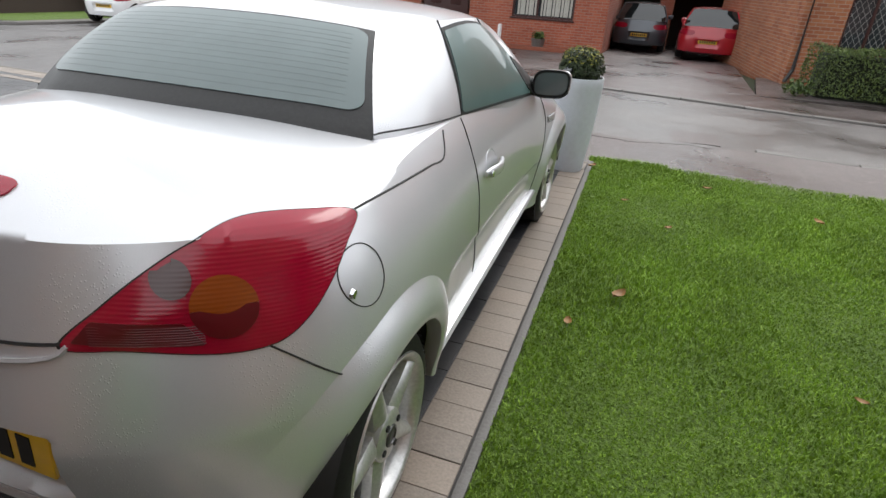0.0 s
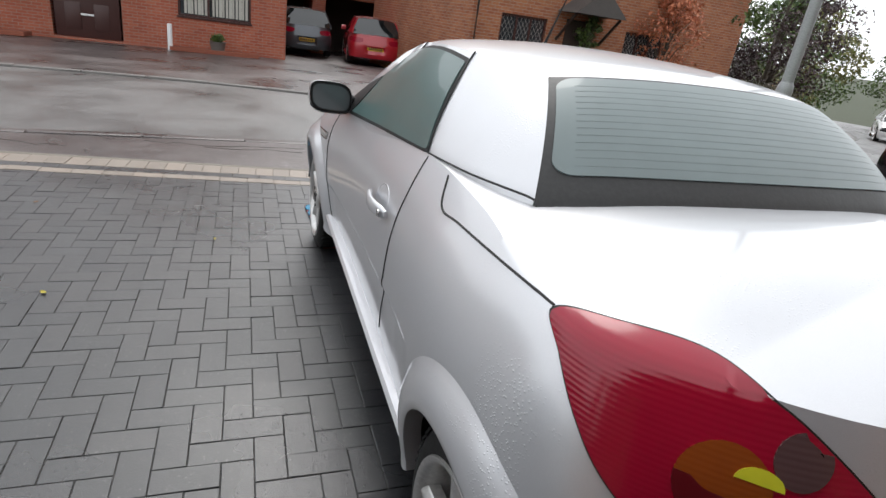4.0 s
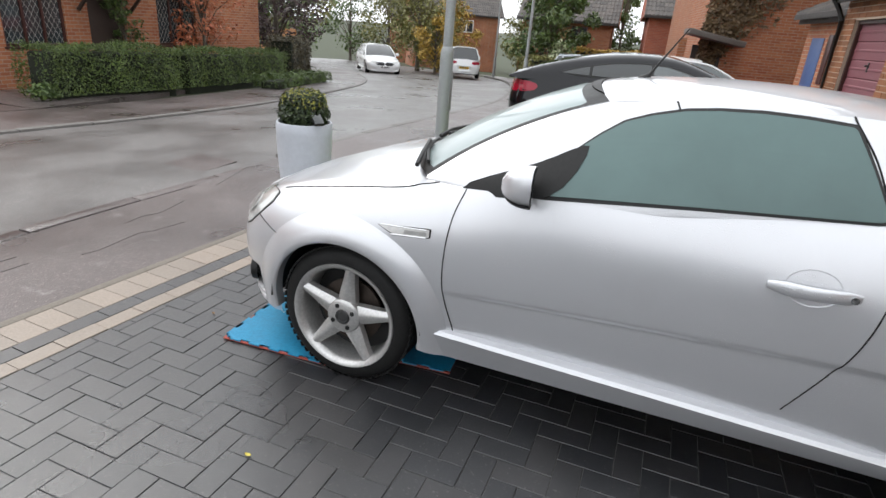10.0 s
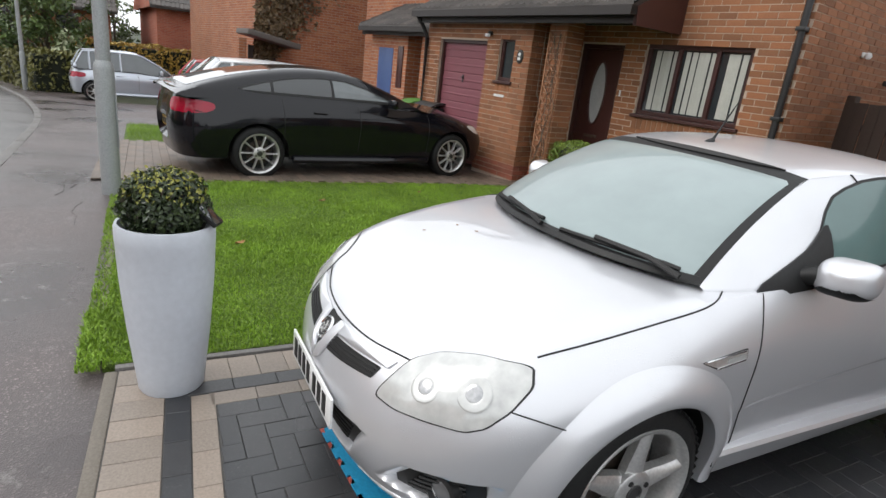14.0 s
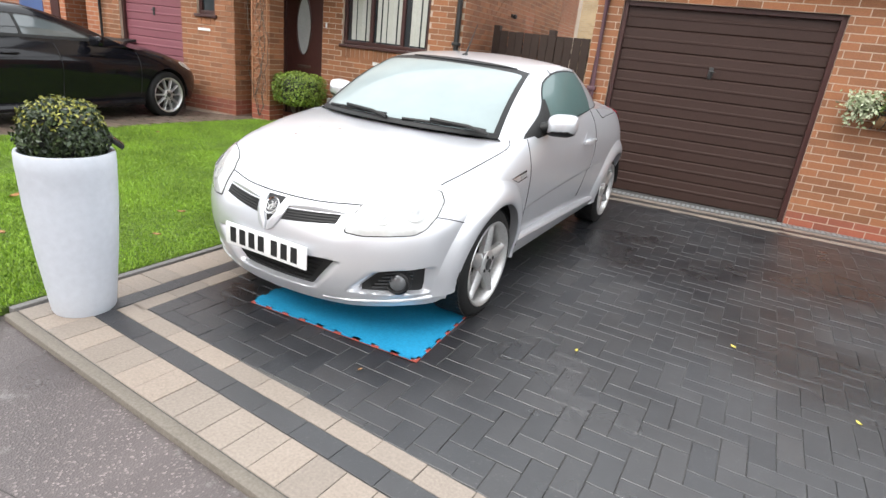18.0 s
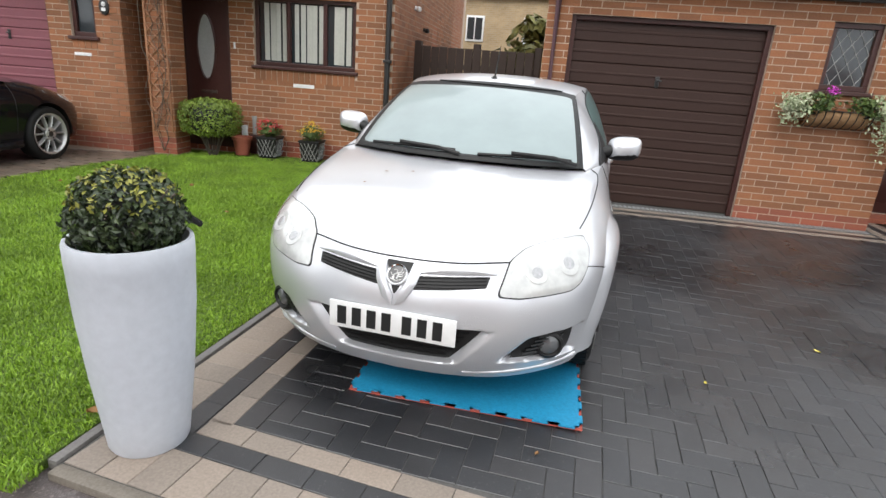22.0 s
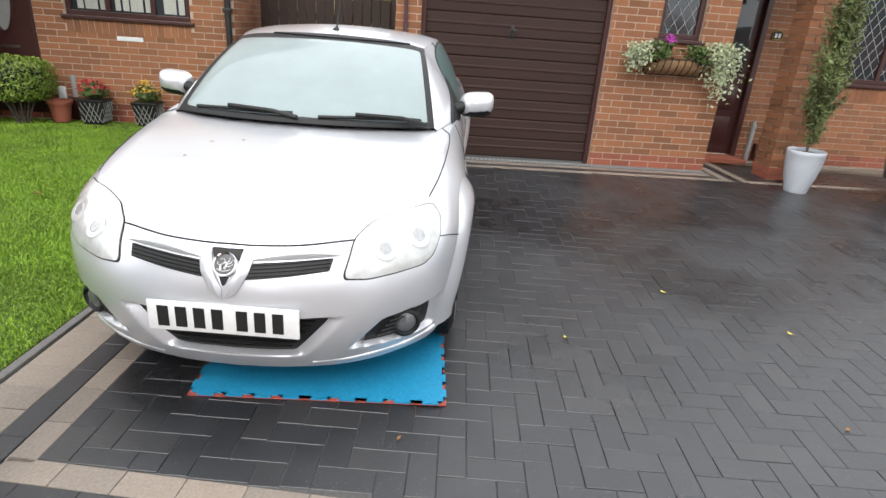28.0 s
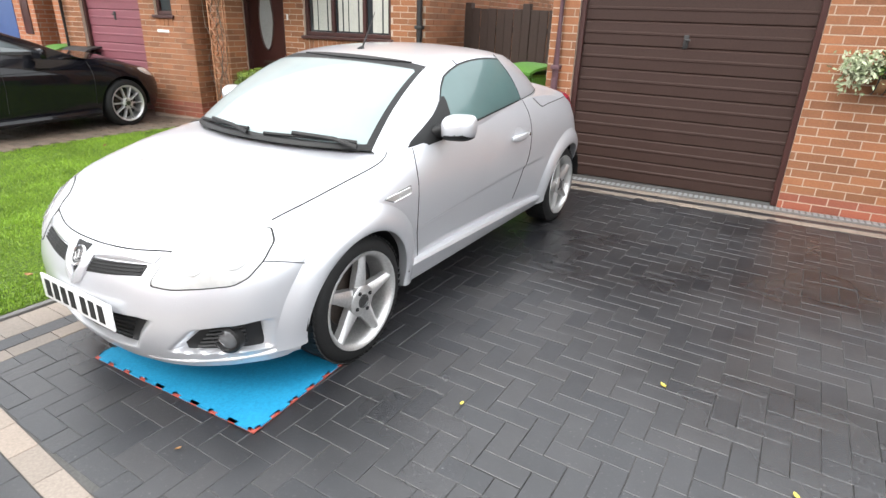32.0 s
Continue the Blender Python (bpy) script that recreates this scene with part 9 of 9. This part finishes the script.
for k in range(10):
    x, y = 19.5 + k * 1.15, 17.3 + k * 1.1
    part("panel", box(B(), -0.78, 0.78, -0.03, 0.03, -0.1, 1.7, 0.01, pose(x, y, gz(x, y), 0, 0, 44)), orange_fence, fe2, "", False)
hedge("far_shrubs", "mixed shrubs along the bend", (21.5, 6.3), (34, 10.0), 1.5, 1.3, 6500, 0.11, leaf_olive, 15)
tree("pampas_grass", "tall pale pampas grass at the path edge", (22.8, 6.1), 2.1, 0.6, 900, 0.12, leaf_variegated, 61, 0.05, 0.0, 0.3)
op = thing("plant_pot", "pale urn with a small shrub in front of the house across", "planter", tuple(A @ Vector((7.55, 0.6, 0.06))))
part("urn", lathe(B(), [(0.13, 0), (0.10, 0.06), (0.2, 0.3), (0.22, 0.34), (0.18, 0.34)], 18), kerb_stone, op)
p, d = ball_points((0, 0, 0.72), 0.42, 520, 5, 0.8, 0.3)
leaf_part("leaves", p, d, 0.07, leaf_olive, op, 3, 0.7)
op = thing("plant_pot", "pale pot with low plants in front of the house across", "planter", tuple(A @ Vector((1.85, 0.6, 0.06))))
part("urn", lathe(B(), [(0.16, 0), (0.2, 0.26), (0.22, 0.28), (0.18, 0.28)], 18), kerb_stone, op)
p, d = ball_points((0, 0, 0.36), 0.2, 220, 6, 0.6, 0.3)
leaf_part("leaves", p, d, 0.06, leaf_tree, op, 4, 0.7)

for k, (x, y, h, c, mt) in enumerate(((-15.0, 46, 6.0, 3.2, leaf_olive), (-21.0, 50, 6.5, 3.4, leaf_tree), (-28.0, 46, 6.0, 3.2, leaf_orange), (-33.0, 38, 5.5, 3.0, leaf_tree), (-38.0, 28, 5.5, 3.0, leaf_olive), (-44.0, 20, 6.0, 3.2, leaf_tree))):
    tree("side_road_tree", "leafy tree at the end of the side road", (x, y), h, c, 2600, 0.17, mt, 80 + k, 0.15, 0.05)

# ---- block paving and grass, last ----
drive = tagged(new("block_drive"), "charcoal herringbone block drive with buff borders, wet", "drive", kind="structure")
X0, X1, Y0 = -9.6, 0.535, -1.28


def edge_in(x):
    """Inner edge of the front border."""
    return front_line(x) - 0.415


part("bedding", prism(B(), [(X0, -1.75), (0.94, -1.75), (0.94, front_line(0.94)), (X0, front_line(X0))], -0.2, -0.0034), joint_sand, drive, "", False)
bed = drive.children[0]


def block_mesh(lx, ly, mat, name):
    bm = B()
    g = 0.0012
    c = 0.0018
    top = [(-lx / 2 + g + c, -ly / 2 + g + c), (lx / 2 - g - c, -ly / 2 + g + c), (lx / 2 - g - c, ly / 2 - g - c), (-lx / 2 + g + c, ly / 2 - g - c)]
    low = [(-lx / 2 + g, -ly / 2 + g), (lx / 2 - g, -ly / 2 + g), (lx / 2 - g, ly / 2 - g), (-lx / 2 + g, ly / 2 - g)]
    a = [bm.verts.new((x, y, 0.0)) for x, y in top]
    b = [bm.verts.new((x, y, -0.0018)) for x, y in low]
    d = [bm.verts.new((x, y, -0.014)) for x, y in low]
    bm.faces.new(a)
    for k in range(4):
        bm.faces.new((b[k], b[(k + 1) % 4], a[(k + 1) % 4], a[k]))
        bm.faces.new((d[k], d[(k + 1) % 4], b[(k + 1) % 4], b[k]))
    return mesh_of(name, bm, mat, False)


H_MESH, V_MESH = block_mesh(0.2, 0.1, charcoal_block, "paving_block"), block_mesh(0.1, 0.2, charcoal_block, "paving_block")
rest_v, rest_f = [], []
made = 0
rngp = np.random.default_rng(2)


def join_block(cx, cy, lx, ly, z, V=rest_v, F=rest_f):
    g, c = 0.0012, 0.0018
    i = len(V)
    tz = rngp.uniform(-0.0006, 0.0006)
    for s, zz in ((g + c, z), (g, z - 0.0018), (g, z - 0.014)):
        for sx, sy in ((-1, -1), (1, -1), (1, 1), (-1, 1)):
            V.append((cx + sx * (lx / 2 - s), cy + sy * (ly / 2 - s), zz + tz * sx))
    F.append((i, i + 1, i + 2, i + 3))
    for k in range(4):
        n = (k + 1) % 4
        F.append((i + 4 + k, i + 4 + n, i + n, i + k))
        F.append((i + 8 + k, i + 8 + n, i + 4 + n, i + 4 + k))


# herringbone at right angles: each step of 0.1 m starts a pair of a lying and a standing block
S = 0.1
cell = {}
for r in range(-16, 60):
    for q in range(-100, 8):
        k = (q - r) % 4
        x, y = q * S + X1 - 7 * S + 0.0, r * S + Y0
        if k == 0:
            blk = (x + 0.1, y + 0.05, 0.2, 0.1)
        elif k == 3:
            blk = (x + 0.05, y + 0.1, 0.1, 0.2)
        else:
            continue
        cx, cy, lx, ly = blk
        a, b, c, d = cx - lx / 2, cx + lx / 2, cy - ly / 2, cy + ly / 2
        a, b = max(a, X0), min(b, X1)
        yb = edge_in((a + b) / 2)
        ylow = -1.40 if cx > -0.10 else max(-1.50 + 0.08 * cx + 0.37, -1.4) if cx > -3.75 else -2.2
        c, d = max(c, ylow), min(d, yb)
        if b - a < 0.03 or d - c < 0.03:
            continue
        full = abs(b - a - lx) < 1e-4 and abs(d - c - ly) < 1e-4
        z = max(-0.001, rngp.normal(0, 0.0011))
        if full and made < 298 and -2.75 < cx < -0.55 and 1.9 < cy < 3.6:
            ob = new("paving_block", H_MESH if lx > ly else V_MESH)
            ob.parent = drive
            ob.location = (cx, cy, z)
            ob.rotation_euler = (rngp.normal(0, 0.004), rngp.normal(0, 0.004), 0)
            made += 1
        else:
            join_block((a + b) / 2, (c + d) / 2, b - a, d - c, z)
ob = new("paving_blocks", raw("paving_blocks", rest_v, rest_f, charcoal_stuff))
ob.parent = drive
ob["kind"] = "stuff"

# borders: buff headers, a charcoal stretcher course, a buff stretcher course
BUFF_H, BUFF_S, CHAR_S = block_mesh(0.135, 0.2, buff_block, "border_block"), block_mesh(0.2, 0.1, buff_block, "border_block"), block_mesh(0.2, 0.1, charcoal_block, "border_block")


def border(mesh, x, y, yaw):
    ob = new("border_block", mesh)
    ob.parent = drive
    ob.matrix_world = pose(x, y, 0.001 + max(0.0, rngp.normal(0, 0.0012)), 0, 0, yaw)


th = math.degrees(math.atan(-0.055))
x = 0.86
while x > -8.2:
    border(BUFF_H, x, front_line(x) - 0.105, th)
    x -= 0.1352
x = 0.62
while x > -8.2:
    border(CHAR_S, x, front_line(x) - 0.258, th)
    border(BUFF_S, x - 0.09, front_line(x - 0.09) - 0.360, th)
    x -= 0.2
y = 3.70
while y > -1.35:
    border(BUFF_H, 0.835, y, 90)
    y -= 0.1352
y = 3.60
while y > -1.2:
    border(CHAR_S, 0.685, y, 90)
    border(BUFF_S, 0.584, y - 0.09, 90)
    y -= 0.2
# border along the house, turned with it
for k in range(20):
    u = -0.20 - k * 0.2
    for v, mesh in ((0.215, BUFF_S), (0.317, CHAR_S), (0.419, BUFF_S)):
        if u > -3.75 - (v - 0.2):
            ob = new("border_block", mesh)
            ob.parent = drive
            ob.matrix_world = HO @ pose(u, v, 0.0025)
for k in range(6):
    for du, mesh in ((-3.80, BUFF_S), (-3.905, CHAR_S), (-4.01, BUFF_S)):
        ob = new("border_block", mesh)
        ob.parent = drive
        ob.matrix_world = HO @ pose(du, 0.36 - 0.2 * k, 0.003, 0, 0, 90)
for k in range(20):
    for v, u0 in ((0.46, -4.12), (-0.70, -4.62)):
        ob = new("border_block", BUFF_S)
        ob.parent = drive
        ob.matrix_world = HO @ pose(u0 - 0.2 * k, v, 0.0035)
# concrete edging between drive and lawn, and drive and path
bm = B()
box(bm, 0.944, 0.984, -1.6, 3.99, -0.1, 0.012, 0.004)
edging = tagged(new("lawn_edging", mesh_of("lawn_edging", bm, kerb_stone)), "thin concrete edging between drive and lawn", "edging", kind="structure")
bm = B()
box(bm, 0.985, 4.92, 4.05, 4.095, -0.1, 0.010, 0.004)
tagged(new("lawn_front_edging", mesh_of("lawn_front_edging", bm, mossy_edge)), "mossy concrete edging between lawn and path", "edging", kind="structure")
bm = B()
m = pose(0.94, front_line(0.94) + 0.020, 0, 0, 0, 180 + th)
box(bm, 0, 9.3, -0.034, 0.022, -0.1, 0.002, 0.008, m)
edging2 = tagged(new("path_edging", mesh_of("path_edging", bm, mossy_edge)), "thin worn concrete edging between drive and path", "edging", kind="structure")

# neighbour's paved drive: brown blocks
V2, F2 = [], []
for r in range(0, 64):
    for q in range(0, 17):
        join_block(5.02 + q * 0.2 + (0.1 if r % 2 else 0), -2.0 + r * 0.1, 0.2, 0.1, gz(5.02 + q * 0.2, -2.0 + r * 0.1) + 0.02, V2, F2)
ob = new("neighbour_blocks", raw("neighbour_blocks", V2, F2, surface("mossy_brown_blocks", (0.10, 0.075, 0.055), (0.19, 0.15, 0.12), 3, (0.35, 0.6), bump_s=0.4, per="island")))
ob.parent = bpy.data.objects["neighbour_drive"]
ob["kind"] = "stuff"


# grass blades
def grass(name, x0, x1, y0, y1, n, h, seed, dense=None):
    rng = np.random.default_rng(seed)
    x, y = rng.uniform(x0, x1, n), rng.uniform(y0, y1, n)
    if dense:
        w = rng.random(n) < np.exp(-np.hypot(x - dense[0], y - dense[1]) / dense[2])
        x, y = x[w], y[w]
        n = len(x)
    g = np.array([gz(a, b) for a, b in zip(x, y)]) + 0.01
    hh = h * rng.uniform(0.5, 1.3, n) * (0.8 + 0.35 * np.sin(x * 3.1) * np.sin(y * 2.7))
    a = rng.uniform(0, 6.283, n)
    bend = rng.uniform(0.2, 1.0, n) * hh
    wd = rng.uniform(0.0018, 0.0036, n)
    cx, sx = np.cos(a), np.sin(a)
    b2 = rng.uniform(0, 6.283, n)
    p0 = np.stack([x - wd * cx, y - wd * sx, g], 1)
    p1 = np.stack([x + wd * cx, y + wd * sx, g], 1)
    mx, my = x + 0.35 * bend * np.cos(b2), y + 0.35 * bend * np.sin(b2)
    p2 = np.stack([mx + wd * 0.8 * cx, my + wd * 0.8 * sx, g + hh * 0.65], 1)
    p3 = np.stack([mx - wd * 0.8 * cx, my - wd * 0.8 * sx, g + hh * 0.65], 1)
    p4 = np.stack([x + bend * np.cos(b2), y + bend * np.sin(b2), g + hh * 0.95], 1)
    V = np.stack([p0, p1, p2, p3, p4], 1).reshape(-1, 3)
    i = np.arange(n)[:, None] * 5
    F = np.concatenate([i + [0, 1, 2], i + [0, 2, 3], i + [3, 2, 4]])
    ob = new(name, raw(name, V.tolist(), F.tolist(), blade_m))
    return tagged(ob, "short damp green lawn grass", "grass", kind="stuff")


grass("lawn_grass", 0.985, 4.95, -2.0, 4.05, 165000, 0.027, 5)
grass("lawn_grass_fine", 0.985, 3.4, -1.2, 4.05, 90000, 0.024, 6)
grass("far_lawn_grass", 8.4, 11.3, -1.8, 4.1, 14000, 0.06, 7)
grass("edge_tufts", 0.94, 4.9, 4.03, 4.14, 3800, 0.03, 9)
grass("edge_weeds", 0.94, 1.6, 4.05, 4.15, 1500, 0.04, 19)
